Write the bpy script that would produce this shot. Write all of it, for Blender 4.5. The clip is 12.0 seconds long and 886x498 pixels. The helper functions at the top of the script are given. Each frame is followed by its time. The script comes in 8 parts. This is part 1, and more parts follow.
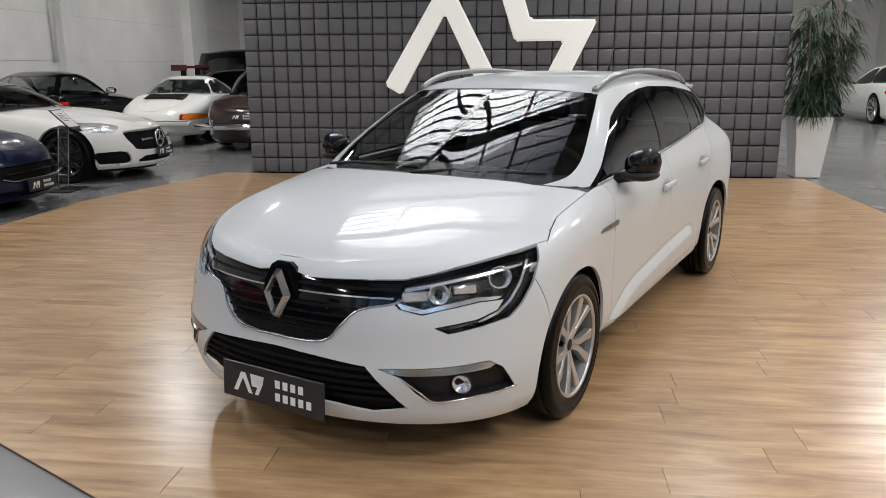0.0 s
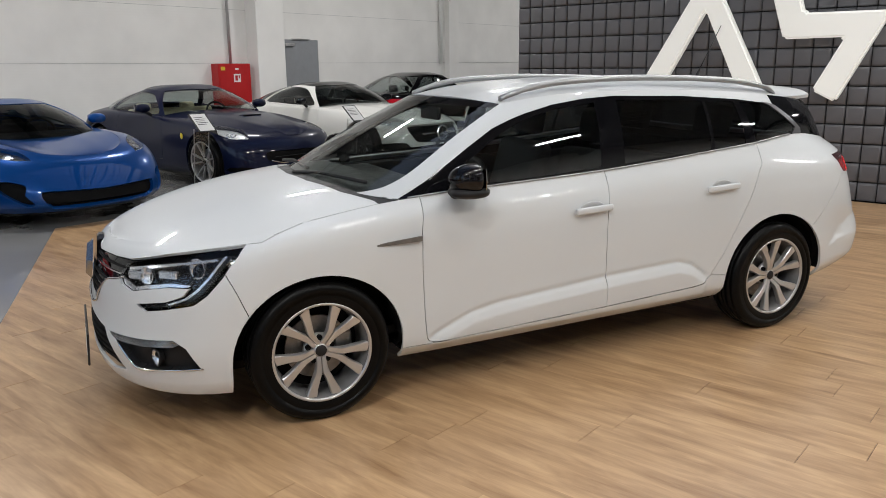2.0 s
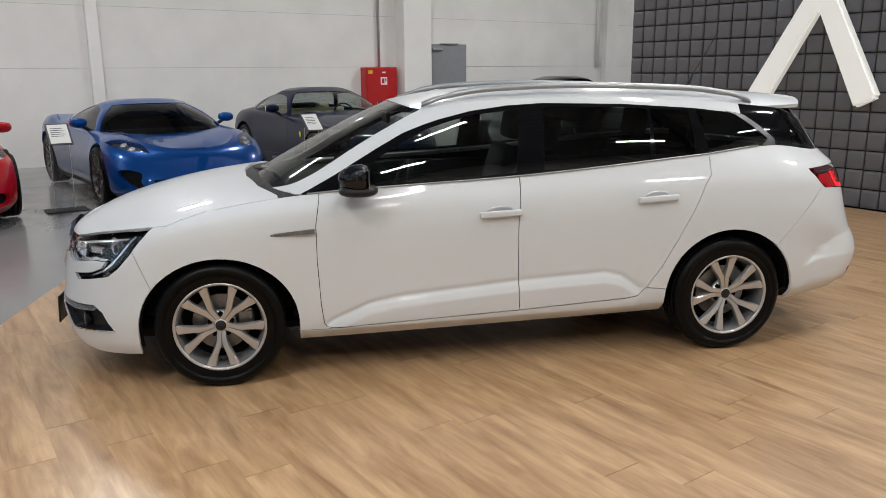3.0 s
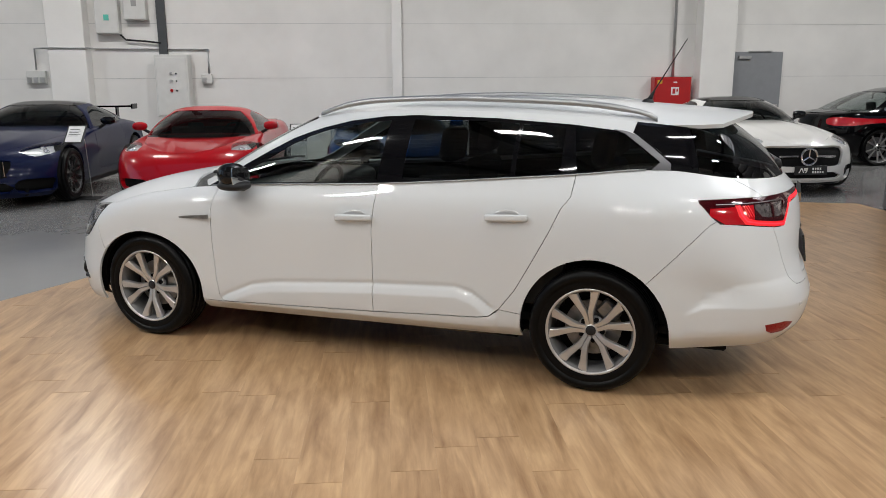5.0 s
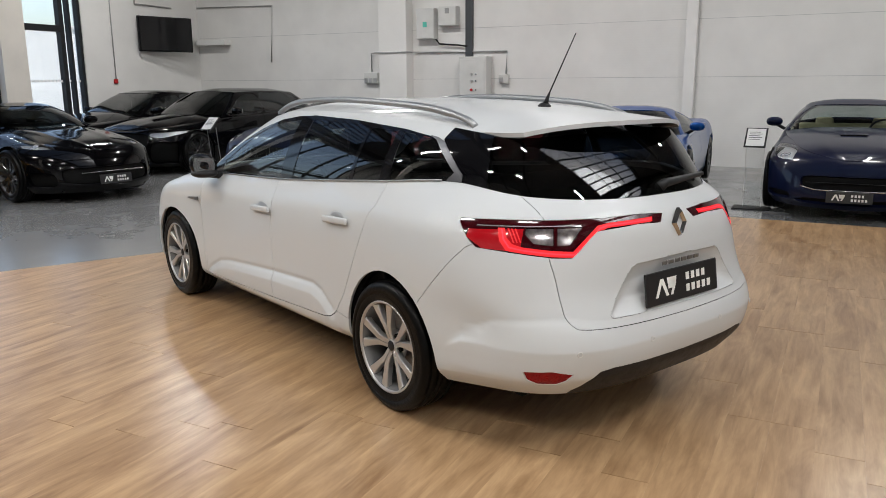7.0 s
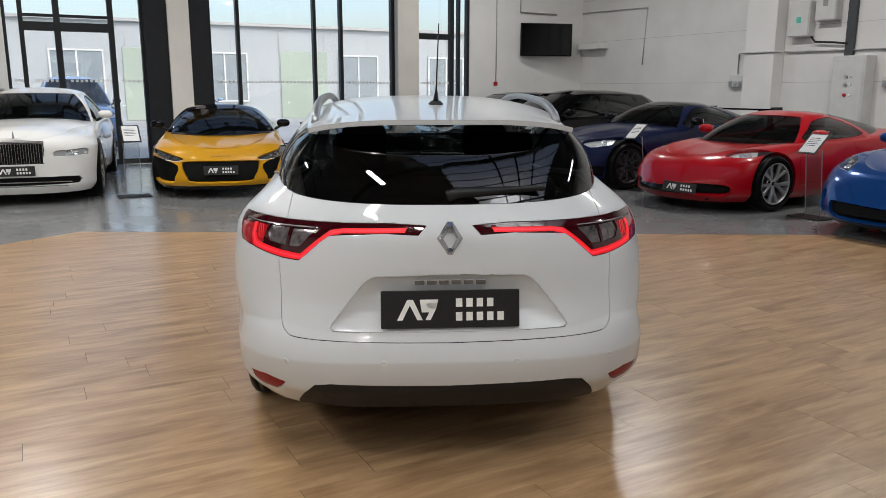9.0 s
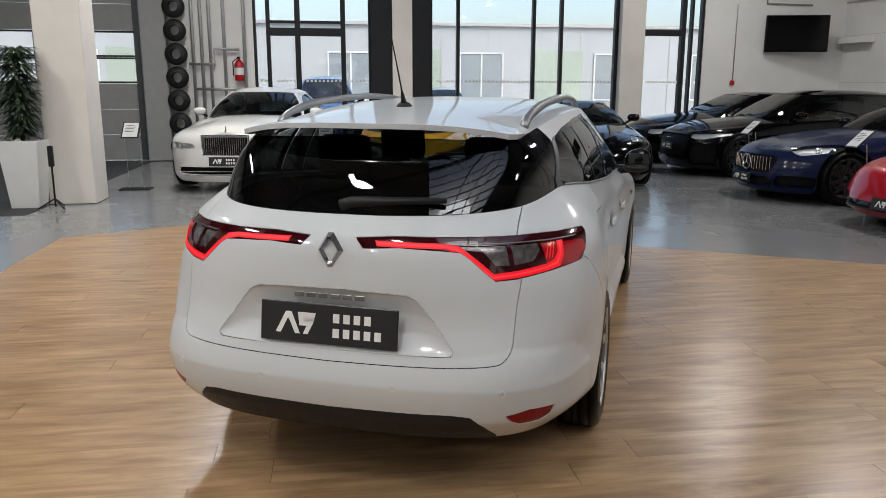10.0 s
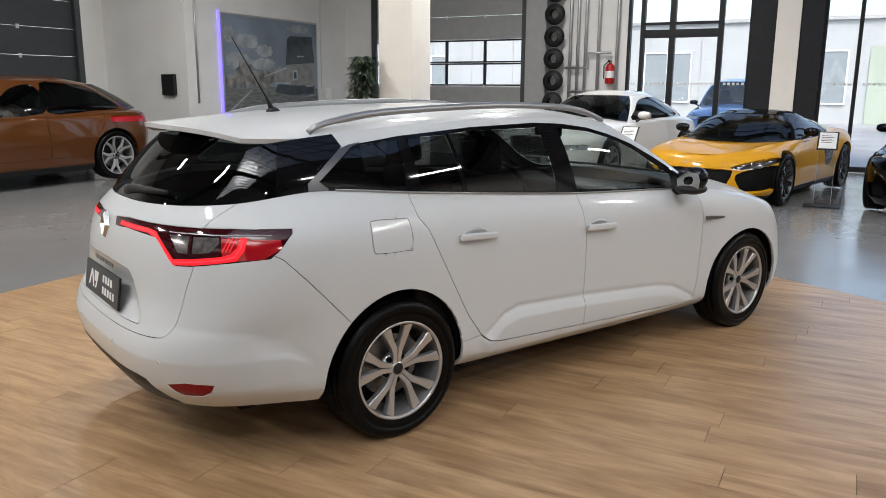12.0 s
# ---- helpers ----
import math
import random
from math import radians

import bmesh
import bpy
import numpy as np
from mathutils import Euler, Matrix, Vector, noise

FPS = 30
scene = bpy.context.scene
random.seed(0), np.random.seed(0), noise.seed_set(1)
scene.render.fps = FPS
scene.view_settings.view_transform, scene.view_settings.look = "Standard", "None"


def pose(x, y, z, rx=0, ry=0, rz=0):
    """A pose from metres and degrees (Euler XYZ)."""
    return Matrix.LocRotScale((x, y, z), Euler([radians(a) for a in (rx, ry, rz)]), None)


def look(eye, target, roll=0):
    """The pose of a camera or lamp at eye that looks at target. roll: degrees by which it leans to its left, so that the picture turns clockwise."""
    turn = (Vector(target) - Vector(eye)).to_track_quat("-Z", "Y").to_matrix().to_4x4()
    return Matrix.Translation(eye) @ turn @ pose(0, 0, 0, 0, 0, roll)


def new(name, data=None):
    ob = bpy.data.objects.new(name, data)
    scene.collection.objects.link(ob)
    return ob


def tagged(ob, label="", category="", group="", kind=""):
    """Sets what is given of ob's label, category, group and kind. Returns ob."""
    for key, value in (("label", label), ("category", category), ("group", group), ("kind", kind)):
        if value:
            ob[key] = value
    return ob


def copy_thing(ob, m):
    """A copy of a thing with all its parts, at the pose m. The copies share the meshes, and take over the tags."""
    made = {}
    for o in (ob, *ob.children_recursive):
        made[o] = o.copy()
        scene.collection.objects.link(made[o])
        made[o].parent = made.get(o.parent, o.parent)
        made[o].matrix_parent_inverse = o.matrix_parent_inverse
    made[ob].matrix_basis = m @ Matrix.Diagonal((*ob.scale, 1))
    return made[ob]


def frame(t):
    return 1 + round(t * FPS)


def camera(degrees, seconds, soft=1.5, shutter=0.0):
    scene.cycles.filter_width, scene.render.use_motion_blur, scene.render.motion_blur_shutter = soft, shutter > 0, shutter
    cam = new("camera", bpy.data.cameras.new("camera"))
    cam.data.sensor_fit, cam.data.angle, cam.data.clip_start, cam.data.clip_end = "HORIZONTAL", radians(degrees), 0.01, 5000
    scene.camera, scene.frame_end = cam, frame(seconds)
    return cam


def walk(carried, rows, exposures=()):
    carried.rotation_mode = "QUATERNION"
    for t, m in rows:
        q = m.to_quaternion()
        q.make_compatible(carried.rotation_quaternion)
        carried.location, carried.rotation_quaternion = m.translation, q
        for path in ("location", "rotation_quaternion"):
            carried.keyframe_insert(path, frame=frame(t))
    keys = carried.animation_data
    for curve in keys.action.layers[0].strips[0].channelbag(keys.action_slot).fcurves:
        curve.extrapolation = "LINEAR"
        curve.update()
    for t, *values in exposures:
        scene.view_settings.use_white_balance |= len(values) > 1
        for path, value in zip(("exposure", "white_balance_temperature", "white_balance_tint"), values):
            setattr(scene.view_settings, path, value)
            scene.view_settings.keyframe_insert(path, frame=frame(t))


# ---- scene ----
cam = camera(59.90, 12.0, soft=0.85)
PATH = [
    (0, (1.997, -4.320, 1.491), (0.502, -1.815, 0.793), -0.28),
    (0.5, (2.546, -3.902, 1.490), (0.705, -1.638, 0.796), -0.19),
    (1, (3.029, -3.379, 1.499), (0.869, -1.417, 0.801), -0.31),
    (1.5, (3.531, -2.853, 1.510), (1.102, -1.234, 0.815), -0.41),
    (2, (3.952, -2.235, 1.517), (1.317, -0.979, 0.826), -0.53),
    (2.5, (4.344, -1.616, 1.530), (1.561, -0.728, 0.846), -0.49),
    (3, (4.618, -0.921, 1.531), (1.743, -0.398, 0.855), -0.46),
    (3.2, (4.733, -0.615, 1.525), (1.823, -0.265, 0.888), -0.40),
    (3.6, (4.823, -0.063, 1.524), (1.894, -0.006, 0.878), -0.36),
    (4, (4.850, 0.519, 1.525), (1.929, 0.268, 0.886), -0.30),
    (4.4, (4.797, 1.099, 1.528), (1.919, 0.539, 0.893), -0.27),
    (4.8, (4.677, 1.655, 1.533), (1.874, 0.796, 0.898), -0.25),
    (5, (4.571, 1.933, 1.536), (1.819, 0.921, 0.900), -0.24),
    (5.5, (4.285, 2.606, 1.551), (1.698, 1.224, 0.920), -0.28),
    (6, (3.857, 3.231, 1.531), (1.482, 1.508, 0.906), -0.30),
    (6.5, (3.404, 3.774, 1.528), (1.279, 1.748, 0.913), -0.28),
    (6.7, (3.188, 3.968, 1.542), (1.178, 1.836, 0.898), -0.26),
    (7.1, (2.718, 4.315, 1.533), (0.951, 1.971, 0.910), -0.29),
    (7.5, (2.221, 4.609, 1.521), (0.726, 2.083, 0.902), -0.26),
    (7.9, (1.700, 4.836, 1.507), (0.504, 2.154, 0.893), -0.20),
    (8.2, (1.299, 4.959, 1.498), (0.347, 2.181, 0.886), -0.14),
    (8.5, (0.881, 4.975, 1.470), (0.183, 2.121, 0.866), -0.18),
    (9, (0.235, 5.107, 1.491), (0.016, 2.178, 0.879), 0.13),
    (9.5, (-0.439, 4.993, 1.516), (-0.147, 2.071, 0.902), 0.20),
    (10, (-1.095, 4.728, 1.503), (-0.293, 1.904, 0.885), 0.17),
    (10.5, (-1.696, 4.369, 1.516), (-0.419, 1.725, 0.899), 0.29),
    (11, (-2.350, 4.036, 1.538), (-0.651, 1.642, 0.920), 0.27),
    (11.5, (-2.969, 3.606, 1.533), (-0.922, 1.503, 0.912), 0.25),
    (12, (-3.530, 3.190, 1.543), (-1.217, 1.384, 0.923), 0.31),
]
walk(cam, [(t, look(eye, target, roll)) for t, eye, target, roll in PATH], exposures=[(0, 1.16), (6.4, 1.15), (8.5, 0.92), (9.5, 0.84), (10.5, 0.94), (12, 1.27)])

# ---- world, sun, large lights ----
ROOM = Matrix.Rotation(radians(24.3), 4, "Z")
world = bpy.data.worlds.new("world")
scene.world = world
world.use_nodes = True
wn = world.node_tree.nodes
sky = wn.new("ShaderNodeTexSky")
sky.sky_type = "NISHITA"
sky.sun_disc = False
sky.sun_elevation = radians(48)
sky.sun_rotation = radians(-40)
sky.air_density, sky.dust_density, sky.ozone_density = 1.0, 3.0, 1.0
wn["Background"].inputs[1].default_value = 0.15
haze = wn.new("ShaderNodeHueSaturation")
haze.inputs["Saturation"].default_value = 0.9
world.node_tree.links.new(sky.outputs[0], haze.inputs["Color"])
world.node_tree.links.new(haze.outputs[0], wn["Background"].inputs[0])
sun_data = bpy.data.lights.new("sun", "SUN")
sun_data.energy, sun_data.angle, sun_data.color = 0.7, radians(25), (1.0, 0.98, 0.95)
sun = new("sun", sun_data)
sun.matrix_world = look((0, 0, 0), (math.sin(radians(-40)) * -1, -math.cos(radians(-40)), -math.tan(radians(48))))


def lamp_panel(u, v, z, su, sv, watts, tint=(1.0, 0.985, 0.96)):
    data = bpy.data.lights.new("unseen_ceiling_light", "AREA")
    data.shape, data.size, data.size_y, data.energy, data.color = "RECTANGLE", su, sv, watts, tint
    ob = new("unseen_ceiling_light", data)
    ob.matrix_world = ROOM @ pose(u, v, z)
    return ob


# the lamps at v -9.2 and 5.2 are added fill for wall and floor
for lamp_u, rows in ((-6.9, ((-9.2, 56), (-5.0, 62), (-1.0, 62), (3.6, 62), (9.0, 82), (16.0, 82))),
                     (2.6, ((-7.6, 80), (-4.4, 52), (-1.2, 20), (2.0, 26), (5.2, 48))),
                     (7.0, ((-3.0, 72), (1.2, 56), (5.4, 62), (10.0, 84), (16.0, 84)))):
    for lamp_v, watts in rows:
        lamp_panel(lamp_u, lamp_v, 5.4, 0.2, 0.9, watts)

# ---- materials ----
def material(name, base, rough=0.5, metal=0.0, vary=0.08, scale=6.0, bump=0.0, bump_scale=60.0, coat=0.0, spec=0.5, stretch=(1, 1, 1)):
    m = bpy.data.materials.new(name)
    m.use_nodes = True
    nt = m.node_tree
    p = nt.nodes["Principled BSDF"]
    p.inputs["Roughness"].default_value, p.inputs["Metallic"].default_value = rough, metal
    p.inputs["Coat Weight"].default_value, p.inputs["Coat Roughness"].default_value = coat, 0.03
    p.inputs["Specular IOR Level"].default_value = spec
    p.inputs["Base Color"].default_value = (*base, 1)
    tc = nt.nodes.new("ShaderNodeTexCoord")
    mp = nt.nodes.new("ShaderNodeMapping")
    mp.inputs["Scale"].default_value = stretch
    nt.links.new(tc.outputs["Object"], mp.inputs[0])
    if vary:
        no = nt.nodes.new("ShaderNodeTexNoise")
        no.inputs["Scale"].default_value, no.inputs["Detail"].default_value = scale, 6
        nt.links.new(mp.outputs[0], no.inputs["Vector"])
        ramp = nt.nodes.new("ShaderNodeMapRange")
        ramp.inputs[1].default_value, ramp.inputs[2].default_value = 0.3, 0.7
        ramp.inputs[3].default_value, ramp.inputs[4].default_value = 1 - vary, 1 + vary
        nt.links.new(no.outputs[0], ramp.inputs[0])
        mul = nt.nodes.new("ShaderNodeMix")
        mul.data_type, mul.blend_type = "RGBA", "MULTIPLY"
        mul.inputs[0].default_value = 1
        mul.inputs[6].default_value = (*base, 1)
        nt.links.new(ramp.outputs[0], mul.inputs[7])
        nt.links.new(mul.outputs[2], p.inputs["Base Color"])
        rr = nt.nodes.new("ShaderNodeMapRange")
        rr.inputs[1].default_value, rr.inputs[2].default_value = 0.3, 0.7
        rr.inputs[3].default_value, rr.inputs[4].default_value = max(rough - 0.06, 0.02), min(rough + 0.06, 1)
        no2 = nt.nodes.new("ShaderNodeTexNoise")
        no2.inputs["Scale"].default_value, no2.inputs["Detail"].default_value = scale * 4.3, 5
        nt.links.new(mp.outputs[0], no2.inputs["Vector"])
        nt.links.new(no2.outputs[0], rr.inputs[0])
        if rough > 0.1:
            nt.links.new(rr.outputs[0], p.inputs["Roughness"])
    if bump:
        nb = nt.nodes.new("ShaderNodeTexNoise")
        nb.inputs["Scale"].default_value, nb.inputs["Detail"].default_value = bump_scale, 6
        nt.links.new(mp.outputs[0], nb.inputs["Vector"])
        bp = nt.nodes.new("ShaderNodeBump")
        bp.inputs["Strength"].default_value, bp.inputs["Distance"].default_value = bump, 0.004
        nt.links.new(nb.outputs[0], bp.inputs["Height"])
        nt.links.new(bp.outputs[0], p.inputs["Normal"])
    return m


def glass(name, tint, rough=0.0, mixin=0.0):
    """Thin pane: transparent, its gloss rising towards grazing angles."""
    m = bpy.data.materials.new(name)
    m.use_nodes = True
    nt = m.node_tree
    nt.nodes.remove(nt.nodes["Principled BSDF"])
    tr = nt.nodes.new("ShaderNodeBsdfTransparent")
    tr.inputs[0].default_value = (*tint, 1)
    gl = nt.nodes.new("ShaderNodeBsdfGlossy")
    gl.inputs["Roughness"].default_value = rough
    lw = nt.nodes.new("ShaderNodeLayerWeight")
    lw.inputs[0].default_value = 0.5
    pw = nt.nodes.new("ShaderNodeMath")
    pw.operation = "POWER"
    pw.inputs[1].default_value = 5.0
    nt.links.new(lw.outputs["Facing"], pw.inputs[0])
    gain = nt.nodes.new("ShaderNodeMath")
    gain.operation = "MULTIPLY_ADD"
    gain.inputs[1].default_value, gain.inputs[2].default_value = 0.94, 0.04 + mixin
    nt.links.new(pw.outputs[0], gain.inputs[0])
    mx = nt.nodes.new("ShaderNodeMixShader")
    out = nt.nodes["Material Output"]
    nt.links.new(gain.outputs[0], mx.inputs[0])
    nt.links.new(tr.outputs[0], mx.inputs[1])
    nt.links.new(gl.outputs[0], mx.inputs[2])
    nt.links.new(mx.outputs[0], out.inputs[0])
    return m


def emitter(name, col, power):
    m = bpy.data.materials.new(name)
    m.use_nodes = True
    p = m.node_tree.nodes["Principled BSDF"]
    p.inputs["Base Color"].default_value = (*col, 1)
    p.inputs["Emission Color"].default_value = (*col, 1)
    p.inputs["Emission Strength"].default_value = power
    return m


def wood_material(name):
    """Oak planks: streaks along x, each plank its own tone."""
    m = material(name, (0.34, 0.215, 0.125), 0.28, vary=0, spec=0.52)
    nt = m.node_tree
    p = nt.nodes["Principled BSDF"]
    tc = nt.nodes.new("ShaderNodeTexCoord")
    oi = nt.nodes.new("ShaderNodeObjectInfo")
    geo = nt.nodes.new("ShaderNodeNewGeometry")
    rnd = nt.nodes.new("ShaderNodeMath")
    rnd.operation = "ADD"
    nt.links.new(oi.outputs["Random"], rnd.inputs[0])
    nt.links.new(geo.outputs["Random Per Island"], rnd.inputs[1])
    off = nt.nodes.new("ShaderNodeVectorMath")
    off.operation = "ADD"
    comb = nt.nodes.new("ShaderNodeCombineXYZ")
    big = nt.nodes.new("ShaderNodeMath")
    big.operation = "MULTIPLY"
    big.inputs[1].default_value = 37.0
    nt.links.new(rnd.outputs[0], big.inputs[0])
    nt.links.new(big.outputs[0], comb.inputs[0])
    nt.links.new(big.outputs[0], comb.inputs[2])
    nt.links.new(tc.outputs["Object"], off.inputs[0])
    nt.links.new(comb.outputs[0], off.inputs[1])

    def streak(scale, stretch, detail):
        mp = nt.nodes.new("ShaderNodeMapping")
        mp.inputs["Scale"].default_value = stretch
        nt.links.new(off.outputs[0], mp.inputs[0])
        n = nt.nodes.new("ShaderNodeTexNoise")
        n.inputs["Scale"].default_value, n.inputs["Detail"].default_value = scale, detail
        n.inputs["Roughness"].default_value, n.inputs["Distortion"].default_value = 0.6, 0.5
        nt.links.new(mp.outputs[0], n.inputs["Vector"])
        return n

    fine, broad = streak(9, (0.28, 4.2, 1), 8), streak(2.2, (0.85, 4.6, 1), 7)
    ramp = nt.nodes.new("ShaderNodeValToRGB")
    ramp.color_ramp.elements[0].position, ramp.color_ramp.elements[1].position = 0.30, 0.68
    ramp.color_ramp.elements[0].color = (0.217, 0.113, 0.049, 1)
    ramp.color_ramp.elements[1].color = (0.578, 0.382, 0.210, 1)
    mix1 = nt.nodes.new("ShaderNodeMath")
    mix1.operation = "MULTIPLY_ADD"
    mix1.inputs[1].default_value = 0.72
    half = nt.nodes.new("ShaderNodeMath")
    half.operation = "MULTIPLY"
    half.inputs[1].default_value = 0.28
    nt.links.new(fine.outputs[0], half.inputs[0])
    nt.links.new(broad.outputs[0], mix1.inputs[0])
    nt.links.new(half.outputs[0], mix1.inputs[2])
    nt.links.new(mix1.outputs[0], ramp.inputs[0])
    tone = nt.nodes.new("ShaderNodeMapRange")
    tone.inputs[1].default_value, tone.inputs[2].default_value = 0, 2
    tone.inputs[3].default_value, tone.inputs[4].default_value = 0.95, 1.05
    nt.links.new(rnd.outputs[0], tone.inputs[0])
    mul = nt.nodes.new("ShaderNodeMix")
    mul.data_type, mul.blend_type = "RGBA", "MULTIPLY"
    mul.inputs[0].default_value = 1
    nt.links.new(ramp.outputs[0], mul.inputs[6])
    nt.links.new(tone.outputs[0], mul.inputs[7])
    nt.links.new(mul.outputs[2], p.inputs["Base Color"])
    bp = nt.nodes.new("ShaderNodeBump")
    bp.inputs["Strength"].default_value, bp.inputs["Distance"].default_value = 0.12, 0.002
    nt.links.new(fine.outputs[0], bp.inputs["Height"])
    nt.links.new(bp.outputs[0], p.inputs["Normal"])
    return m


M_WALL = material("wall_paint", (0.72, 0.71, 0.69), 0.6, vary=0.05, scale=1.5, bump=0.1, bump_scale=40)
rib = M_WALL.node_tree.nodes.new("ShaderNodeTexWave")
rib.wave_type, rib.bands_direction = "BANDS", "Z"
rib.inputs["Scale"].default_value, rib.inputs["Distortion"].default_value = 6.5, 0.0
rib_bump = M_WALL.node_tree.nodes.new("ShaderNodeBump")
rib_bump.inputs["Strength"].default_value, rib_bump.inputs["Distance"].default_value = 0.08, 0.004
M_WALL.node_tree.links.new(M_WALL.node_tree.nodes["Texture Coordinate"].outputs["Object"], rib.inputs["Vector"])
M_WALL.node_tree.links.new(rib.outputs["Fac"], rib_bump.inputs["Height"])
M_WALL.node_tree.links.new(rib_bump.outputs[0], M_WALL.node_tree.nodes["Principled BSDF"].inputs["Normal"])
M_WALL2 = material("wall_plaster", (0.76, 0.75, 0.73), 0.75, vary=0.05, scale=1.2, bump=0.25, bump_scale=25)
M_CREAM = material("column_paint", (0.74, 0.70, 0.64), 0.6, vary=0.05, scale=2, bump=0.15)
M_CONC = material("grey_epoxy", (0.21, 0.21, 0.208), 0.19, spec=0.7, vary=0.05, scale=0.5)
M_CARPET = material("dark_carpet", (0.045, 0.046, 0.05), 0.95, vary=0.2, scale=3, bump=0.6, bump_scale=300)
M_CEIL = material("ceiling_sheet", (0.22, 0.225, 0.23), 0.6, vary=0.05)
M_STEEL = material("dark_steel", (0.05, 0.055, 0.06), 0.45, vary=0.1)
M_TILE = material("wall_tile_vinyl", (0.115, 0.115, 0.125), 0.42, vary=0.1, scale=4, bump=0.2, bump_scale=180)
M_TILEBACK = material("tile_backing", (0.02, 0.02, 0.022), 0.8)
M_SIGN = material("white_sign_acrylic", (0.82, 0.82, 0.79), 0.35, vary=0.02)
M_BLACK = material("black_plastic", (0.012, 0.012, 0.013), 0.5, vary=0.1, spec=0.3, bump=0.1, bump_scale=300)
M_GLOSSBLACK = material("gloss_black", (0.004, 0.004, 0.005), 0.06, vary=0, spec=0.35)
M_FRAME = material("anthracite_frame", (0.016, 0.017, 0.019), 0.45, vary=0.1, spec=0.25)
M_PANE = glass("window_pane", (0.96, 0.975, 0.98))
# tint lowered to dim the daylight coming through the rooflight
M_ROOFPANE = glass("rooflight_sheet", (0.66, 0.69, 0.72))
M_RED = material("red_cabinet", (0.42, 0.01, 0.012), 0.35, vary=0.06)
M_GREYDOOR = material("grey_door", (0.24, 0.25, 0.265), 0.45, vary=0.05)
M_WHITE = material("white_plastic", (0.75, 0.75, 0.73), 0.4, vary=0.03)
M_BOX = material("grey_enclosure", (0.62, 0.62, 0.6), 0.4, vary=0.04)
M_GALV = material("galvanised", (0.5, 0.5, 0.5), 0.4, metal=0.8, vary=0.1)
M_CHROME = material("chrome", (0.8, 0.8, 0.8), 0.08, metal=1.0, vary=0)
M_PAPER = material("paper", (0.62, 0.62, 0.61), 0.7, vary=0.02)
M_INK = material("ink", (0.03, 0.03, 0.03), 0.6, vary=0)
M_ACRYL = glass("acrylic", (0.93, 0.945, 0.95), 0.02)
M_WOOD = wood_material("oak_plank")

# ---- helpers for meshes ----
def part(name, bm, mat, parent=None, label="", smooth=False, m=None):
    me = bpy.data.meshes.new(name)
    bm.to_mesh(me)
    bm.free()
    me.materials.append(mat)
    if smooth:
        me.polygons.foreach_set("use_smooth", [True] * len(me.polygons))
    ob = new(name, me)
    if parent is not None:
        ob.parent = parent
    if m is not None:
        ob.matrix_basis = m
    if label:
        ob["label"] = label
    return ob


def add_box(bm, x0, y0, z0, x1, y1, z1, bevel=0.0, seg=1):
    vs = [bm.verts.new((x, y, z)) for x in (x0, x1) for y in (y0, y1) for z in (z0, z1)]
    fs = [bm.faces.new([vs[i] for i in q]) for q in ((0, 1, 3, 2), (4, 6, 7, 5), (0, 4, 5, 1), (2, 3, 7, 6), (0, 2, 6, 4), (1, 5, 7, 3))]
    if bevel:
        es = list({e for f in fs for e in f.edges})
        bmesh.ops.bevel(bm, geom=es, offset=bevel, segments=seg, affect="EDGES", profile=0.5)
    return vs


def boxes(*items, bevel=0.0, seg=1):
    bm = bmesh.new()
    for it in items:
        add_box(bm, *it, bevel=bevel, seg=seg)
    return bm


def tube(points, radius, sides=8, closed=False):
    """A round bar along points."""
    bm = bmesh.new()
    pts = [Vector(p) for p in points]
    rings = []
    n = len(pts)
    for i, p in enumerate(pts):
        a = pts[(i - 1) % n] if (closed or i > 0) else p
        b = pts[(i + 1) % n] if (closed or i < n - 1) else p
        t = (b - a).normalized()
        side = t.orthogonal().normalized() if abs(t.z) > 0.98 else t.cross(Vector((0, 0, 1))).normalized()
        up = side.cross(t)
        rad = radius[i] if isinstance(radius, (list, tuple)) else radius
        rings.append([bm.verts.new(p + (side * math.cos(k * math.tau / sides) + up * math.sin(k * math.tau / sides)) * rad) for k in range(sides)])
    for i in range(n if closed else n - 1):
        r0, r1 = rings[i], rings[(i + 1) % n]
        for k in range(sides):
            bm.faces.new((r0[k], r0[(k + 1) % sides], r1[(k + 1) % sides], r1[k]))
    if not closed:
        bm.faces.new(rings[0][::-1])
        bm.faces.new(rings[-1])
    bmesh.ops.recalc_face_normals(bm, faces=bm.faces)
    return bm


def prism(poly, z0, z1, bevel=0.0):
    """A polygon of (x, y) raised from z0 to z1."""
    bm = bmesh.new()
    vs = [bm.verts.new((x, y, z0)) for x, y in poly]
    f = bm.faces.new(vs)
    r = bmesh.ops.extrude_face_region(bm, geom=[f])
    for v in r["geom"]:
        if isinstance(v, bmesh.types.BMVert):
            v.co.z = z1
    bmesh.ops.recalc_face_normals(bm, faces=bm.faces)
    if bevel:
        top = [e for e in bm.edges if all(abs(v.co.z - z1) < 1e-6 for v in e.verts)]
        bmesh.ops.bevel(bm, geom=top, offset=bevel, segments=2, affect="EDGES")
    return bm


def empty(name, m, label, category, group="", kind=""):
    ob = new(name)
    ob.matrix_world = m
    ob.empty_display_size = 0.1
    return tagged(ob, label, category, group, kind)


# ---- large structure (u across, v along the hall) ----
WOOD_OUTLINE = [(-5.05, -0.45), (1.85, -4.32), (3.65, -3.35), (3.65, 5.86), (-4.35, 5.86), (-5.05, 3.3)]
LW, RW, FV, BV, CEIL = -10.85, 9.5, -12.05, 24.0, 6.0

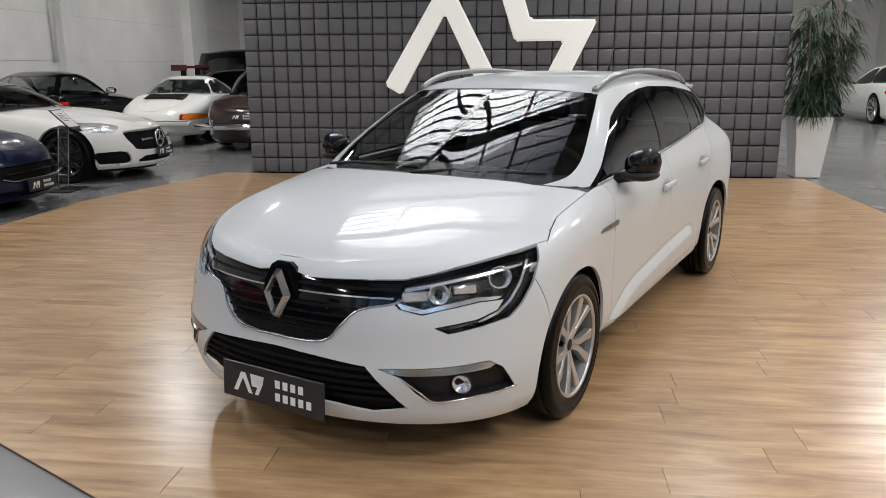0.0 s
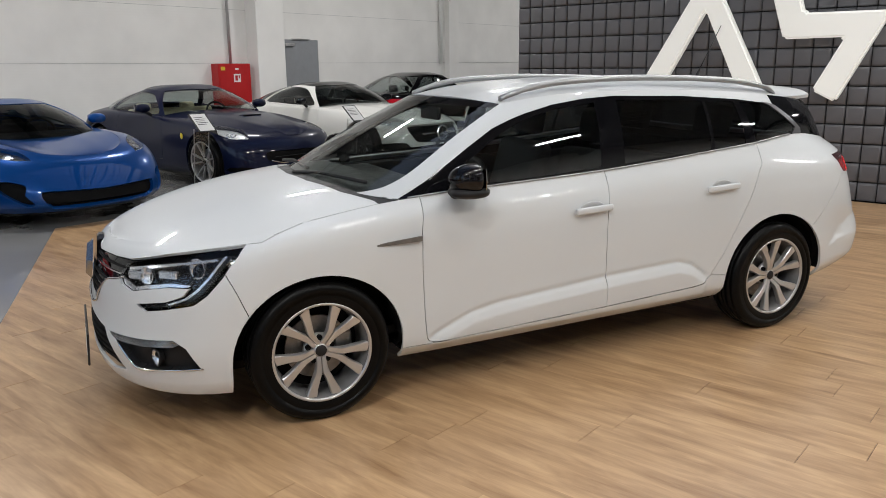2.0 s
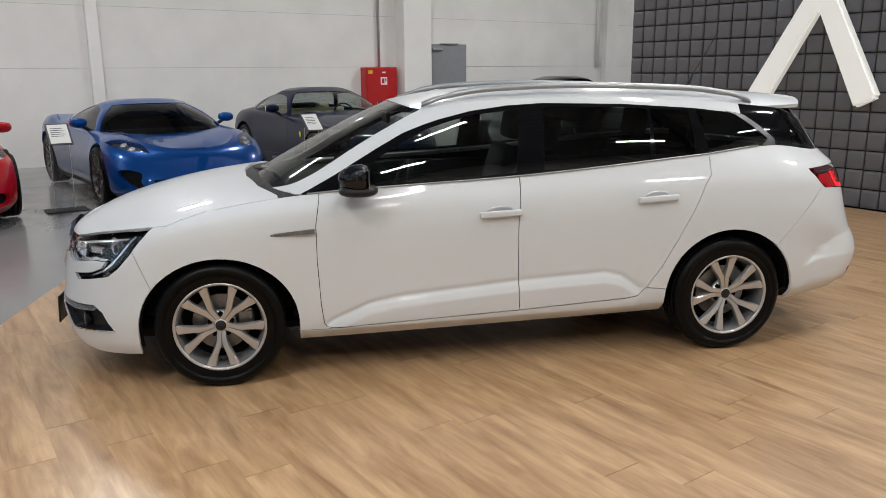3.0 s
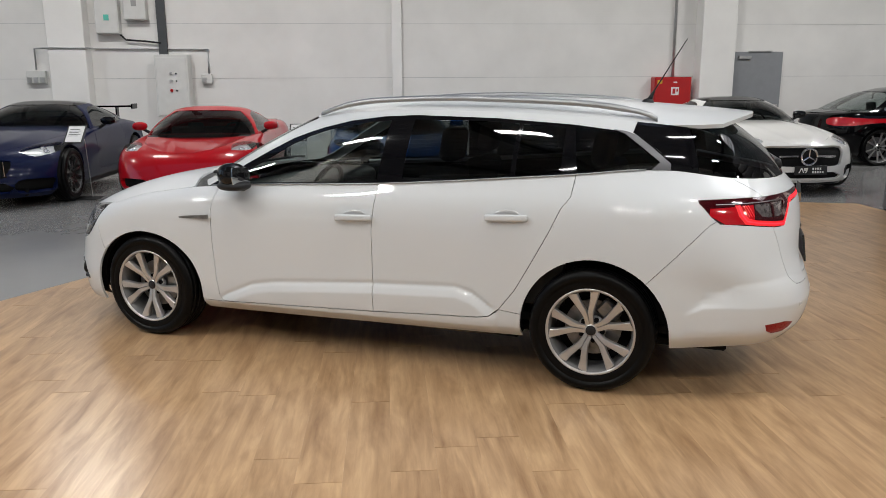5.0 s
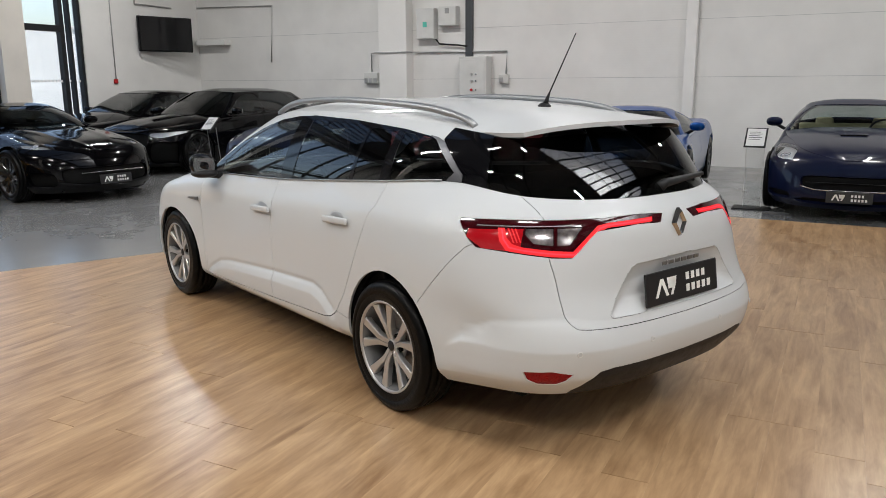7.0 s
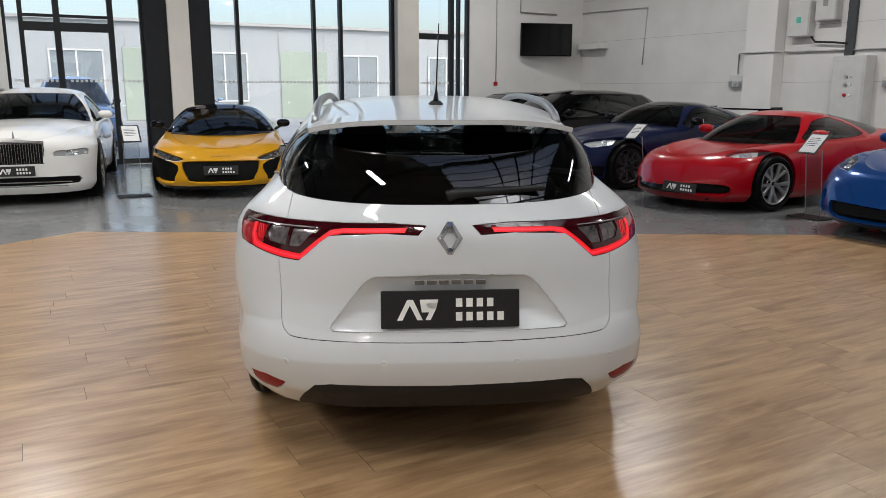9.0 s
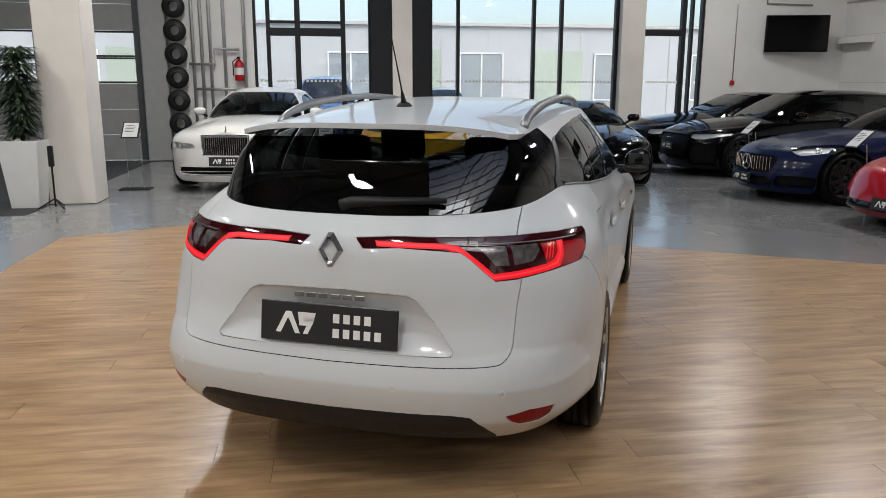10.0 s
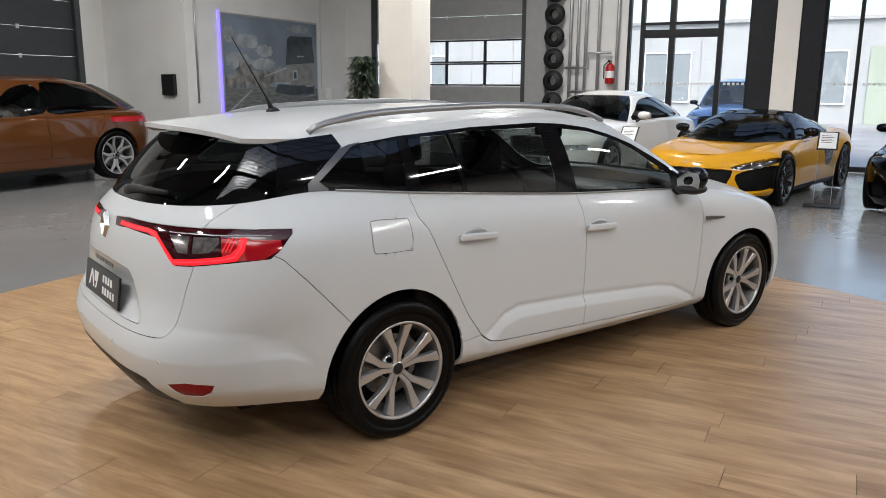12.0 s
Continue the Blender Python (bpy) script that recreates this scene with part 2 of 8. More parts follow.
floor = part("floor", boxes((-11.2, -12.3, -0.2, 22.0, 24.3, -0.012)), M_CONC, label="grey sealed concrete showroom floor")
floor.matrix_world = ROOM
tagged(floor, category="floor", kind="structure")
carpet = part("carpet", boxes((4.55, -12.0, -0.0115, 10.1, -4.95, -0.004)), M_CARPET)
carpet.matrix_world = ROOM
tagged(carpet, "flat dark grey carpet on the concrete floor", "carpet", kind="structure")

# long wall: insulated panels with thin horizontal joints
wall = part("wall_west", boxes((-11.15, -12.3, -0.2, LW - 0.02, 24.3, CEIL)), M_WALL, label="white insulated panel wall")
wall.matrix_world = ROOM
tagged(wall, category="wall", kind="structure")
back = part("wall_north", boxes((-11.15, BV, -0.2, 22.0, BV + 0.3, CEIL)), M_WALL, label="white hall end wall")
back.matrix_world = ROOM
tagged(back, category="wall", kind="structure")
east = part("wall_east", boxes((RW, -12.3, -0.2, RW + 0.3, -6.75, CEIL), (RW + 0.3, -7.05, -0.2, 11.75, -6.75, CEIL), (11.75, -7.05, -0.2, 12.05, -6.2, CEIL),
                               (11.75, -6.2, 3.6, 12.05, -1.2, CEIL), (11.75, -1.2, -0.2, 12.05, 24.0, CEIL)), M_WALL2, label="white plastered hall side wall")
east.matrix_world = ROOM
tagged(east, category="wall", kind="structure")
south = part("wall_south", boxes((-11.15, FV - 0.25, -0.2, -7.45, FV, CEIL), (2.42, FV - 0.25, -0.2, 4.4, FV, CEIL), (4.4, FV - 0.25, 3.9, 8.74, FV, CEIL), (8.74, FV - 0.25, -0.2, 10.45, FV, CEIL),
                                 (-7.45, FV - 0.25, 5.8, 2.42, FV, CEIL)), M_WALL2, label="plastered wall round the glazed front")
south.matrix_world = ROOM
tagged(south, category="wall", kind="structure")
SKY_U0, SKY_U1, SKY_V0, SKY_V1 = -3.6, 1.0, -11.6, 20.0
ceil_bm = boxes((-11.2, -12.3, CEIL, SKY_U0, 24.3, CEIL + 0.2), (SKY_U1, -12.3, CEIL, 22.0, 24.3, CEIL + 0.2), (SKY_U0, -12.3, CEIL, SKY_U1, SKY_V0, CEIL + 0.2), (SKY_U0, SKY_V1, CEIL, SKY_U1, 24.3, CEIL + 0.2))
for i in range(60):
    u0 = -11.0 + i * 0.36
    if SKY_U0 - 0.15 < u0 < SKY_U1:
        add_box(ceil_bm, u0, -12.2, CEIL - 0.07, u0 + 0.14, SKY_V0, CEIL - 0.001)
        add_box(ceil_bm, u0, SKY_V1, CEIL - 0.07, u0 + 0.14, 24.2, CEIL - 0.001)
    else:
        add_box(ceil_bm, u0, -12.2, CEIL - 0.07, u0 + 0.14, 24.2, CEIL - 0.001)
ceiling = part("ceiling", ceil_bm, M_CEIL)
ceiling.matrix_world = ROOM
tagged(ceiling, "dark grey ribbed steel sheet ceiling", "ceiling", kind="structure")
for v in (-9.8, -6.0, -2.0, 2.2, 6.4, 10.6, 14.8, 19.0):
    b = part("roof_beam", boxes((-10.8, v - 0.11, CEIL - 0.5, 11.7, v + 0.11, CEIL - 0.46), (-10.8, v - 0.02, CEIL - 0.46, 11.7, v + 0.02, CEIL - 0.1), (-10.8, v - 0.11, CEIL - 0.1, 11.7, v + 0.11, CEIL - 0.072)), M_STEEL)
    b.matrix_world = ROOM
    tagged(b, "dark steel roof beam under the ceiling", "beam", "roof beams", "structure")

rooflight = empty("rooflight", ROOM, "long glazed rooflight band with dark glazing bars", "rooflight", kind="structure")
pane_bm = boxes((SKY_U0, SKY_V0, CEIL + 0.12, SKY_U1, SKY_V1, CEIL + 0.128))
part("pane", pane_bm, M_ROOFPANE, rooflight, "glazing tinted to dim the daylight")
for i in range(64):
    v0 = SKY_V0 + i * 0.5
    part("glazing_bar", boxes((SKY_U0, v0 - 0.02, CEIL + 0.03, SKY_U1, v0 + 0.02, CEIL + 0.11)), M_STEEL, rooflight)
for u0 in (SKY_U0 + 0.03, -2.1, -1.3, -0.5, SKY_U1 - 0.03):
    part("purlin", boxes((u0 - 0.03, SKY_V0, CEIL - 0.04, u0 + 0.03, SKY_V1, CEIL + 0.03)), M_STEEL, rooflight)

# tiled feature wall core
core = part("wall_feature", boxes((-3.95, 5.95, 0.0, 3.33, 6.2, 3.8)), M_TILEBACK, label="dark backing wall behind padded tiles")
core.matrix_world = ROOM
tagged(core, category="wall", kind="structure")

# wooden deck under the car
deck = part("deck", prism(WOOD_OUTLINE, -0.011, -0.004), material("deck_joint", (0.1, 0.065, 0.04), 0.6))
deck.matrix_world = ROOM
tagged(deck, "oak plank floor field under the displayed car", "wood floor", kind="structure")

# ---- car body tools: nose towards -y, half body on x > 0 ----
def spline(xs, ys, x):
    """Smooth curve through (xs, ys), without overshoot."""
    xs, ys = np.asarray(xs, float), np.asarray(ys, float)
    h, d = np.diff(xs), np.diff(ys) / np.diff(xs)
    m = np.zeros(len(xs))
    m[0], m[-1] = d[0], d[-1]
    for i in range(1, len(xs) - 1):
        if d[i - 1] * d[i] > 0:
            w1, w2 = 2 * h[i] + h[i - 1], h[i] + 2 * h[i - 1]
            m[i] = (w1 + w2) / (w1 / d[i - 1] + w2 / d[i])
    x = np.clip(x, xs[0], xs[-1])
    i = np.clip(np.searchsorted(xs, x) - 1, 0, len(xs) - 2)
    t = (x - xs[i]) / h[i]
    return (1 + 2 * t) * (1 - t) ** 2 * ys[i] + t * (1 - t) ** 2 * h[i] * m[i] + t * t * (3 - 2 * t) * ys[i + 1] + t * t * (t - 1) * h[i] * m[i + 1]


def through_points(ctrl, counts):
    """Catmull-Rom rows through rows of control points: ctrl (k, n, 3), counts of steps for each gap."""
    c = np.asarray(ctrl, float)
    rows = []
    for k in range(len(c) - 1):
        p1, p2 = c[k], c[k + 1]
        p0 = c[k - 1] if k else 2 * p1 - p2
        p3 = c[k + 2] if k + 2 < len(c) else 2 * p2 - p1
        for j in range(counts[k]):
            t = j / counts[k]
            rows.append(0.5 * (2 * p1 + (p2 - p0) * t + (2 * p0 - 5 * p1 + 4 * p2 - p3) * t * t + (3 * p1 - p0 - 3 * p2 + p3) * t ** 3))
    rows.append(c[-1])
    return np.array(rows)


def resampled(points, n):
    """n points, evenly spread, on a smooth curve through points."""
    c = through_points(np.array(points, float)[:, None, :], [12] * (len(points) - 1))[:, 0]
    s = np.r_[0, np.cumsum(np.linalg.norm(np.diff(c, axis=0), axis=1))]
    t = np.linspace(0, s[-1], n)
    return np.stack([np.interp(t, s, c[:, i]) for i in range(3)], 1)


def grid_mesh(g, flip=False):
    """A half surface from a grid (rows, columns, 3); vertex normals kept in the layer 'n'."""
    bm = bmesh.new()
    lay = bm.verts.layers.float_vector.new("n")
    rows, cols = g.shape[:2]
    du = np.gradient(g, axis=1)
    dv = np.gradient(g, axis=0)
    nn = np.cross(du, dv)
    ln = np.linalg.norm(nn, axis=2, keepdims=True)
    nn = nn / np.maximum(ln, 1e-12)
    if flip:
        nn = -nn
    vs = []
    for i in range(rows):
        for j in range(cols):
            v = bm.verts.new(g[i, j])
            n = nn[i, j].copy()
            if abs(g[i, j, 0]) < 1e-5:
                n[0] = 0
                n /= max(np.linalg.norm(n), 1e-9)
            v[lay] = Vector(n)
            vs.append(v)
    for i in range(rows - 1):
        for j in range(cols - 1):
            q = [vs[i * cols + j], vs[i * cols + j + 1], vs[(i + 1) * cols + j + 1], vs[(i + 1) * cols + j]]
            if flip:
                q.reverse()
            bm.faces.new(q)
    return bm


def inside(poly, x, y):
    hit = False
    j = len(poly) - 1
    for i in range(len(poly)):
        (xi, yi), (xj, yj) = poly[i], poly[j]
        if (yi > y) != (yj > y) and x < (xj - xi) * (y - yi) / (yj - yi) + xi:
            hit = not hit
        j = i
    return hit


def smooth_poly(pts, n=4, sharp=()):
    """A closed outline rounded through pts; corners whose index is in sharp stay corners."""
    out = []
    c = [Vector((*p, 0)) for p in pts]
    N = len(c)
    for i in range(N):
        p1, p2 = c[i], c[(i + 1) % N]
        p0 = c[i - 1] if i not in sharp else p1
        p3 = c[(i + 2) % N] if (i + 1) % N not in sharp else p2
        for j in range(n):
            t = j / n
            q = 0.5 * (2 * p1 + (p2 - p0) * t + (2 * p0 - 5 * p1 + 4 * p2 - p3) * t * t + (3 * p1 - p0 - 3 * p2 + p3) * t ** 3)
            out.append((q.x, q.y))
    return out


def cut_out(bm, poly, right, up=(0, 0, 1), keep=None):
    """Cuts the outline poly, drawn in the plane of right and up, into bm and returns the faces inside it as a new bmesh."""
    right, up = Vector(right).normalized(), Vector(up)
    d = right.cross(up)
    ok = keep or (lambda f: True)
    x0, x1, y0, y1 = min(p[0] for p in poly), max(p[0] for p in poly), min(p[1] for p in poly), max(p[1] for p in poly)

    def spans(f, lo, hi):
        xs = [v.co.dot(right) for v in f.verts]
        if max(xs) < lo[0] or min(xs) > hi[0]:
            return False
        ys = [v.co.dot(up) for v in f.verts]
        return not (max(ys) < lo[1] or min(ys) > hi[1])

    near_faces = {f for f in bm.faces if spans(f, (x0 - 1e-4, y0 - 1e-4), (x1 + 1e-4, y1 + 1e-4)) and ok(f)}
    for i in range(len(poly)):
        a, b = poly[i], poly[(i + 1) % len(poly)]
        if abs(a[0] - b[0]) + abs(a[1] - b[1]) < 1e-6:
            continue
        lo = (min(a[0], b[0]) - 1e-4, min(a[1], b[1]) - 1e-4)
        hi = (max(a[0], b[0]) + 1e-4, max(a[1], b[1]) + 1e-4)
        fs = sorted((f for f in near_faces if spans(f, lo, hi)), key=lambda f: tuple(f.calc_center_median()))
        if not fs:
            continue
        geom = fs + list({e for f in fs for e in f.edges}) + list({v for f in fs for v in f.verts})
        no = (right * (b[1] - a[1]) - up * (b[0] - a[0])).normalized()
        r = bmesh.ops.bisect_plane(bm, geom=geom, dist=1e-5, plane_co=right * a[0] + up * a[1], plane_no=no)
        near_faces.update(g for g in r["geom"] if isinstance(g, bmesh.types.BMFace))
    sel = []
    for f in near_faces:
        if f.is_valid:
            c = f.calc_center_median()
            if inside(poly, c.dot(right), c.dot(up)):
                sel.append(f)
    sel.sort(key=lambda f: tuple(f.calc_center_median()))
    return take(bm, sel)


def take(bm, faces):
    """Moves faces into a new bmesh, normals and all."""
    out = bmesh.new()
    lay, lay2 = bm.verts.layers.float_vector["n"], out.verts.layers.float_vector.new("n")
    made = {}
    for f in faces:
        loop = []
        for v in f.verts:
            if v not in made:
                w = out.verts.new(v.co)
                w[lay2] = v[lay]
                made[v] = w
            loop.append(made[v])
        try:
            out.faces.new(loop)
        except ValueError:
            pass
    bmesh.ops.delete(bm, geom=faces, context="FACES")
    return out


def join_bm(*bms):
    out = bmesh.new()
    lay2 = out.verts.layers.float_vector.new("n")
    for bm in bms:
        lay = bm.verts.layers.float_vector["n"]
        made = {v: out.verts.new(v.co) for v in bm.verts}
        for v, w in made.items():
            w[lay2] = v[lay]
        for f in bm.faces:
            out.faces.new([made[v] for v in f.verts])
        bm.free()
    bmesh.ops.remove_doubles(out, verts=out.verts, dist=1e-4)
    return out


def biggest(bm):
    """Drops small loose slivers, keeping the largest connected sheet."""
    seen, groups = set(), []
    for f in bm.faces:
        if f in seen:
            continue
        stack, comp = [f], []
        seen.add(f)
        while stack:
            q = stack.pop()
            comp.append(q)
            for e in q.edges:
                for o in e.link_faces:
                    if o not in seen:
                        seen.add(o)
                        stack.append(o)
        groups.append(comp)
    groups.sort(key=lambda c: -sum(f.calc_area() for f in c))
    drop = [f for c in groups[1:] for f in c]
    if drop:
        bmesh.ops.delete(bm, geom=drop, context="FACES")
    return bm


def copy_bm(bm):
    return bm.copy()


def mirrored(bm):
    out = bm.copy()
    lay = out.verts.layers.float_vector["n"]
    for v in out.verts:
        v.co.x = -v.co.x
        n = v[lay]
        v[lay] = Vector((-n[0], n[1], n[2]))
    bmesh.ops.reverse_faces(out, faces=out.faces)
    return out


def whole(bm):
    """Both halves as one surface."""
    return join_bm(mirrored(bm), bm)


def push(bm, dist):
    lay = bm.verts.layers.float_vector["n"]
    for v in bm.verts:
        v.co += Vector(v[lay]) * dist
    return bm


def panel(name, bm, mat, parent, label="", gap=0.0018, lip=0.014, offset=0.0):
    """A body panel: edges drawn in by gap and turned inwards by lip, shaded by the smooth surface."""
    lay = bm.verts.layers.float_vector["n"]
    if offset:
        push(bm, offset)
    bmesh.ops.remove_doubles(bm, verts=bm.verts, dist=2e-5)
    edge = [e for e in bm.edges if len(e.link_faces) == 1]
    if gap:
        move = {}
        for e in edge:
            f = e.link_faces[0]
            mid = (e.verts[0].co + e.verts[1].co) / 2
            t = (e.verts[1].co - e.verts[0].co).normalized()
            w = f.normal.cross(t) if f.normal.length > 0 else Vector()
            if w.dot(f.calc_center_median() - mid) < 0:
                w = -w
            for v in e.verts:
                move.setdefault(v, Vector())
                move[v] += w
        for v, w in move.items():
            if w.length > 1e-6:
                v.co += w.normalized() * gap
    n0 = len(bm.faces)
    if lip:
        r = bmesh.ops.extrude_edge_only(bm, edges=edge)
        for v in r["geom"]:
            if isinstance(v, bmesh.types.BMVert):
                v.co -= Vector(v[lay]) * lip
    bm.faces.ensure_lookup_table()
    bm.normal_update()
    normals = []
    for i, f in enumerate(bm.faces):
        for lp in f.loops:
            n = Vector(lp.vert[lay])
            normals.append(tuple(n.normalized()) if i < n0 and n.length > 0.1 else tuple(f.normal))
    me = bpy.data.meshes.new(name)
    bm.to_mesh(me)
    bm.free()
    me.polygons.foreach_set("use_smooth", [True] * len(me.polygons))
    me.normals_split_custom_set(normals)
    me.materials.append(mat)
    ob = new(name, me)
    ob.parent = parent
    if label:
        ob["label"] = label
    return ob


def lathe(profile, sides=48, axis="x"):
    """A turned shape: profile of (along, radius)."""
    bm = bmesh.new()
    rings = []
    for a, r in profile:
        ring = []
        for k in range(sides):
            t = k * math.tau / sides
            c, s = math.cos(t) * r, math.sin(t) * r
            ring.append(bm.verts.new((a, c, s) if axis == "x" else (c, a, s) if axis == "y" else (c, s, a)))
        rings.append(ring)
    for r0, r1 in zip(rings, rings[1:]):
        for k in range(sides):
            bm.faces.new((r0[k], r0[(k + 1) % sides], r1[(k + 1) % sides], r1[k]))
    bmesh.ops.recalc_face_normals(bm, faces=bm.faces)
    return bm


def body_ring(loops, knots, nf=26, nm=96, nr=26, counts=None, shape=None):
    """The lower body as loops from the nose round the flank to the tail."""
    rows = []
    for (yf, lf, pf, yr, lr, pr, widths, heights) in loops:
        th = np.linspace(0, math.pi / 2, nf)
        yfr = yf + lf * (1 - np.cos(th) ** (2 / pf))
        xfr = np.sin(th) ** (2 / pf)
        ym = np.linspace(yf + lf, yr - lr, nm)[1:-1]
        yre = yr - lr * (1 - np.cos(th[::-1]) ** (2 / pr))
        xre = np.sin(th[::-1]) ** (2 / pr)
        y = np.r_[yfr, ym, yre]
        x = np.r_[xfr, np.ones(len(ym)), xre]
        w = spline(knots, widths, y)
        z = spline(knots, heights, y)
        x = x * w
        x[0] = x[-1] = 0
        rows.append(np.stack([x, y, z], 1))
    g = through_points(np.array(rows), counts or [4] * (len(rows) - 1))
    if shape:
        g = shape(g)
    return g

# ---- the displayed estate car ----
M_PAINT = material("white_car_paint", (0.595, 0.611, 0.618), 0.4, vary=0, coat=0.65, spec=0.15)
M_GLASSF = glass("windscreen_glass", (0.76, 0.81, 0.79), mixin=0.025)
M_GLASSP = glass("parked_car_glass", (0.24, 0.26, 0.26), mixin=0.08)
M_GLASSR = glass("tinted_glass", (0.13, 0.15, 0.155), mixin=0.05)
M_GLASSD = glass("side_glass", (0.64, 0.69, 0.68), mixin=0.05)
# for black inner parts, and for shade in panel gaps and behind spokes
M_DARKIN = material("dark_inner", (0.006, 0.006, 0.0065), 0.7, vary=0.05, spec=0.12)
M_SEAT = material("seat_cloth", (0.035, 0.035, 0.037), 0.9, vary=0.2, scale=30, bump=0.3, bump_scale=400)
M_RUBBER = material("tyre_rubber", (0.003, 0.003, 0.003), 0.34, spec=0.12, vary=0.15, scale=20, bump=0.15, bump_scale=200)
M_RIM = material("silver_alloy", (0.52, 0.515, 0.51), 0.3, metal=0.75, vary=0)
# darker and rougher than the rim silver, deepening the shade between spokes
M_BARREL = material("rim_barrel_grey", (0.16, 0.16, 0.16), 0.55, metal=0.4, vary=0.1, scale=20)
M_DISC = material("brake_steel", (0.25, 0.25, 0.25), 0.4, metal=0.9, vary=0.2, scale=30)
M_LAMPCLEAR = glass("lamp_lens", (0.95, 0.96, 0.97))
M_REFLECT = material("lamp_reflector", (0.85, 0.86, 0.88), 0.18, metal=0.75, vary=0)
M_REDLENS = material("red_lens", (0.40, 0.004, 0.010), 0.12, vary=0, coat=0.5)
M_REDDARK = material("dark_red_lens", (0.035, 0.001, 0.003), 0.08, vary=0, coat=0.5)
M_REDGLOW = emitter("tail_lamp_bar", (1.0, 0.004, 0.012), 0.34)
M_REDGLOW.node_tree.nodes["Principled BSDF"].inputs["Base Color"].default_value = (0.3, 0.002, 0.004, 1)
M_RAIL = material("satin_rail", (0.36, 0.365, 0.37), 0.42, metal=0.85, vary=0.03, scale=8)
M_TRIM = material("dark_satin_trim", (0.17, 0.17, 0.18), 0.42, metal=1.0, vary=0)
M_SATIN = material("satin_chrome", (0.55, 0.55, 0.56), 0.22, metal=1.0, vary=0)

HK = [-2.3, -2.0, -1.65, -1.35, -0.95, 0.2, 1.2, 1.65, 2.0, 2.4]
HERO_LOOPS = [
    (-2.215, 0.61, 2.2, 2.31, 0.50, 3.3, [0.835, 0.85, 0.855, 0.84, 0.8, 0.8, 0.8, 0.83, 0.765, 0.69], [0.178, 0.18, 0.19, 0.20, 0.20, 0.215, 0.235, 0.25, 0.275, 0.285]),
    (-2.235, 0.62, 2.2, 2.35, 0.50, 3.4, [0.85, 0.87, 0.885, 0.885, 0.86, 0.852, 0.86, 0.885, 0.82, 0.74], [0.22, 0.23, 0.25, 0.26, 0.255, 0.27, 0.29, 0.31, 0.345, 0.36]),
    (-2.255, 0.62, 2.2, 2.375, 0.50, 3.4, [0.87, 0.885, 0.898, 0.9, 0.876, 0.868, 0.876, 0.9, 0.832, 0.757], [0.35, 0.36, 0.37, 0.38, 0.37, 0.38, 0.39, 0.41, 0.44, 0.46]),
    (-2.235, 0.62, 2.2, 2.37, 0.50, 3.4, [0.87, 0.885, 0.9, 0.903, 0.88, 0.87, 0.88, 0.903, 0.835, 0.765], [0.46, 0.47, 0.50, 0.53, 0.52, 0.53, 0.54, 0.55, 0.56, 0.565]),
    (-2.22, 0.64, 2.2, 2.335, 0.55, 2.9, [0.86, 0.88, 0.9, 0.903, 0.884, 0.872, 0.884, 0.905, 0.8548, 0.7892], [0.57, 0.585, 0.63, 0.67, 0.67, 0.68, 0.69, 0.695, 0.70, 0.70]),
    (-2.20, 0.68, 2.2, 2.325, 0.62, 2.6, [0.84, 0.865, 0.89, 0.895, 0.882, 0.87, 0.88, 0.897, 0.8531, 0.799], [0.66, 0.68, 0.74, 0.78, 0.79, 0.81, 0.83, 0.84, 0.85, 0.85]),
    (-2.165, 0.72, 2.2, 2.30, 0.64, 2.5, [0.8, 0.835, 0.863, 0.865, 0.862, 0.85, 0.858, 0.862, 0.8141, 0.752], [0.72, 0.75, 0.80, 0.85, 0.875, 0.91, 0.95, 0.97, 0.98, 0.965]),
    (-2.12, 0.78, 2.2, 2.225, 0.64, 2.6, [0.74, 0.775, 0.795, 0.8, 0.8, 0.8, 0.782, 0.705, 0.68, 0.66], [0.745, 0.785, 0.83, 0.885, 0.94, 1.0, 1.08, 1.115, 1.075, 1.052]),
]


def hero_flank(g):
    """The pressed lower edge of the doors and the shoulder of the rear bumper."""
    y, z = g[..., 1], g[..., 2]
    line = np.interp(y, [-0.88, -0.80, -0.62, -0.47, 0.15, 0.64, 0.73, 0.84], [0.255, 0.305, 0.382, 0.408, 0.455, 0.477, 0.452, 0.375])
    fade = np.clip((y + 0.88) / 0.05, 0, 1) * np.clip((0.86 - y) / 0.03, 0, 1)
    ledge = np.clip((line - z) / 0.05, 0, 1) * np.clip((z - 0.225) / 0.04, 0, 1)
    dip = np.exp(-(((z - line - 0.006) / 0.013) ** 2))
    side = (g[..., 0] > 0.6) * fade
    g[..., 0] += side * (0.019 * ledge - 0.005 * dip)
    line2 = np.interp(y, [1.80, 1.90, 2.03, 2.26, 2.36], [0.46, 0.515, 0.578, 0.60, 0.565])
    r = np.clip((y - 1.79) / 0.12, 0, 1)
    d = np.clip((line2 - z) / np.maximum(line2 - 0.49, 0.02), 0, 1)
    above = np.clip((z - line2) / 0.024, 0, 1)
    step = 0.016 * d * np.clip((z - 0.27) / 0.1, 0, 1) - 0.006 * above * np.exp(-np.clip(z - line2, 0, 1) / 0.07)
    g[..., 0] += r * step * np.clip(g[..., 0] / 0.85, 0, 1)
    g[..., 1] += r * step * np.clip((y - 1.7) / 0.6, 0, 1)
    return g


ring_grid = body_ring(HERO_LOOPS, HK, nm=190, nf=30, nr=56, counts=[3, 14, 20, 24, 22, 6, 5], shape=hero_flank)
ring = grid_mesh(ring_grid, flip=False)
top_loop = ring_grid[-1]

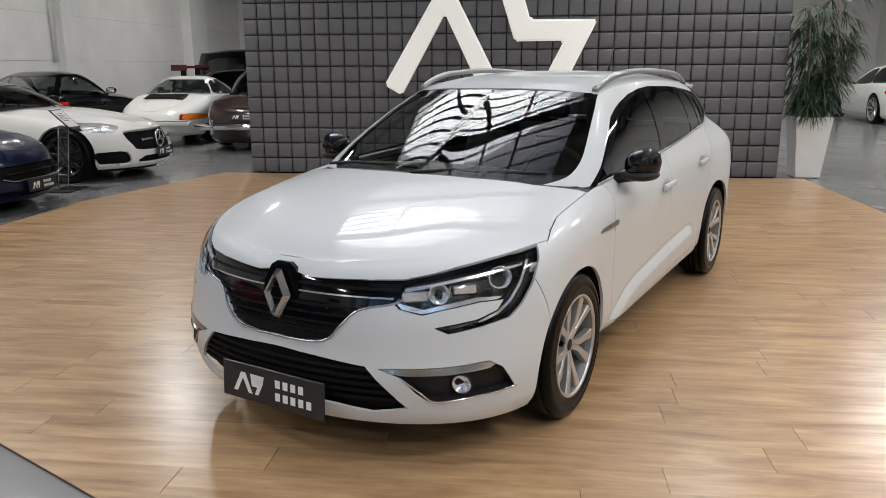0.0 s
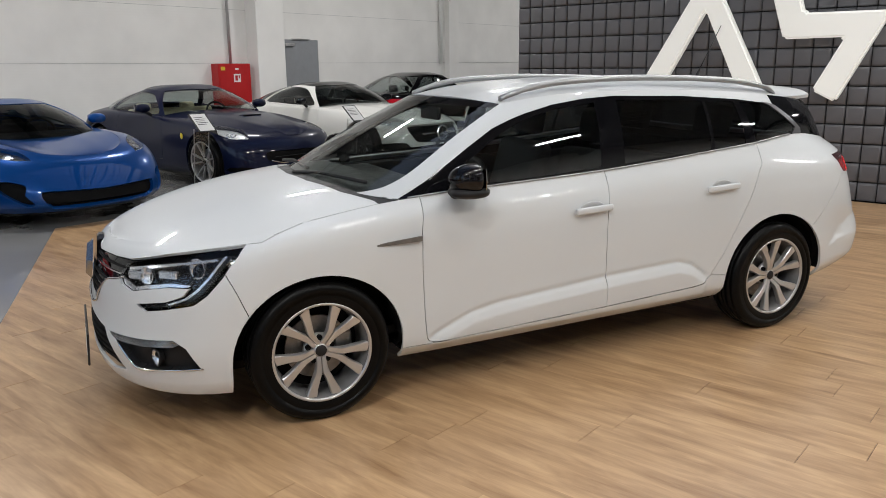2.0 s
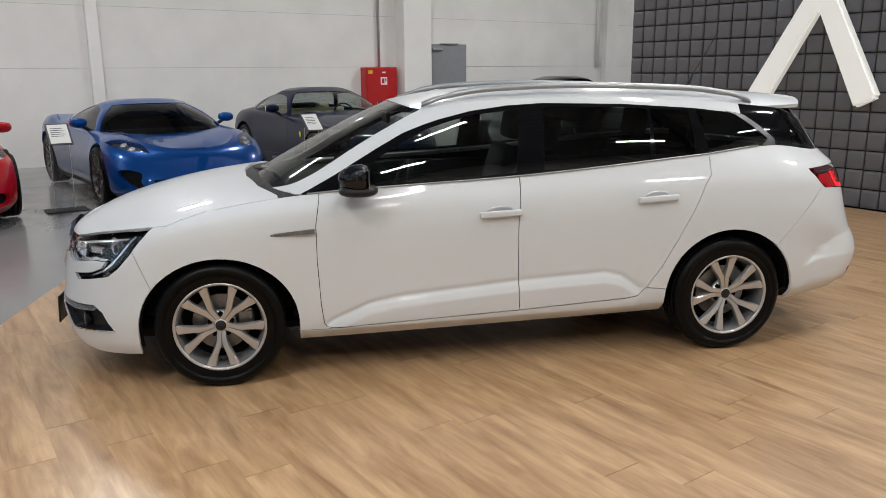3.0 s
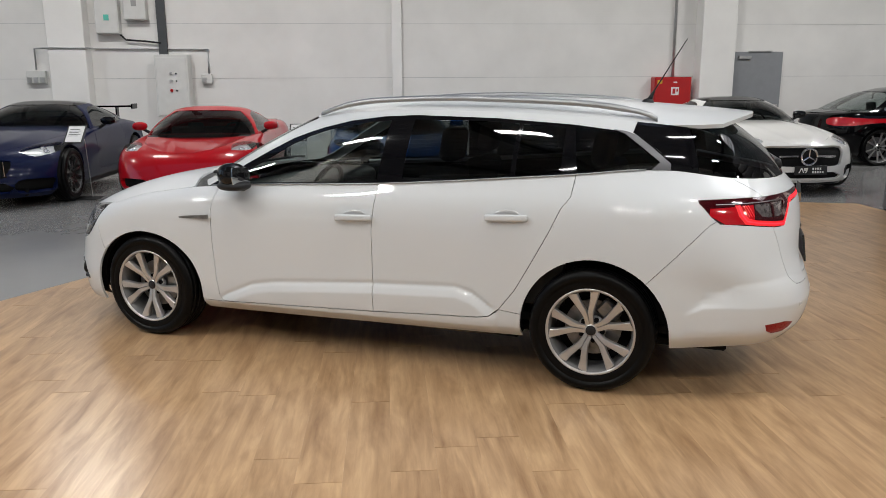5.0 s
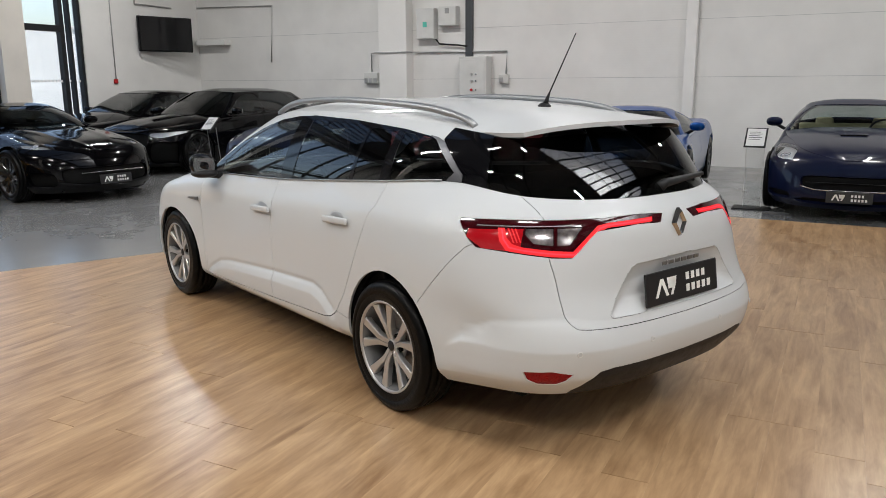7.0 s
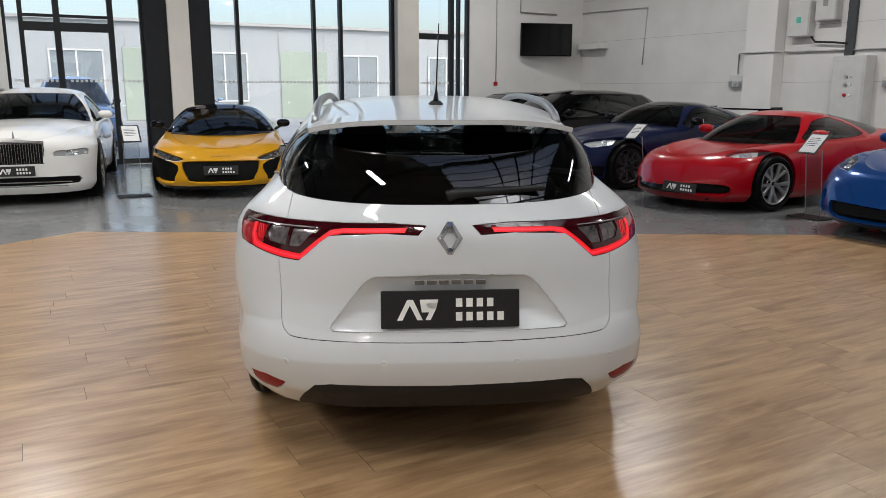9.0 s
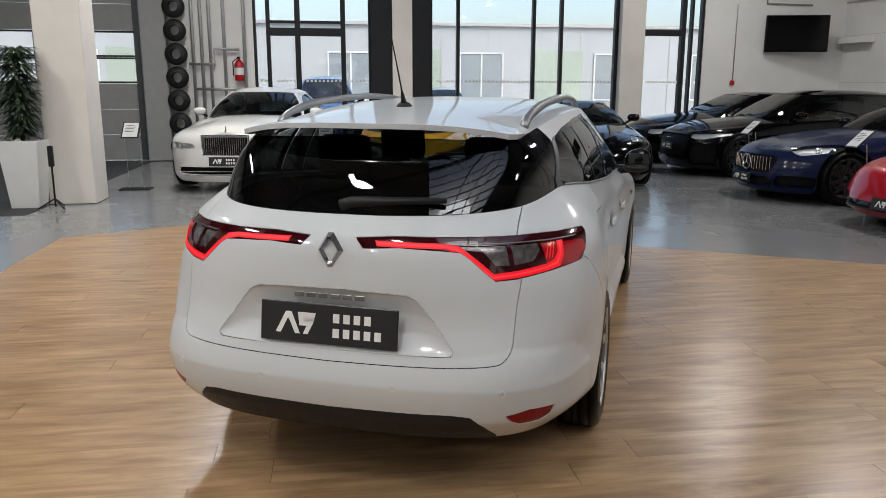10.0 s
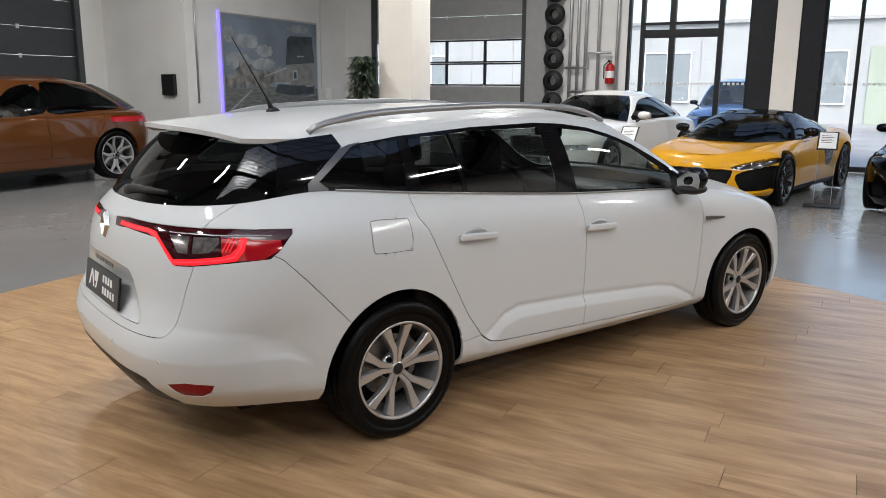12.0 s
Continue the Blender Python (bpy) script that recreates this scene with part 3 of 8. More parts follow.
# bonnet: from the nose to the foot of the windscreen
HOOD_Y, HOOD_Z = [-2.13, -2.05, -1.9, -1.6, -1.3, -1.1, -0.9], [0.745, 0.80, 0.86, 0.938, 0.982, 1.0, 1.01]
hood_rows = []
for x1, y1, z1 in top_loop[top_loop[:, 1] < -0.9]:
    t = np.linspace(0, 1, 26)
    zc = float(spline(HOOD_Y, HOOD_Z, y1))
    bulge = 0.005 * np.exp(-(((t - 0.66) / 0.16) ** 2)) * min(max((y1 + 2.1) / 0.4, 0), 1)
    hood_rows.append(np.stack([x1 * t, np.full(26, y1), zc + (z1 - zc) * t ** 2.6 + bulge * (1 - t)], 1))
hood_grid = np.array(hood_rows)

# cabin: windscreen, flank, rear screen between the belt and the edge of the roof
belt_front = resampled([(0, -1.20, 0.972), (0.3, -1.175, 0.968), (0.58, -1.09, 0.955), (0.76, -0.965, 0.942)], 30)
belt_side = np.array([(float(np.interp(y, top_loop[:, 1], top_loop[:, 0])) if y > -0.9 else 0.76 + 0.04 * (y + 0.965) / 0.065, y, float(np.interp(y, top_loop[:, 1], top_loop[:, 2]))) for y in np.linspace(-0.965, 1.66, 90)])
belt_rear = np.array([p for p in top_loop if p[1] > 1.66])
belt_rear = resampled(belt_rear[:: max(1, len(belt_rear) // 8)].tolist() + [(0, 2.225, 1.05)] if belt_rear[::max(1, len(belt_rear) // 8)][-1][0] > 0.02 else belt_rear[:: max(1, len(belt_rear) // 8)].tolist(), 34)
belt_rear[0] = belt_side[-1] + (belt_rear[1] - belt_side[-1]) * 0.2
roof_front = resampled([(0, -0.40, 1.362), (0.3, -0.385, 1.358), (0.5, -0.345, 1.347), (0.565, -0.30, 1.338)], 30)
roof_side = resampled([(0.565, -0.30, 1.338), (0.61, 0.0, 1.376), (0.625, 0.4, 1.388), (0.62, 0.9, 1.380), (0.60, 1.3, 1.358), (0.575, 1.66, 1.325)], 90)
roof_rear = resampled([(0.575, 1.66, 1.325), (0.552, 1.815, 1.308), (0.48, 1.895, 1.308), (0.25, 1.94, 1.314), (0, 1.95, 1.316)], 34)
low = np.concatenate([belt_front, belt_side[1:], belt_rear[1:]])
high = np.concatenate([roof_front, roof_side[1:], roof_rear[1:]])
n_w, n_s = 30, 119
cab_rows = []
for t in np.linspace(0, 1, 20):
    row = low + (high - low) * t
    bow = 4 * t * (1 - t)
    row[:, 2] += 0.012 * bow
    k = np.clip(row[:, 0] / 0.6, 0, 1)
    row[:, 0] += 0.022 * bow * k * np.clip((2.1 - row[:, 1]) / 0.5, 0.25, 1)
    row[:n_w, 1] -= 0.02 * bow * (1 - k[:n_w])
    row[n_s:, 1] += 0.02 * bow * (1 - 0.5 * k[n_s:])
    row[0, 0] = row[-1, 0] = 0
    cab_rows.append(row)
cab_grid = np.array(cab_rows)

# roof, running out into the spoiler
ROOF_Y, ROOF_Z = [-0.40, -0.2, 0.1, 0.5, 1.0, 1.45, 1.9, 2.055], [1.364, 1.402, 1.436, 1.452, 1.445, 1.423, 1.388, 1.372]
roof_rows = []
edge = np.concatenate([roof_side, resampled([(0.575, 1.66, 1.325), (0.566, 1.79, 1.327), (0.548, 1.91, 1.333)], 14)[1:]])
fr = np.array([(0.565 * t, float(np.interp(0.565 * t, roof_front[:, 0], roof_front[:, 1]))) for t in np.linspace(0, 1, 24)])
tail_y = [2.055 - 0.145 * t ** 2.6 for t in np.linspace(0, 1, 24)]
y_a, y_b = -0.30, 1.91
for xe, ye, ze in edge:
    s = (ye - y_a) / (y_b - y_a)
    t = np.linspace(0, 1, 24)
    ys = fr[:, 1] + (np.array(tail_y) - fr[:, 1]) * s
    zc = spline(ROOF_Y, ROOF_Z, ys)
    roof_rows.append(np.stack([xe * t, ys, zc + (ze - zc[-1]) * t ** 3.2], 1))
roof_grid = np.array(roof_rows)

hero = empty("estate_car", Matrix.Identity(4), "glossy white estate car with black mirrors on the oak floor", "car")
R2 = 0.7071
SIDE, FRONT, CORNER_F, CORNER_R = (0, 1, 0), (1, 0, 0), (R2, R2, 0), (R2, -R2, 0)
flank = lambda f: f.calc_center_median().x > 0.5
nose = lambda f: f.calc_center_median().y < -1.4
tail = lambda f: f.calc_center_median().y > 1.6


def low_arch(cy, cz, ry, rz):
    """A wheel arch: round above, running straight down to the sill."""
    top = [(cy + ry * math.cos(math.pi * i / 24), cz + rz * math.sin(math.pi * i / 24)) for i in range(25)]
    return top + [(cy - ry * 0.99, 0.0), (cy + ry * 0.99, 0.0)]


cut_out(ring, low_arch(-1.356, 0.31, 0.383, 0.35), SIDE, keep=flank).free()
cut_out(ring, low_arch(1.363, 0.312, 0.372, 0.37), SIDE, keep=flank).free()
# near-black copy of the skin, added so the panel gaps read as shade
shell = push(copy_bm(ring), -0.05)
panel("gap_shade_shell", whole(shell), M_DARKIN, hero, gap=0, lip=0, label="added dark shell shading the panel gaps")

# lamps and grilles
head_poly = [(-1.172, 0.655), (-1.123, 0.718), (-1.025, 0.742), (-0.901, 0.766), (-0.707, 0.795), (-0.580, 0.812), (-0.587, 0.775), (-0.632, 0.690), (-0.684, 0.625), (-0.739, 0.583),
             (-0.852, 0.561), (-0.977, 0.540), (-1.027, 0.562), (-0.870, 0.586), (-0.788, 0.614), (-0.759, 0.650), (-0.859, 0.648), (-1.004, 0.624), (-1.068, 0.609), (-1.146, 0.628)]
head = cut_out(ring, head_poly, CORNER_F, keep=nose)
fog_poly = [(-1.230, 0.410), (-1.131, 0.413), (-0.983, 0.420), (-0.831, 0.432), (-0.774, 0.401), (-0.722, 0.315), (-0.824, 0.306), (-0.976, 0.290), (-1.054, 0.287), (-1.096, 0.318), (-1.156, 0.382)]
fog = cut_out(ring, fog_poly, CORNER_F, keep=nose)
low_poly = [(-0.01, 0.44), (0.194, 0.43), (0.391, 0.413), (0.465, 0.338), (0.535, 0.254), (0.41, 0.231), (0.27, 0.247), (-0.01, 0.262)]
low_grille = cut_out(ring, low_poly, FRONT, keep=nose)
lip_line = [(-0.01, 0.735), (0.06, 0.724), (0.13, 0.713), (0.34, 0.722), (0.49, 0.727), (0.565, 0.744), (0.65, 0.768), (0.76, 0.797), (0.815, 0.814)]
brow = cut_out(ring, [(-0.01, -2.4), (0.95, -2.4), (0.95, -1.74), (0.865, -1.66), (0.82, -1.50), (0.79, -1.34), (-0.01, -1.34)], (1, 0, 0), (0, 1, 0), keep=lambda f: f.calc_center_median().z > 0.66 and f.calc_center_median().y < -1.2)
bonnet_lip = cut_out(brow, lip_line + [(0.9, 0.83), (0.9, 1.1), (-0.01, 1.1)], FRONT)
ring = join_bm(ring, brow)
up_poly = [(-0.01, 0.483), (0.085, 0.482), (0.19, 0.487), (0.245, 0.506), (0.281, 0.548), (0.332, 0.605), (0.383, 0.629), (0.46, 0.643), (0.50, 0.66), (0.62, 0.75), (0.62, 0.9), (-0.01, 0.9)]
up_grille = cut_out(ring, up_poly, FRONT, keep=nose)
tail_poly = [(-1.555, 0.991), (-1.443, 0.999), (-1.303, 0.997), (-1.188, 0.996), (-1.075, 0.995), (-0.921, 0.996), (-0.713, 0.992), (-0.708, 0.978), (-0.742, 0.919), (-0.776, 0.886), (-0.849, 0.88), (-0.967, 0.868),
             (-1.081, 0.855), (-1.165, 0.852), (-1.192, 0.877), (-1.237, 0.925), (-1.266, 0.95), (-1.317, 0.955), (-1.443, 0.964), (-1.545, 0.958)]
lamp_r = cut_out(ring, tail_poly, CORNER_R, keep=tail)
refl_poly = [(-1.178, 0.394), (-1.093, 0.411), (-0.979, 0.405), (-0.994, 0.371), (-1.036, 0.35), (-1.112, 0.348), (-1.150, 0.367)]
refl = cut_out(ring, refl_poly, CORNER_R, keep=tail)
dif_poly = [(-0.01, 0.392), (0.25, 0.397), (0.45, 0.401), (0.514, 0.393), (0.557, 0.348), (0.584, 0.30), (0.59, 0.1), (-0.01, 0.1)]
diffuser = cut_out(ring, dif_poly, FRONT, keep=tail)
gate_poly = smooth_poly([(-0.01, 0.56), (0.353, 0.566), (0.573, 0.574), (0.62, 0.59), (0.638, 0.625), (0.64, 0.67), (0.643, 0.764), (0.651, 0.855), (0.635, 0.93), (0.62, 1.0), (0.60, 1.2), (-0.01, 1.2)], 3, (0, 10, 11))
gate = cut_out(ring, gate_poly, FRONT, keep=tail)

# body panels
fd_poly = [(-0.85, 1.3), (-0.85, 0.93), (-0.872, 0.80), (-0.872, 0.62), (-0.862, 0.40), (-0.850, 0.295), (-0.838, 0.276), (-0.81, 0.270), (0.165, 0.303), (0.16, 0.5), (0.158, 0.75), (0.175, 0.95), (0.185, 1.3)]
rd_poly = [(0.165, 0.303), (0.76, 0.333), (0.83, 0.345), (0.88, 0.385), (0.96, 0.49), (1.05, 0.65), (1.13, 0.80), (1.19, 0.93), (1.23, 0.98), (1.24, 1.06), (1.24, 1.3), (0.185, 1.3), (0.175, 0.95), (0.158, 0.75), (0.16, 0.5)]
front_door = cut_out(ring, fd_poly, SIDE, keep=flank)
rear_door = cut_out(ring, rd_poly, SIDE, keep=flank)
sill = cut_out(ring, [(-1.2, 0), (1.2, 0), (1.2, 0.34), (0.88, 0.38), (0.83, 0.343), (0.76, 0.331), (0.165, 0.301), (-0.81, 0.268), (-0.838, 0.262), (-1.2, 0.258)], SIDE, keep=flank)
rear_bumper = cut_out(ring, [(1.60, 0.0), (1.60, 0.57), (1.885, 0.88), (1.93, 0.905), (2.6, 0.905), (2.6, 0.0)], SIDE)
quarter = cut_out(ring, [(0.7, 0.0), (0.7, 1.4), (2.6, 1.4), (2.6, 0.0)], SIDE)
fender = cut_out(ring, [(-1.66, 0.0), (-1.66, 0.52), (-1.70, 0.62), (-1.74, 0.71), (-1.74, 1.3), (-0.7, 1.3), (-0.7, 0.0)], SIDE, keep=flank)
fuel = cut_out(mirror_src := mirrored(quarter), smooth_poly([(1.285, 0.86), (1.285, 0.975), (1.32, 0.985), (1.46, 0.99), (1.485, 0.97), (1.49, 0.875), (1.46, 0.855), (1.32, 0.85)], 3), SIDE)
for side, bm in ((1, front_door), (1, rear_door), (1, sill), (1, fender)):
    nm = {id(front_door): "front_door", id(rear_door): "rear_door", id(sill): "side_sill", id(fender): "front_wing"}[id(bm)]
    other = mirrored(bm)
    panel(nm, bm, M_PAINT, hero)
    panel(nm, other, M_PAINT, hero)
panel("rear_quarter", quarter, M_PAINT, hero)
panel("rear_quarter", mirror_src, M_PAINT, hero)
panel("fuel_flap", fuel, M_PAINT, hero)
panel("front_bumper", whole(biggest(ring)), M_PAINT, hero, label="white front bumper with chipped lower lip")
panel("rear_bumper", whole(rear_bumper), M_PAINT, hero, gap=0.0012)

# tailgate with its number plate hollow
hollow = cut_out(gate, smooth_poly([(-0.01, 0.60), (0.40, 0.602), (0.438, 0.607), (0.44, 0.63), (0.335, 0.765), (0.30, 0.795), (0.25, 0.805), (-0.01, 0.812)], 3, (0, 7)), FRONT, keep=tail)
hl = hollow.verts.layers.float_vector["n"]
hollow = whole(hollow)
hl = hollow.verts.layers.float_vector["n"]
edge_v = {v for e in hollow.edges if len(e.link_faces) == 1 for v in e.verts}
for v in hollow.verts:
    if v not in edge_v:
        d = min((v.co - w.co).length for w in edge_v)
        v.co.y -= 0.03 * min(d / 0.07, 1) ** 0.7
hollow.normal_update()
for v in hollow.verts:
    v[hl] = v.normal
panel("tailgate", whole(gate), M_PAINT, hero, gap=0.002)
panel("plate_hollow", hollow, M_PAINT, hero, gap=0.0008, lip=0.006)
panel("lower_valance", whole(diffuser), M_BLACK, hero, label="black plastic rear valance", gap=0.001)

# bonnet
hood = grid_mesh(hood_grid)
cowl_poly = [(-0.01, -2.4), (0.9, -2.4), (0.9, -1.10), (0.80, -1.045), (0.76, -1.05), (0.58, -1.15), (0.3, -1.225), (-0.01, -1.25)]
bonnet = cut_out(hood, cowl_poly, (1, 0, 0), (0, 1, 0))
panel("bonnet", whole(join_bm(bonnet, bonnet_lip)), M_PAINT, hero, gap=0.003)
panel("cowl", whole(push(hood, -0.012)), M_BLACK, hero, label="black plastic cowl below the windscreen", gap=0, lip=0)

# cabin glass and pillars
cabin = grid_mesh(cab_grid)
cabin.faces.ensure_lookup_table()
ncol = cab_grid.shape[1] - 1
by_col = {}
for i, f in enumerate(cabin.faces):
    by_col.setdefault(i % ncol, []).append(f)
front_sheet = take(cabin, [f for c in range(0, 29) for f in by_col[c]])
cab_side = lambda f: f.calc_center_median().x > 0.45 and abs(f.normal.x) > 0.25
glass_polys = {
    "front_side_window": ([(-0.66, 0.972), (-0.655, 1.045), (-0.523, 1.118), (-0.40, 1.19), (-0.29, 1.24), (-0.18, 1.274), (-0.04, 1.308), (0.199, 1.332), (0.165, 1.018), (-0.2, 0.995)], M_GLASSD),
    "rear_side_window": ([(0.31, 1.025), (0.34, 1.339), (0.788, 1.335), (0.923, 1.325), (0.905, 1.066)], M_GLASSR),
    "fixed_side_window": ([(0.932, 1.068), (0.944, 1.322), (1.166, 1.313), (1.165, 1.088)], M_GLASSR),
    "quarter_window": ([(1.245, 1.097), (1.212, 1.31), (1.399, 1.293), (1.456, 1.275), (1.543, 1.214), (1.627, 1.152), (1.618, 1.132), (1.444, 1.115)], M_GLASSR),
}
rear_all = take(cabin, [f for c in range(n_s + 3, ncol) for f in by_col[c]])
screen = cut_out(front_sheet, smooth_poly([(-0.01, 0.85), (0.56, 0.85), (0.60, 0.955), (0.645, 0.968), (0.678, 0.988), (0.690, 1.03), (0.680, 1.085), (0.648, 1.17), (0.610, 1.256), (0.568, 1.335), (0.545, 1.38), (-0.01, 1.5)], 4, (0, 1, 2, 10, 11)), FRONT)
cabin = join_bm(cabin, front_sheet)
for nm, (poly, mt) in glass_polys.items():
    bm = cut_out(cabin, poly, SIDE, keep=cab_side)
    other = mirrored(bm)
    panel(nm, bm, mt, hero, gap=0, lip=0, offset=-0.003)
    panel(nm, other, mt, hero, gap=0, lip=0, offset=-0.003)
trim = cut_out(cabin, [(1.40, 1.302), (1.459, 1.294), (1.51, 1.278), (1.596, 1.217), (1.685, 1.145), (1.69, 1.05), (1.60, 1.05), (1.60, 1.12), (1.635, 1.152), (1.543, 1.222), (1.456, 1.283)], SIDE, keep=cab_side)
other = mirrored(trim)
for bm in (trim, other):
    panel("quarter_trim", bm, M_TRIM, hero, gap=0, lip=0.01, offset=0.004, label="satin grey window surround")
dlo_poly = [(-0.965, 0.93), (-0.90, 0.962), (-0.778, 1.026), (-0.66, 1.092), (-0.551, 1.152), (-0.407, 1.226), (-0.30, 1.264), (-0.213, 1.290), (-0.05, 1.328), (0.146, 1.353), (0.345, 1.363), (0.785, 1.352), (1.2, 1.324), (1.4, 1.30), (1.52, 1.28), (1.70, 1.15), (1.70, 0.85), (-0.945, 0.85)]
frame_bm = cut_out(cabin, dlo_poly, SIDE, keep=cab_side)
other = mirrored(frame_bm)
for bm in (frame_bm, other):
    panel("window_surround", bm, M_GLOSSBLACK, hero, gap=0, lip=0, label="gloss black pillars and window frames")
dpil = cut_out(cabin, [(1.40, 0.9), (1.40, 1.4), (2.4, 1.4), (2.4, 0.9)], SIDE, keep=lambda f: f.calc_center_median().y > 1.5)
other = mirrored(dpil)
for bm in (dpil, other):
    panel("rear_pillar_glass", bm, M_GLOSSBLACK, hero, gap=0.001, lip=0)
other = mirrored(cabin)
for bm in (cabin, other):
    panel("body_frame", bm, M_PAINT, hero, gap=0, lip=0.008, label="white windscreen pillar and roof edge")
band = cut_out(screen, [(-0.01, 1.338), (0.7, 1.318), (0.7, 1.45), (-0.01, 1.45)], FRONT)
panel("screen_band", whole(band), M_GLOSSBLACK, hero, gap=0, lip=0, offset=-0.002, label="black printed band along the windscreen top")
panel("windscreen", whole(screen), M_GLASSF, hero, gap=0, lip=0.004, offset=-0.002)
panel("rear_window", whole(rear_all), M_GLASSR, hero, gap=0.001, lip=0.004)
roof_bm = grid_mesh(roof_grid)
under = copy_bm(roof_bm)
bmesh.ops.delete(under, geom=[f for f in under.faces if f.calc_center_median().y < 1.74], context="FACES")
panel("spoiler_underside", whole(under), M_BLACK, hero, gap=0, lip=0, offset=-0.0185, label="black underside of the roof spoiler")
panel("roof", whole(roof_bm), M_PAINT, hero, gap=0, lip=0.020, label="white roof running out into a spoiler")

# belt trim, roof rails, aerial
for sx in (1, -1):
    pts = [(sx * (p[0] + 0.004), p[1], p[2] + 0.003) for p in belt_side[2:]]
    part("belt_moulding", tube(pts[::4], 0.005, 6), M_RAIL, hero, smooth=True)
    rail = resampled([(0.545, -0.29, 1.362), (0.552, -0.2, 1.392), (0.556, -0.08, 1.420), (0.560, 0.1, 1.440), (0.562, 0.5, 1.452), (0.560, 0.95, 1.442), (0.557, 1.25, 1.426), (0.553, 1.42, 1.404), (0.548, 1.54, 1.380), (0.545, 1.60, 1.350)], 44)
    bm = bmesh.new()
    rows = []
    for i, (x, y, z) in enumerate(rail):
        h = 0.016 * (1 if 3 < i < 40 else 0.8)
        rows.append([bm.verts.new((sx * (x + dx), y, z + dz)) for dx, dz in ((-0.017, -h), (-0.014, h * 0.6), (-0.004, h), (0.008, h * 0.9), (0.017, h * 0.2), (0.018, -h))])
    for a, b in zip(rows, rows[1:]):
        for k in range(6):
            bm.faces.new((a[k], a[(k + 1) % 6], b[(k + 1) % 6], b[k]))
    bm.faces.new(rows[0]), bm.faces.new(rows[-1])
    bmesh.ops.recalc_face_normals(bm, faces=bm.faces)
    part("roof_rail", bm, M_RAIL, hero, "satin silver roof rail", smooth=True)
aer = part("aerial", tube([(0, 1.50, 1.425), (0, 1.515, 1.46), (0, 1.53, 1.49), (0, 1.69, 1.765)], [0.016, 0.010, 0.004, 0.0022], 8), M_BLACK, hero, smooth=True)
part("aerial_foot", lathe([(1.40, 0.036), (1.425, 0.034), (1.437, 0.022), (1.444, 0.002)], 20, "z"), M_BLACK, aer, smooth=True, m=Matrix.Translation((0, 1.495, 0)))

# upper grille with bars, lower grille
for k, (z0, z1, mt) in enumerate([(0.520, 0.528, M_DARKIN), (0.552, 0.560, M_DARKIN), (0.584, 0.592, M_DARKIN), (0.616, 0.624, M_DARKIN), (0.662, 0.668, M_SATIN), (0.69, 0.70, M_DARKIN)]):
    bar = cut_out(up_grille, [(-0.02, z0), (0.7, z0), (0.7, z1), (-0.02, z1)], FRONT)
    if len(bar.faces):
        panel("grille_bar", whole(bar), mt, hero, gap=0, lip=0.03, offset=-0.006)
panel("upper_grille", whole(up_grille), M_GLOSSBLACK, hero, gap=0, lip=0.0, offset=-0.014, label="gloss black upper grille")
rim_pts = [(x, z) for x, z in up_poly[:9]]
for k, (z0, z1) in enumerate([(0.275, 0.288), (0.305, 0.318), (0.335, 0.348), (0.365, 0.378), (0.395, 0.408)]):
    bar = cut_out(low_grille, [(-0.02, z0), (0.7, z0), (0.7, z1), (-0.02, z1)], FRONT)
    if len(bar.faces):
        panel("lower_grille_bar", whole(bar), M_DARKIN, hero, gap=0, lip=0.02, offset=-0.010)
panel("lower_grille", whole(low_grille), M_DARKIN, hero, gap=0, lip=0.0, offset=-0.03, label="black lower grille mesh")


def surface_y(x, z, front=True):
    """The y of the nose or tail skin at (x, z)."""
    half = ring_grid[:, :30] if front else ring_grid[:, -30:]
    d = (half[..., 0] - abs(x)) ** 2 + (half[..., 2] - z) ** 2
    i = np.argsort(d.ravel())[:4]
    w = 1 / (d.ravel()[i] + 1e-6)
    return float((half[..., 1].ravel()[i] * w).sum() / w.sum())


# chrome line under the upper grille
pts = [(s * x, surface_y(x, z) - 0.004, z) for s, seq in ((-1, rim_pts[::-1]), (1, rim_pts[1:])) for x, z in seq if x > 0.02]
part("grille_trim", tube(resampled(pts, 60).tolist(), 0.005, 6), M_SATIN, hero, smooth=True)

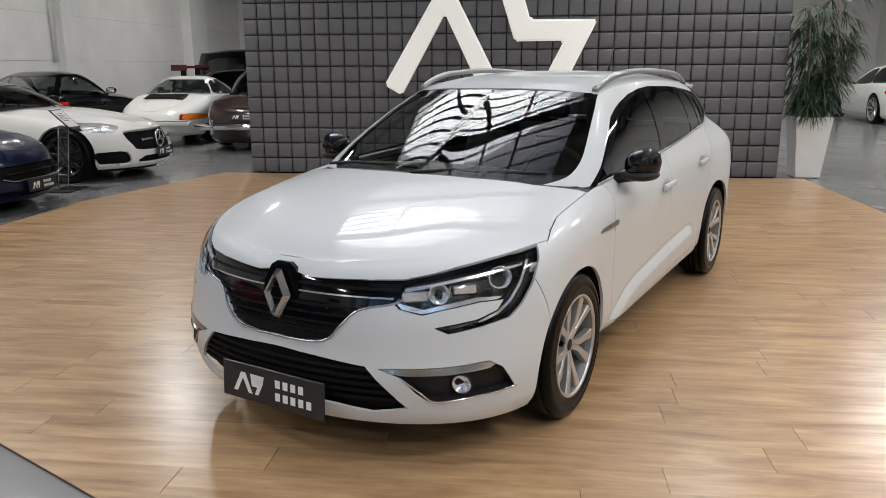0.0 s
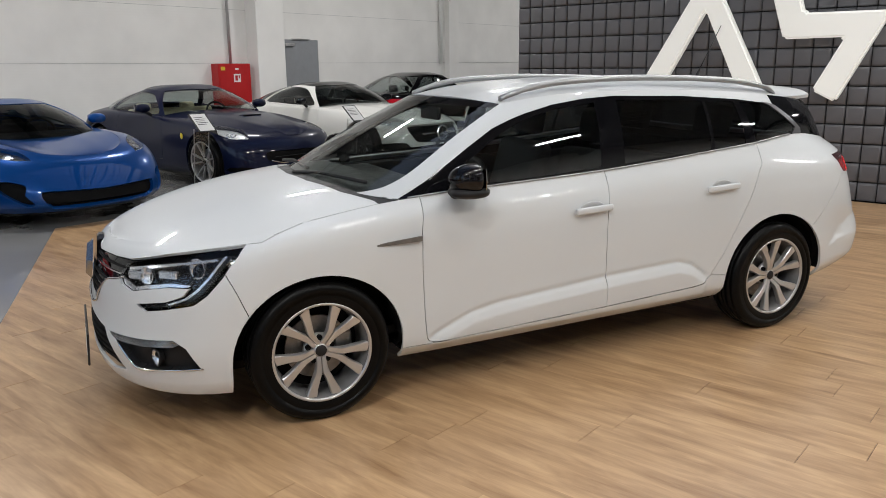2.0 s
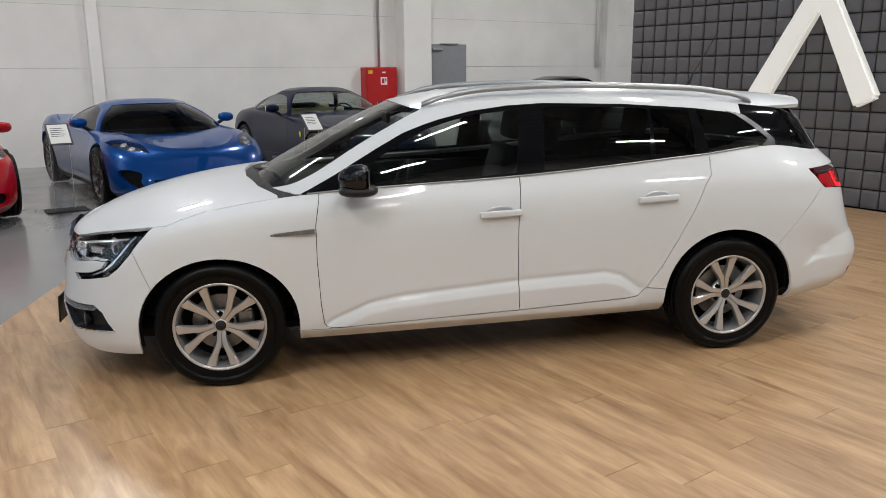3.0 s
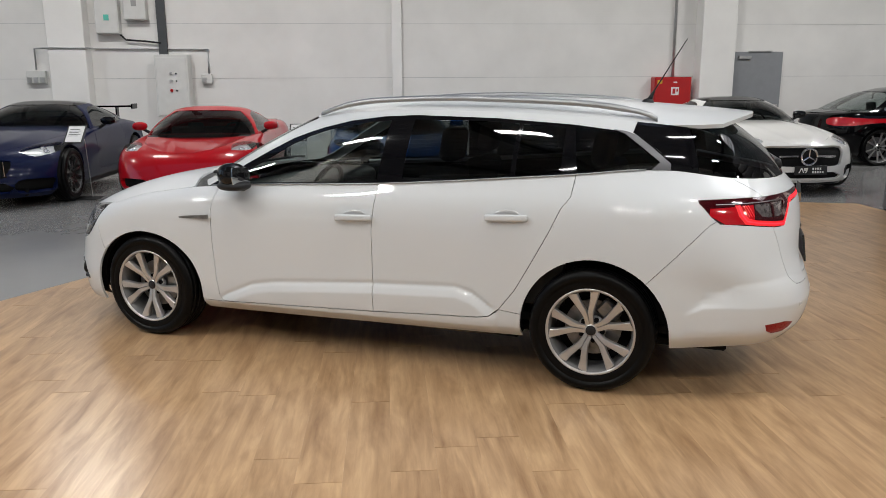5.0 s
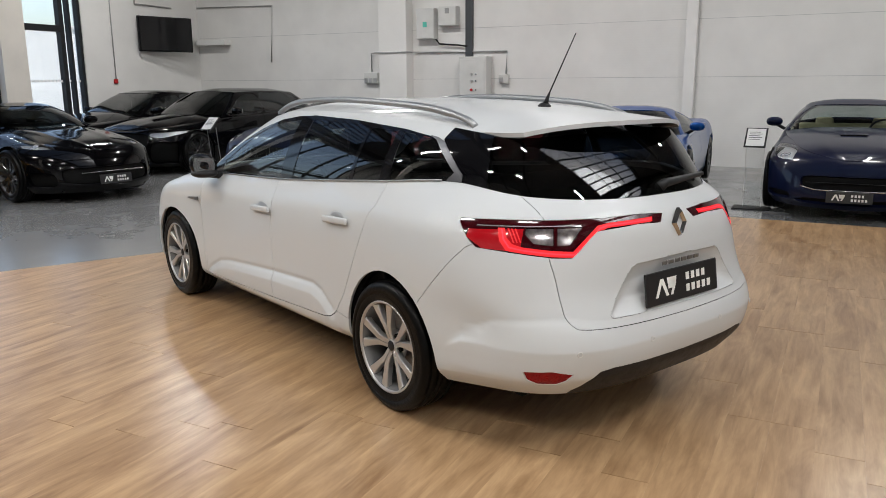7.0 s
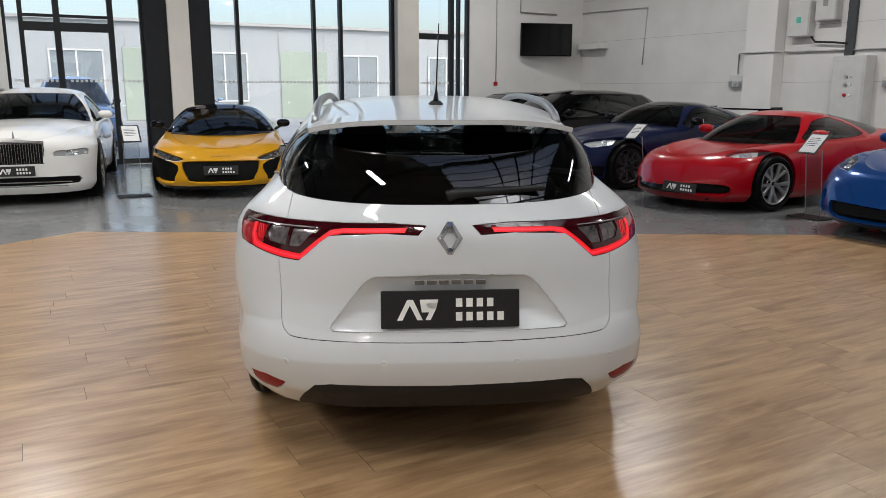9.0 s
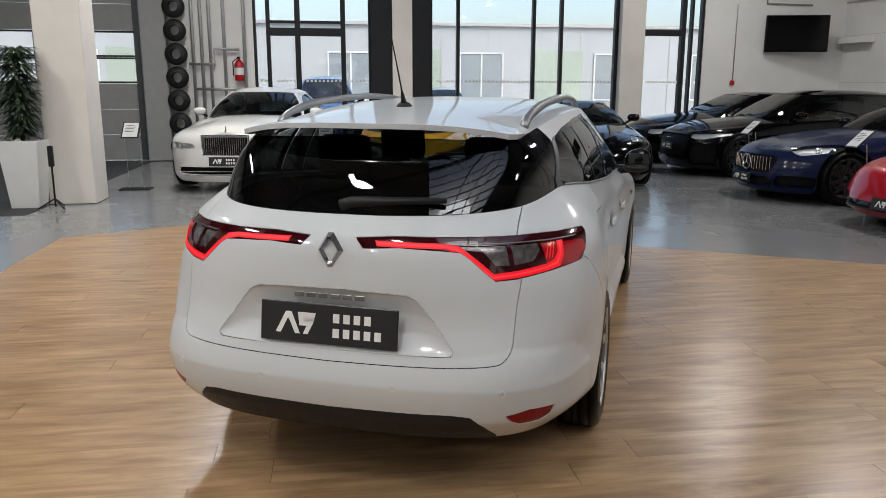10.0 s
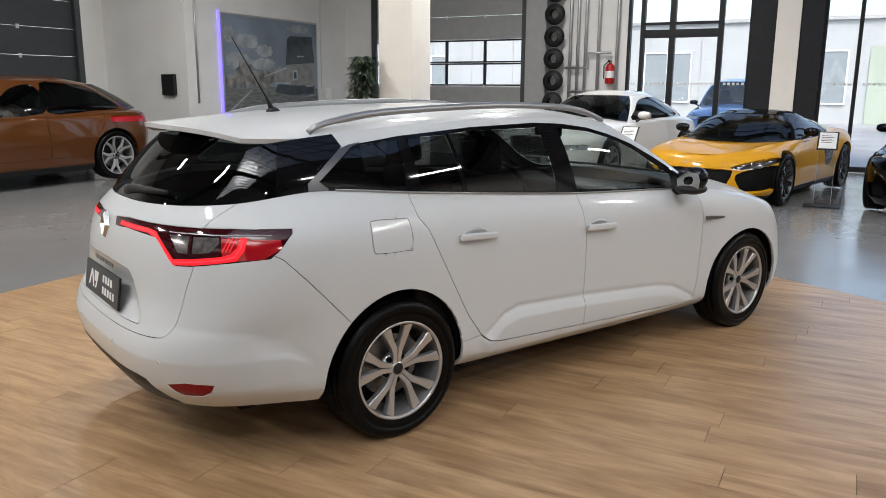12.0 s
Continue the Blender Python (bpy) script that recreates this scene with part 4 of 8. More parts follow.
# head lamps
M_SMOKESTRIP = material("smoked_strip", (0.035, 0.036, 0.038), 0.12, metal=0.5, vary=0.3, scale=40)
M_LAMPBACK = material("lamp_inner", (0.010, 0.010, 0.011), 0.25, metal=0.2, vary=0.5, scale=30)
for sx in (1, -1):
    h = copy_bm(head) if sx == 1 else mirrored(head)
    lampthing = panel("headlamp", push(copy_bm(h), -0.045), M_LAMPBACK, hero, gap=0.004, lip=0, label="clear headlamp with hooked daytime strip")
    drl_poly = [(-0.612, 0.775), (-0.655, 0.69), (-0.705, 0.63), (-0.755, 0.595), (-0.86, 0.575), (-0.97, 0.552), (-1.01, 0.560), (-0.87, 0.583), (-0.790, 0.612), (-0.738, 0.65), (-0.695, 0.70), (-0.645, 0.785)]
    drl_poly = [(a, z) for a, z in drl_poly]
    hc = copy_bm(h)
    if sx == -1:
        strip = cut_out(hc, [(a, z) for a, z in drl_poly], (-R2, R2, 0))
    else:
        strip = cut_out(hc, drl_poly, CORNER_F)
    inner = [(-0.87, 0.583), (-0.790, 0.612), (-0.738, 0.65), (-0.695, 0.70), (-0.645, 0.785)]
    glint = cut_out(strip, [(a + 0.004, z - 0.004) for a, z in inner] + [(a + 0.013, z - 0.010) for a, z in inner[::-1]], (sx * R2, R2, 0))
    panel("daytime_strip", strip, M_SMOKESTRIP, lampthing, "smoked daytime running strip", gap=0.002, lip=0.015, offset=-0.012)
    panel("daytime_line", glint, M_REFLECT, lampthing, "bright line in the daytime strip", gap=0, lip=0.004, offset=-0.010)
    line = cut_out(hc, [(-1.12, 0.690), (-1.12, 0.702), (-0.90, 0.738), (-0.68, 0.768), (-0.66, 0.762), (-0.90, 0.728)], (sx * R2, R2, 0))
    panel("bright_line", line, M_REFLECT, lampthing, gap=0, lip=0.01, offset=-0.012)
    shelf = cut_out(hc, [(-1.16, 0.655), (-1.14, 0.628), (-1.068, 0.612), (-1.0, 0.626), (-0.86, 0.650), (-0.78, 0.652), (-0.76, 0.662), (-0.86, 0.665), (-1.0, 0.642), (-1.06, 0.628), (-1.12, 0.642)], (sx * R2, R2, 0))
    panel("bright_line", shelf, M_REFLECT, lampthing, gap=0, lip=0.01, offset=-0.014)
    hc.free()
    for (cx, cy, cz, rr) in ((0.755, -1.825, 0.718, 0.038), (0.60, -2.01, 0.676, 0.034)):
        ax = Vector((sx * 0.55, -0.83, 0.05)).normalized()
        m = Matrix.Translation((sx * cx, cy, cz)) @ ax.to_track_quat("Z", "Y").to_matrix().to_4x4()
        bowl = part("reflector_bowl", lathe([(-0.03, rr * 0.3), (-0.015, rr * 0.8), (0.012, rr * 1.12), (0.010, rr * 1.16)], 24, "z"), M_REFLECT, lampthing, "chrome reflector bowl", smooth=True, m=m)
        part("projector_lens", lathe([(-0.012, rr * 0.85), (0.004, rr * 0.75), (0.014, rr * 0.45), (0.017, 0.001)], 20, "z"), M_LAMPCLEAR, bowl, smooth=True)
    for (cx, cy, cz, sl) in ((0.52, -2.075, 0.662, 0.05), (0.835, -1.72, 0.735, 0.035)):
        part("lamp_module", boxes((-sl, -0.01, -0.02, sl, 0.01, 0.02), bevel=0.006), M_REFLECT, lampthing, m=Matrix.Translation((sx * cx, cy + 0.03, cz)) @ Matrix.Rotation(sx * radians(42), 4, "Z"))
    part("lamp_module", boxes((-0.045, -0.012, -0.016, 0.045, 0.012, 0.016), bevel=0.004), M_REFLECT, lampthing, m=Matrix.Translation((sx * 0.665, -1.935, 0.683)) @ Matrix.Rotation(sx * radians(45), 4, "Z"))
    panel("lens", h, M_LAMPCLEAR, lampthing, "clear plastic lens", gap=0.001, lip=0.004)
head.free()

# fog lamp pockets
for sx in (1, -1):
    f = copy_bm(fog) if sx == 1 else mirrored(fog)
    band = cut_out(f, [(-1.24, 0.42), (-1.131, 0.425), (-0.983, 0.432), (-0.831, 0.445), (-0.79, 0.425), (-0.83, 0.405), (-0.983, 0.392), (-1.131, 0.388), (-1.20, 0.395)], (sx * R2, R2, 0))
    pocket = panel("fog_pocket", push(f, -0.035), M_BLACK, hero, gap=0, lip=-0.035, label="black fog lamp pocket")
    panel("pocket_trim", band, M_SATIN, pocket, "satin chrome pocket trim", gap=0, lip=0.02, offset=0.002)
    edge_pts = []
    for a, z in fog_poly[5:]:
        best = min(range(30), key=lambda j: abs((np.array([float(np.interp(z, ring_grid[:, j, 2], ring_grid[:, j, 0]))]) * R2 + float(np.interp(z, ring_grid[:, j, 2], ring_grid[:, j, 1])) * R2)[0] - a))
        x, y = float(np.interp(z, ring_grid[:, best, 2], ring_grid[:, best, 0])), float(np.interp(z, ring_grid[:, best, 2], ring_grid[:, best, 1]))
        edge_pts.append((sx * (x + 0.002), y - 0.002, z))
    part("pocket_edge", tube(resampled(edge_pts, 30).tolist(), 0.004, 6), M_CHROME, pocket, smooth=True)
    ax = Vector((sx * 0.3, -0.95, 0)).normalized()
    m = Matrix.Translation((sx * 0.70, -2.015, 0.347)) @ ax.to_track_quat("Z", "Y").to_matrix().to_4x4()
    fl = part("fog_lamp", lathe([(-0.02, 0.03), (0.0, 0.04), (0.008, 0.042), (0.008, 0.036)], 24, "z"), M_BLACK, pocket, smooth=True, m=m)
    part("fog_reflector", lathe([(-0.015, 0.006), (-0.008, 0.024), (0.006, 0.036)], 24, "z"), M_REFLECT, fl, smooth=True)
    part("fog_lens", lathe([(0.006, 0.036), (0.012, 0.022), (0.014, 0.001)], 20, "z"), M_LAMPCLEAR, fl, smooth=True)
fog.free()

# tail lamps
M_REDREFLEX = material("red_reflex", (0.24, 0.003, 0.006), 0.3, vary=0.2, scale=80, coat=0.1, spec=0.2)
M_SMOKED = material("smoked_lens", (0.22, 0.20, 0.20), 0.16, metal=0.7, vary=0.5, scale=45)
M_REDCORE = emitter("tail_lamp_core", (1.0, 0.02, 0.04), 0.55)
for sx in (1, -1):
    t = copy_bm(lamp_r) if sx == 1 else mirrored(lamp_r)
    rr = (sx * R2, -R2, 0)
    core_line = cut_out(t, [(-1.50, 0.978), (-1.31, 0.972), (-1.275, 0.964), (-1.232, 0.922), (-1.172, 0.867), (-1.08, 0.873), (-0.965, 0.886), (-0.915, 0.896), (-0.893, 0.925), (-0.885, 0.962), (-0.880, 0.962), (-0.887, 0.922), (-0.911, 0.890), (-0.965, 0.880), (-1.08, 0.867), (-1.174, 0.860), (-1.237, 0.916), (-1.279, 0.957), (-1.31, 0.966), (-1.50, 0.972)], rr)
    glow = cut_out(t, [(-1.505, 0.984), (-1.31, 0.978), (-1.266, 0.970), (-1.222, 0.929), (-1.168, 0.876), (-1.08, 0.882), (-0.965, 0.895), (-0.925, 0.906), (-0.903, 0.93), (-0.895, 0.966), (-0.866, 0.966), (-0.872, 0.918), (-0.90, 0.880), (-0.965, 0.871), (-1.08, 0.858), (-1.178, 0.853), (-1.242, 0.909), (-1.282, 0.949), (-1.31, 0.960), (-1.505, 0.966)], rr)
    clear = cut_out(t, [(-1.205, 0.968), (-1.157, 0.902), (-1.105, 0.899), (-1.105, 0.968)], rr)
    clear2 = cut_out(t, [(-1.09, 0.968), (-1.09, 0.900), (-1.01, 0.909), (-0.975, 0.945), (-0.98, 0.968)], rr)
    fins = [cut_out(t, [(q, 0.912), (q + 0.022, 0.965), (q + 0.028, 0.965), (q + 0.006, 0.912)], rr) for q in (-0.962, -0.948, -0.934)]
    mid = cut_out(t, [(-0.97, 0.964), (-0.955, 0.878), (-0.80, 0.884), (-0.735, 0.925), (-0.745, 0.956)], rr)
    edge_strip = cut_out(t, [(-1.20, 0.973), (-1.20, 0.977), (-0.78, 0.974), (-0.78, 0.970)], rr)
    thing = panel("tail_lamp", t, M_REDDARK, hero, gap=0.001, lip=0.01, label="dark red tail lamp with a bright red bar")
    panel("light_bar", glow, M_REDGLOW, thing, "bright red light bar", gap=0, lip=0.0, offset=0.001)
    panel("light_core", core_line, M_REDCORE, thing, "glowing core of the light bar", gap=0, lip=0.0, offset=0.0015)
    for piece in (clear, clear2):
        panel("clear_section", piece, M_SMOKED, thing, "clear reversing section", gap=0.001, lip=0, offset=-0.006)
    panel("red_section", mid, M_REDLENS, thing, gap=0, lip=0, offset=-0.001)
    panel("edge_strip", edge_strip, M_TRIM, thing, gap=0, lip=0, offset=0.0005)
    for fn in fins:
        panel("red_fin", fn, M_REDGLOW, thing, gap=0, lip=0, offset=0.0)
    rf = copy_bm(refl) if sx == 1 else mirrored(refl)
    panel("rear_reflector", rf, M_REDREFLEX, hero, gap=0.001, lip=0.01, offset=-0.003, label="red rear bumper reflector")
lamp_r.free(), refl.free()


def rhombus(w, h, d, ring_w):
    """A faceted rhombus ring."""
    bm = bmesh.new()
    out = [(0.10 * w, h / 2), (w / 2, 0), (0.10 * w, -h / 2), (-0.10 * w, -h / 2), (-w / 2, 0), (-0.10 * w, h / 2)]
    rings = []
    for f, z in ((1.0, 0.0), (1 - ring_w * 0.55, d), (1 - ring_w, d * 0.2)):
        rings.append([bm.verts.new((x * f, z, y * f)) for x, y in out])
    for a, b in zip(rings, rings[1:]):
        for k in range(6):
            bm.faces.new((a[k], a[(k + 1) % 6], b[(k + 1) % 6], b[k]))
    bmesh.ops.recalc_face_normals(bm, faces=bm.faces)
    return bm


M_EMBLEM = material("emblem_chrome", (0.42, 0.42, 0.43), 0.14, metal=1.0, vary=0)
part("front_emblem", rhombus(0.128, 0.19, -0.026, 0.46), M_EMBLEM, hero, "chrome rhombus emblem", m=Matrix.Translation((0, -2.212, 0.642)) @ Matrix.Rotation(radians(-8), 4, "X"))
part("emblem_plinth", prism([(-0.075, -0.09), (0.075, -0.09), (0.095, 0.02), (0.06, 0.10), (0.03, 0.118), (-0.03, 0.118), (-0.06, 0.10), (-0.095, 0.02)], -0.03, 0.0, 0.008), M_GLOSSBLACK, hero, m=Matrix.Translation((0, -2.197, 0.645)) @ Matrix.Rotation(radians(90 - 8), 4, "X"))
part("rear_emblem", rhombus(0.098, 0.128, 0.018, 0.48), M_EMBLEM, hero, "chrome rhombus emblem", m=Matrix.Translation((0, 2.309, 0.945)) @ Matrix.Rotation(radians(6), 4, "X"))
for k in range(6):
    x = -0.115 + 0.046 * k
    part("tailgate_script", boxes((x - 0.018, 0, -0.009, x + 0.018, 0.006, 0.009), bevel=0.002), M_DISC, hero, m=Matrix.Translation((0, surface_y(0.1, 0.785, False) + 0.001, 0.785)))


def monogram(bm, s, y=0.0):
    """A peak and a zigzag as plain raised shapes, s high."""
    for poly in ([(0.0, 0.0), (0.26, 0.0), (0.62, 0.72), (0.78, 0.42), (0.98, 0.0), (1.24, 0.0), (0.78, 1.0), (0.50, 1.0)],
                 [(1.10, 1.0), (2.0, 1.0), (1.93, 0.82), (1.40, 0.82), (1.46, 0.57), (1.90, 0.57), (1.62, 0.0), (1.38, 0.0), (1.55, 0.38), (1.20, 0.38)]):
        vs = [bm.verts.new((x * s, y, z * s)) for x, z in poly]
        f = bm.faces.new(vs)
        bmesh.ops.triangulate(bm, faces=[f])


def number_plate(parent, m, w=0.52, h=0.142, back=None):
    ob = part("number_plate", boxes((-w / 2, 0, -h / 2, w / 2, 0.010, h / 2), bevel=0.003), material("plate_black", (0.016, 0.016, 0.017), 0.35, vary=0) if back is None else back, parent, "black dealer plate with white marks", m=m)
    bm = bmesh.new()
    monogram(bm, 0.077 * h / 0.142, -0.0006)
    bmesh.ops.translate(bm, verts=bm.verts, vec=(-0.20 * w / 0.52, 0, -0.04 * h / 0.142))
    part("plate_mark", bm, M_SIGN, ob)
    k = w / 0.52
    for z0, count in ((0.008, 4), (-0.044, 5)):
        for j in range(count):
            x = (0.020 + j * 0.039) * k
            part("plate_bar", boxes((x, -0.0012, z0 * k, x + 0.024 * k, 0, (z0 + 0.032) * k)), M_SIGN, ob)
    return ob


M_PLATE = material("plate_black", (0.016, 0.016, 0.017), 0.35, vary=0)
number_plate(hero, Matrix.Translation((0, -2.279, 0.272)) @ Matrix.Rotation(radians(-3), 4, "X"), h=0.15, back=M_PLATE)
number_plate(hero, Matrix.Translation((0, 2.352, 0.686)) @ Matrix.Rotation(math.pi, 4, "Z") @ Matrix.Rotation(radians(-8), 4, "X"), h=0.142, back=M_PLATE)


# mirrors, handles, wing strips
M_MIRROR = material("mirror_silver", (0.35, 0.36, 0.37), 0.03, metal=1.0, vary=0)


def egg(rx, ry, rz, nx=2.4, seg=24):
    bm = bmesh.new()
    bmesh.ops.create_uvsphere(bm, u_segments=seg, v_segments=seg // 2, radius=1)
    for v in bm.verts:
        x, y, z = v.co
        sg = lambda a: math.copysign(abs(a) ** (2 / nx), a)
        v.co = (sg(x) * rx, sg(y) * ry, sg(z) * rz)
    return bm


for sx in (1, -1):
    shell_bm = egg(0.088, 0.115, 0.074, 2.2, 28)
    for v in shell_bm.verts:
        if v.co.y > 0:
            v.co.y *= 0.42
        v.co.z += 0.012 * (v.co.x * sx / 0.1)
        v.co.x *= 1 - 0.22 * max(0.0, -v.co.y / 0.115) ** 2
    mir = part("door_mirror", shell_bm, M_GLOSSBLACK, hero, "gloss black door mirror", smooth=True, m=Matrix.Translation((sx * 0.935, -0.645, 1.026)) @ Matrix.Rotation(sx * radians(-12), 4, "Z"))
    part("mirror_base", egg(0.084, 0.095, 0.030, 2.4), M_BLACK, mir, smooth=True, m=Matrix.Translation((-sx * 0.006, -0.018, -0.054)))
    part("mirror_foot", tube([(-sx * 0.03, -0.03, -0.058), (-sx * 0.09, -0.05, -0.07), (-sx * 0.15, -0.06, -0.085)], [0.03, 0.028, 0.034], 10), M_BLACK, mir, smooth=True)
    part("mirror_glass", prism([(-0.062, -0.046), (0.062, -0.042), (0.07, 0.0), (0.06, 0.05), (-0.056, 0.042), (-0.068, 0.0)], 0, 0.004), M_MIRROR, mir, m=Matrix.Translation((0, 0.046, 0.002)) @ Matrix.Rotation(radians(90), 4, "X"))
    for (y, z, xx) in ((0.06, 0.822, 0.868), (0.915, 0.868, 0.868)):
        hb = boxes((-0.011, -0.112, -0.017, 0.011, 0.112, 0.017), bevel=0.009, seg=3)
        hd = part("door_handle", hb, M_PAINT, hero, "white pull handle", smooth=True, m=Matrix.Translation((sx * (xx + 0.022), y, z)) @ Matrix.Rotation(radians(2.5), 4, "X"))
        part("handle_cup", egg(0.006, 0.07, 0.032, 2.0, 20), M_GALV, hd, smooth=True, m=Matrix.Translation((-sx * 0.02, 0.0, 0.008)))
    st = part("wing_strip", prism([(-0.115, -0.006), (0.115, -0.012), (0.118, 0.012), (-0.095, 0.006)], -0.004, 0.004, 0.002), M_DISC, hero, "satin strip on the front wing",
              m=Matrix.Translation((sx * 0.892, -0.995, 0.768)) @ Matrix.Rotation(radians(4), 4, "X") @ Matrix.Rotation(sx * radians(-4), 4, "Z") @ Matrix(((0, 0, 1, 0), (1, 0, 0, 0), (0, 1, 0, 0), (0, 0, 0, 1))))
    for (x, z) in ((0.62, 0.484), (0.25, 0.49)):
        y = surface_y(x, z, False)
        part("parking_sensor", lathe([(0, 0.012), (0.003, 0.011), (0.003, 0.008), (0.001, 0.008)], 16, "y"), M_BOX, hero, smooth=True, m=Matrix.Translation((sx * x, y, z)) @ Matrix.Rotation(-sx * radians(25 if x > 0.5 else 5), 4, "Z"))


# wheels
def wheel(parent, m, spokes=5, rim_mat=M_RIM, R=0.316, rim_r=0.205, width=0.205, style="vee"):
    w2 = width / 2
    ty = part("wheel", lathe([(-w2 * 0.9, rim_r + 0.002), (-w2, rim_r + 0.02), (-w2 * 1.04, R - 0.06), (-w2 * 0.95, R - 0.02), (-w2 * 0.8, R - 0.004), (-w2 * 0.62, R), (-w2 * 0.60, R - 0.008), (-w2 * 0.54, R - 0.008), (-w2 * 0.52, R),
                              (-w2 * 0.2, R), (-w2 * 0.18, R - 0.008), (-w2 * 0.10, R - 0.008), (-w2 * 0.08, R), (w2 * 0.08, R), (w2 * 0.10, R - 0.008), (w2 * 0.18, R - 0.008), (w2 * 0.2, R), (w2 * 0.52, R), (w2 * 0.54, R - 0.008), (w2 * 0.60, R - 0.008), (w2 * 0.62, R),
                              (w2 * 0.8, R - 0.004), (w2 * 0.95, R - 0.02), (w2 * 1.03, R - 0.055), (w2 * 1.01, rim_r + 0.045), (w2 * 1.025, rim_r + 0.04), (w2, rim_r + 0.018), (w2 * 0.93, rim_r + 0.002)], 56), M_RUBBER, parent, "black tyre on a silver spoked rim", smooth=True, m=m)
    part("rim_barrel", lathe([(-w2 * 0.9, rim_r * 0.98), (-w2 * 0.4, rim_r * 0.9), (w2 * 0.55, rim_r * 0.92), (w2 * 0.86, rim_r * 0.965), (w2 * 0.95, rim_r), (w2 * 0.96, rim_r * 1.035), (w2 * 0.90, rim_r * 1.04)], 56), M_BARREL, ty, smooth=True)
    part("rim_lip", lathe([(w2 * 0.84, rim_r * 0.972), (w2 * 0.93, rim_r * 0.976), (w2 * 0.97, rim_r), (w2 * 0.975, rim_r * 1.03), (w2 * 0.92, rim_r * 1.04)], 56), rim_mat, ty, smooth=True)
    part("brake_disc", lathe([(-0.0, 0.02), (-0.0, rim_r * 0.66), (-0.012, rim_r * 0.66), (-0.012, 0.02)], 40), M_DISC, ty, smooth=False)
    part("brake_caliper", boxes((-0.03, 0.07 * rim_r / 0.205, -0.05, 0.02, 0.15 * rim_r / 0.205, 0.06), bevel=0.01), M_DISC, ty)
    # near-black disc closing the wheel, standing in for shade behind the spokes
    part("rim_shade_disc", lathe([(-w2 * 0.5, 0.0), (-w2 * 0.5, rim_r * 0.93)], 32), M_DARKIN, ty)
    xo, xh = w2 * 0.88, w2 * 0.62
    for k in range(spokes):
        a0 = k * math.tau / spokes + math.pi / 2 + (math.pi / 5 if style == "vee" else 0)
        for sgn in ((-1, 1) if style != "single" else (0,)):
            bm = bmesh.new()
            def pt(r, t, x):
                ca, sa = math.cos(a0), math.sin(a0)
                return (x, r * ca - t * sa, r * sa + t * ca)
            if style == "vee":
                sec = [(0.026, sgn * 0.0100, 0.0105), (0.050, sgn * 0.0105, 0.0110), (0.075, sgn * 0.0120, 0.0125), (0.095, sgn * 0.0165, 0.0150), (0.125, sgn * 0.0295, 0.0165), (0.155, sgn * 0.0420, 0.0190), (0.190, sgn * 0.0550, 0.0240)]
            elif style == "star":
                sec = [(0.045, sgn * 0.012, 0.012), (0.12, sgn * 0.020, 0.016), (0.19, sgn * 0.062, 0.014)]
            elif style == "single":
                sec = [(0.04, 0, 0.022), (0.1, 0, 0.017), (0.19, 0, 0.024)]
            else:
                sec = [(0.045, sgn * 0.010, 0.008), (0.12, sgn * 0.030, 0.008), (0.19, sgn * 0.050, 0.010)]
            f = rim_r / 0.205
            rows = []
            for i, (r, t, hw) in enumerate(sec):
                x = xh + (xo - xh) * (i / (len(sec) - 1)) ** 0.8
                lo_w, hi_w = (-min(hw, t - 0.0004) if sgn > 0 else -hw), (min(hw, -t - 0.0004) if sgn < 0 else hw)
                rows.append([bm.verts.new(pt(r * f, (t + d) * f, x + dx)) for d, dx in ((lo_w, -0.03), (lo_w, -0.005), (lo_w * 0.8, 0), (hi_w * 0.8, 0), (hi_w, -0.005), (hi_w, -0.03))])
            for a, b in zip(rows, rows[1:]):
                for j in range(5):
                    bm.faces.new((a[j], a[j + 1], b[j + 1], b[j]))
            bmesh.ops.recalc_face_normals(bm, faces=bm.faces)
            part("spoke", bm, rim_mat, ty)
    part("hub", lathe([(xh - 0.04, 0.072), (xh - 0.022, 0.068), (xh - 0.019, 0.034), (xh + 0.001, 0.031), (xh + 0.004, 0.0)], 32), rim_mat, ty, smooth=True)
    part("hub_cap", lathe([(xh + 0.003, 0.026), (xh + 0.006, 0.022), (xh + 0.007, 0.0)], 24), M_BLACK, ty, smooth=True)
    for k in range(5):
        t = k * math.tau / 5 + math.pi / 2
        part("wheel_bolt", lathe([(xh - 0.022, 0.012), (xh - 0.008, 0.012), (xh - 0.008, 0.008), (xh - 0.014, 0.008), (xh - 0.014, 0.0)], 12), M_DARKIN, ty, m=Matrix.Translation((0, 0.056 * math.cos(t), 0.056 * math.sin(t))))
    return ty


wheel_fr = wheel(hero, Matrix.Translation((0.795, -1.356, 0.316)), rim_r=0.217)
for (x, y, turn, spin) in ((0.795, 1.356, 0, 47), (-0.795, -1.356, 180, 10), (-0.795, 1.356, 180, 40)):
    copy_thing(wheel_fr, Matrix.Translation((x, y, 0.316)) @ Matrix.Rotation(radians(turn), 4, "Z") @ Matrix.Rotation(radians(spin), 4, "X"))
for sx in (1, -1):
    for cy in (-1.356, 1.363):
        bm = bmesh.new()
        rows = []
        for i in range(25):
            t = math.pi * i / 24
            rows.append([bm.verts.new((sx * x, cy + 0.40 * math.cos(t), 0.31 + 0.385 * math.sin(t))) for x in (0.60, 0.86)])
        for a, b in zip(rows, rows[1:]):
            bm.faces.new((a[0], a[1], b[1], b[0]))
        bm.faces.new([r[0] for r in rows])
        part("wheel_liner", bm, M_DARKIN, hero)
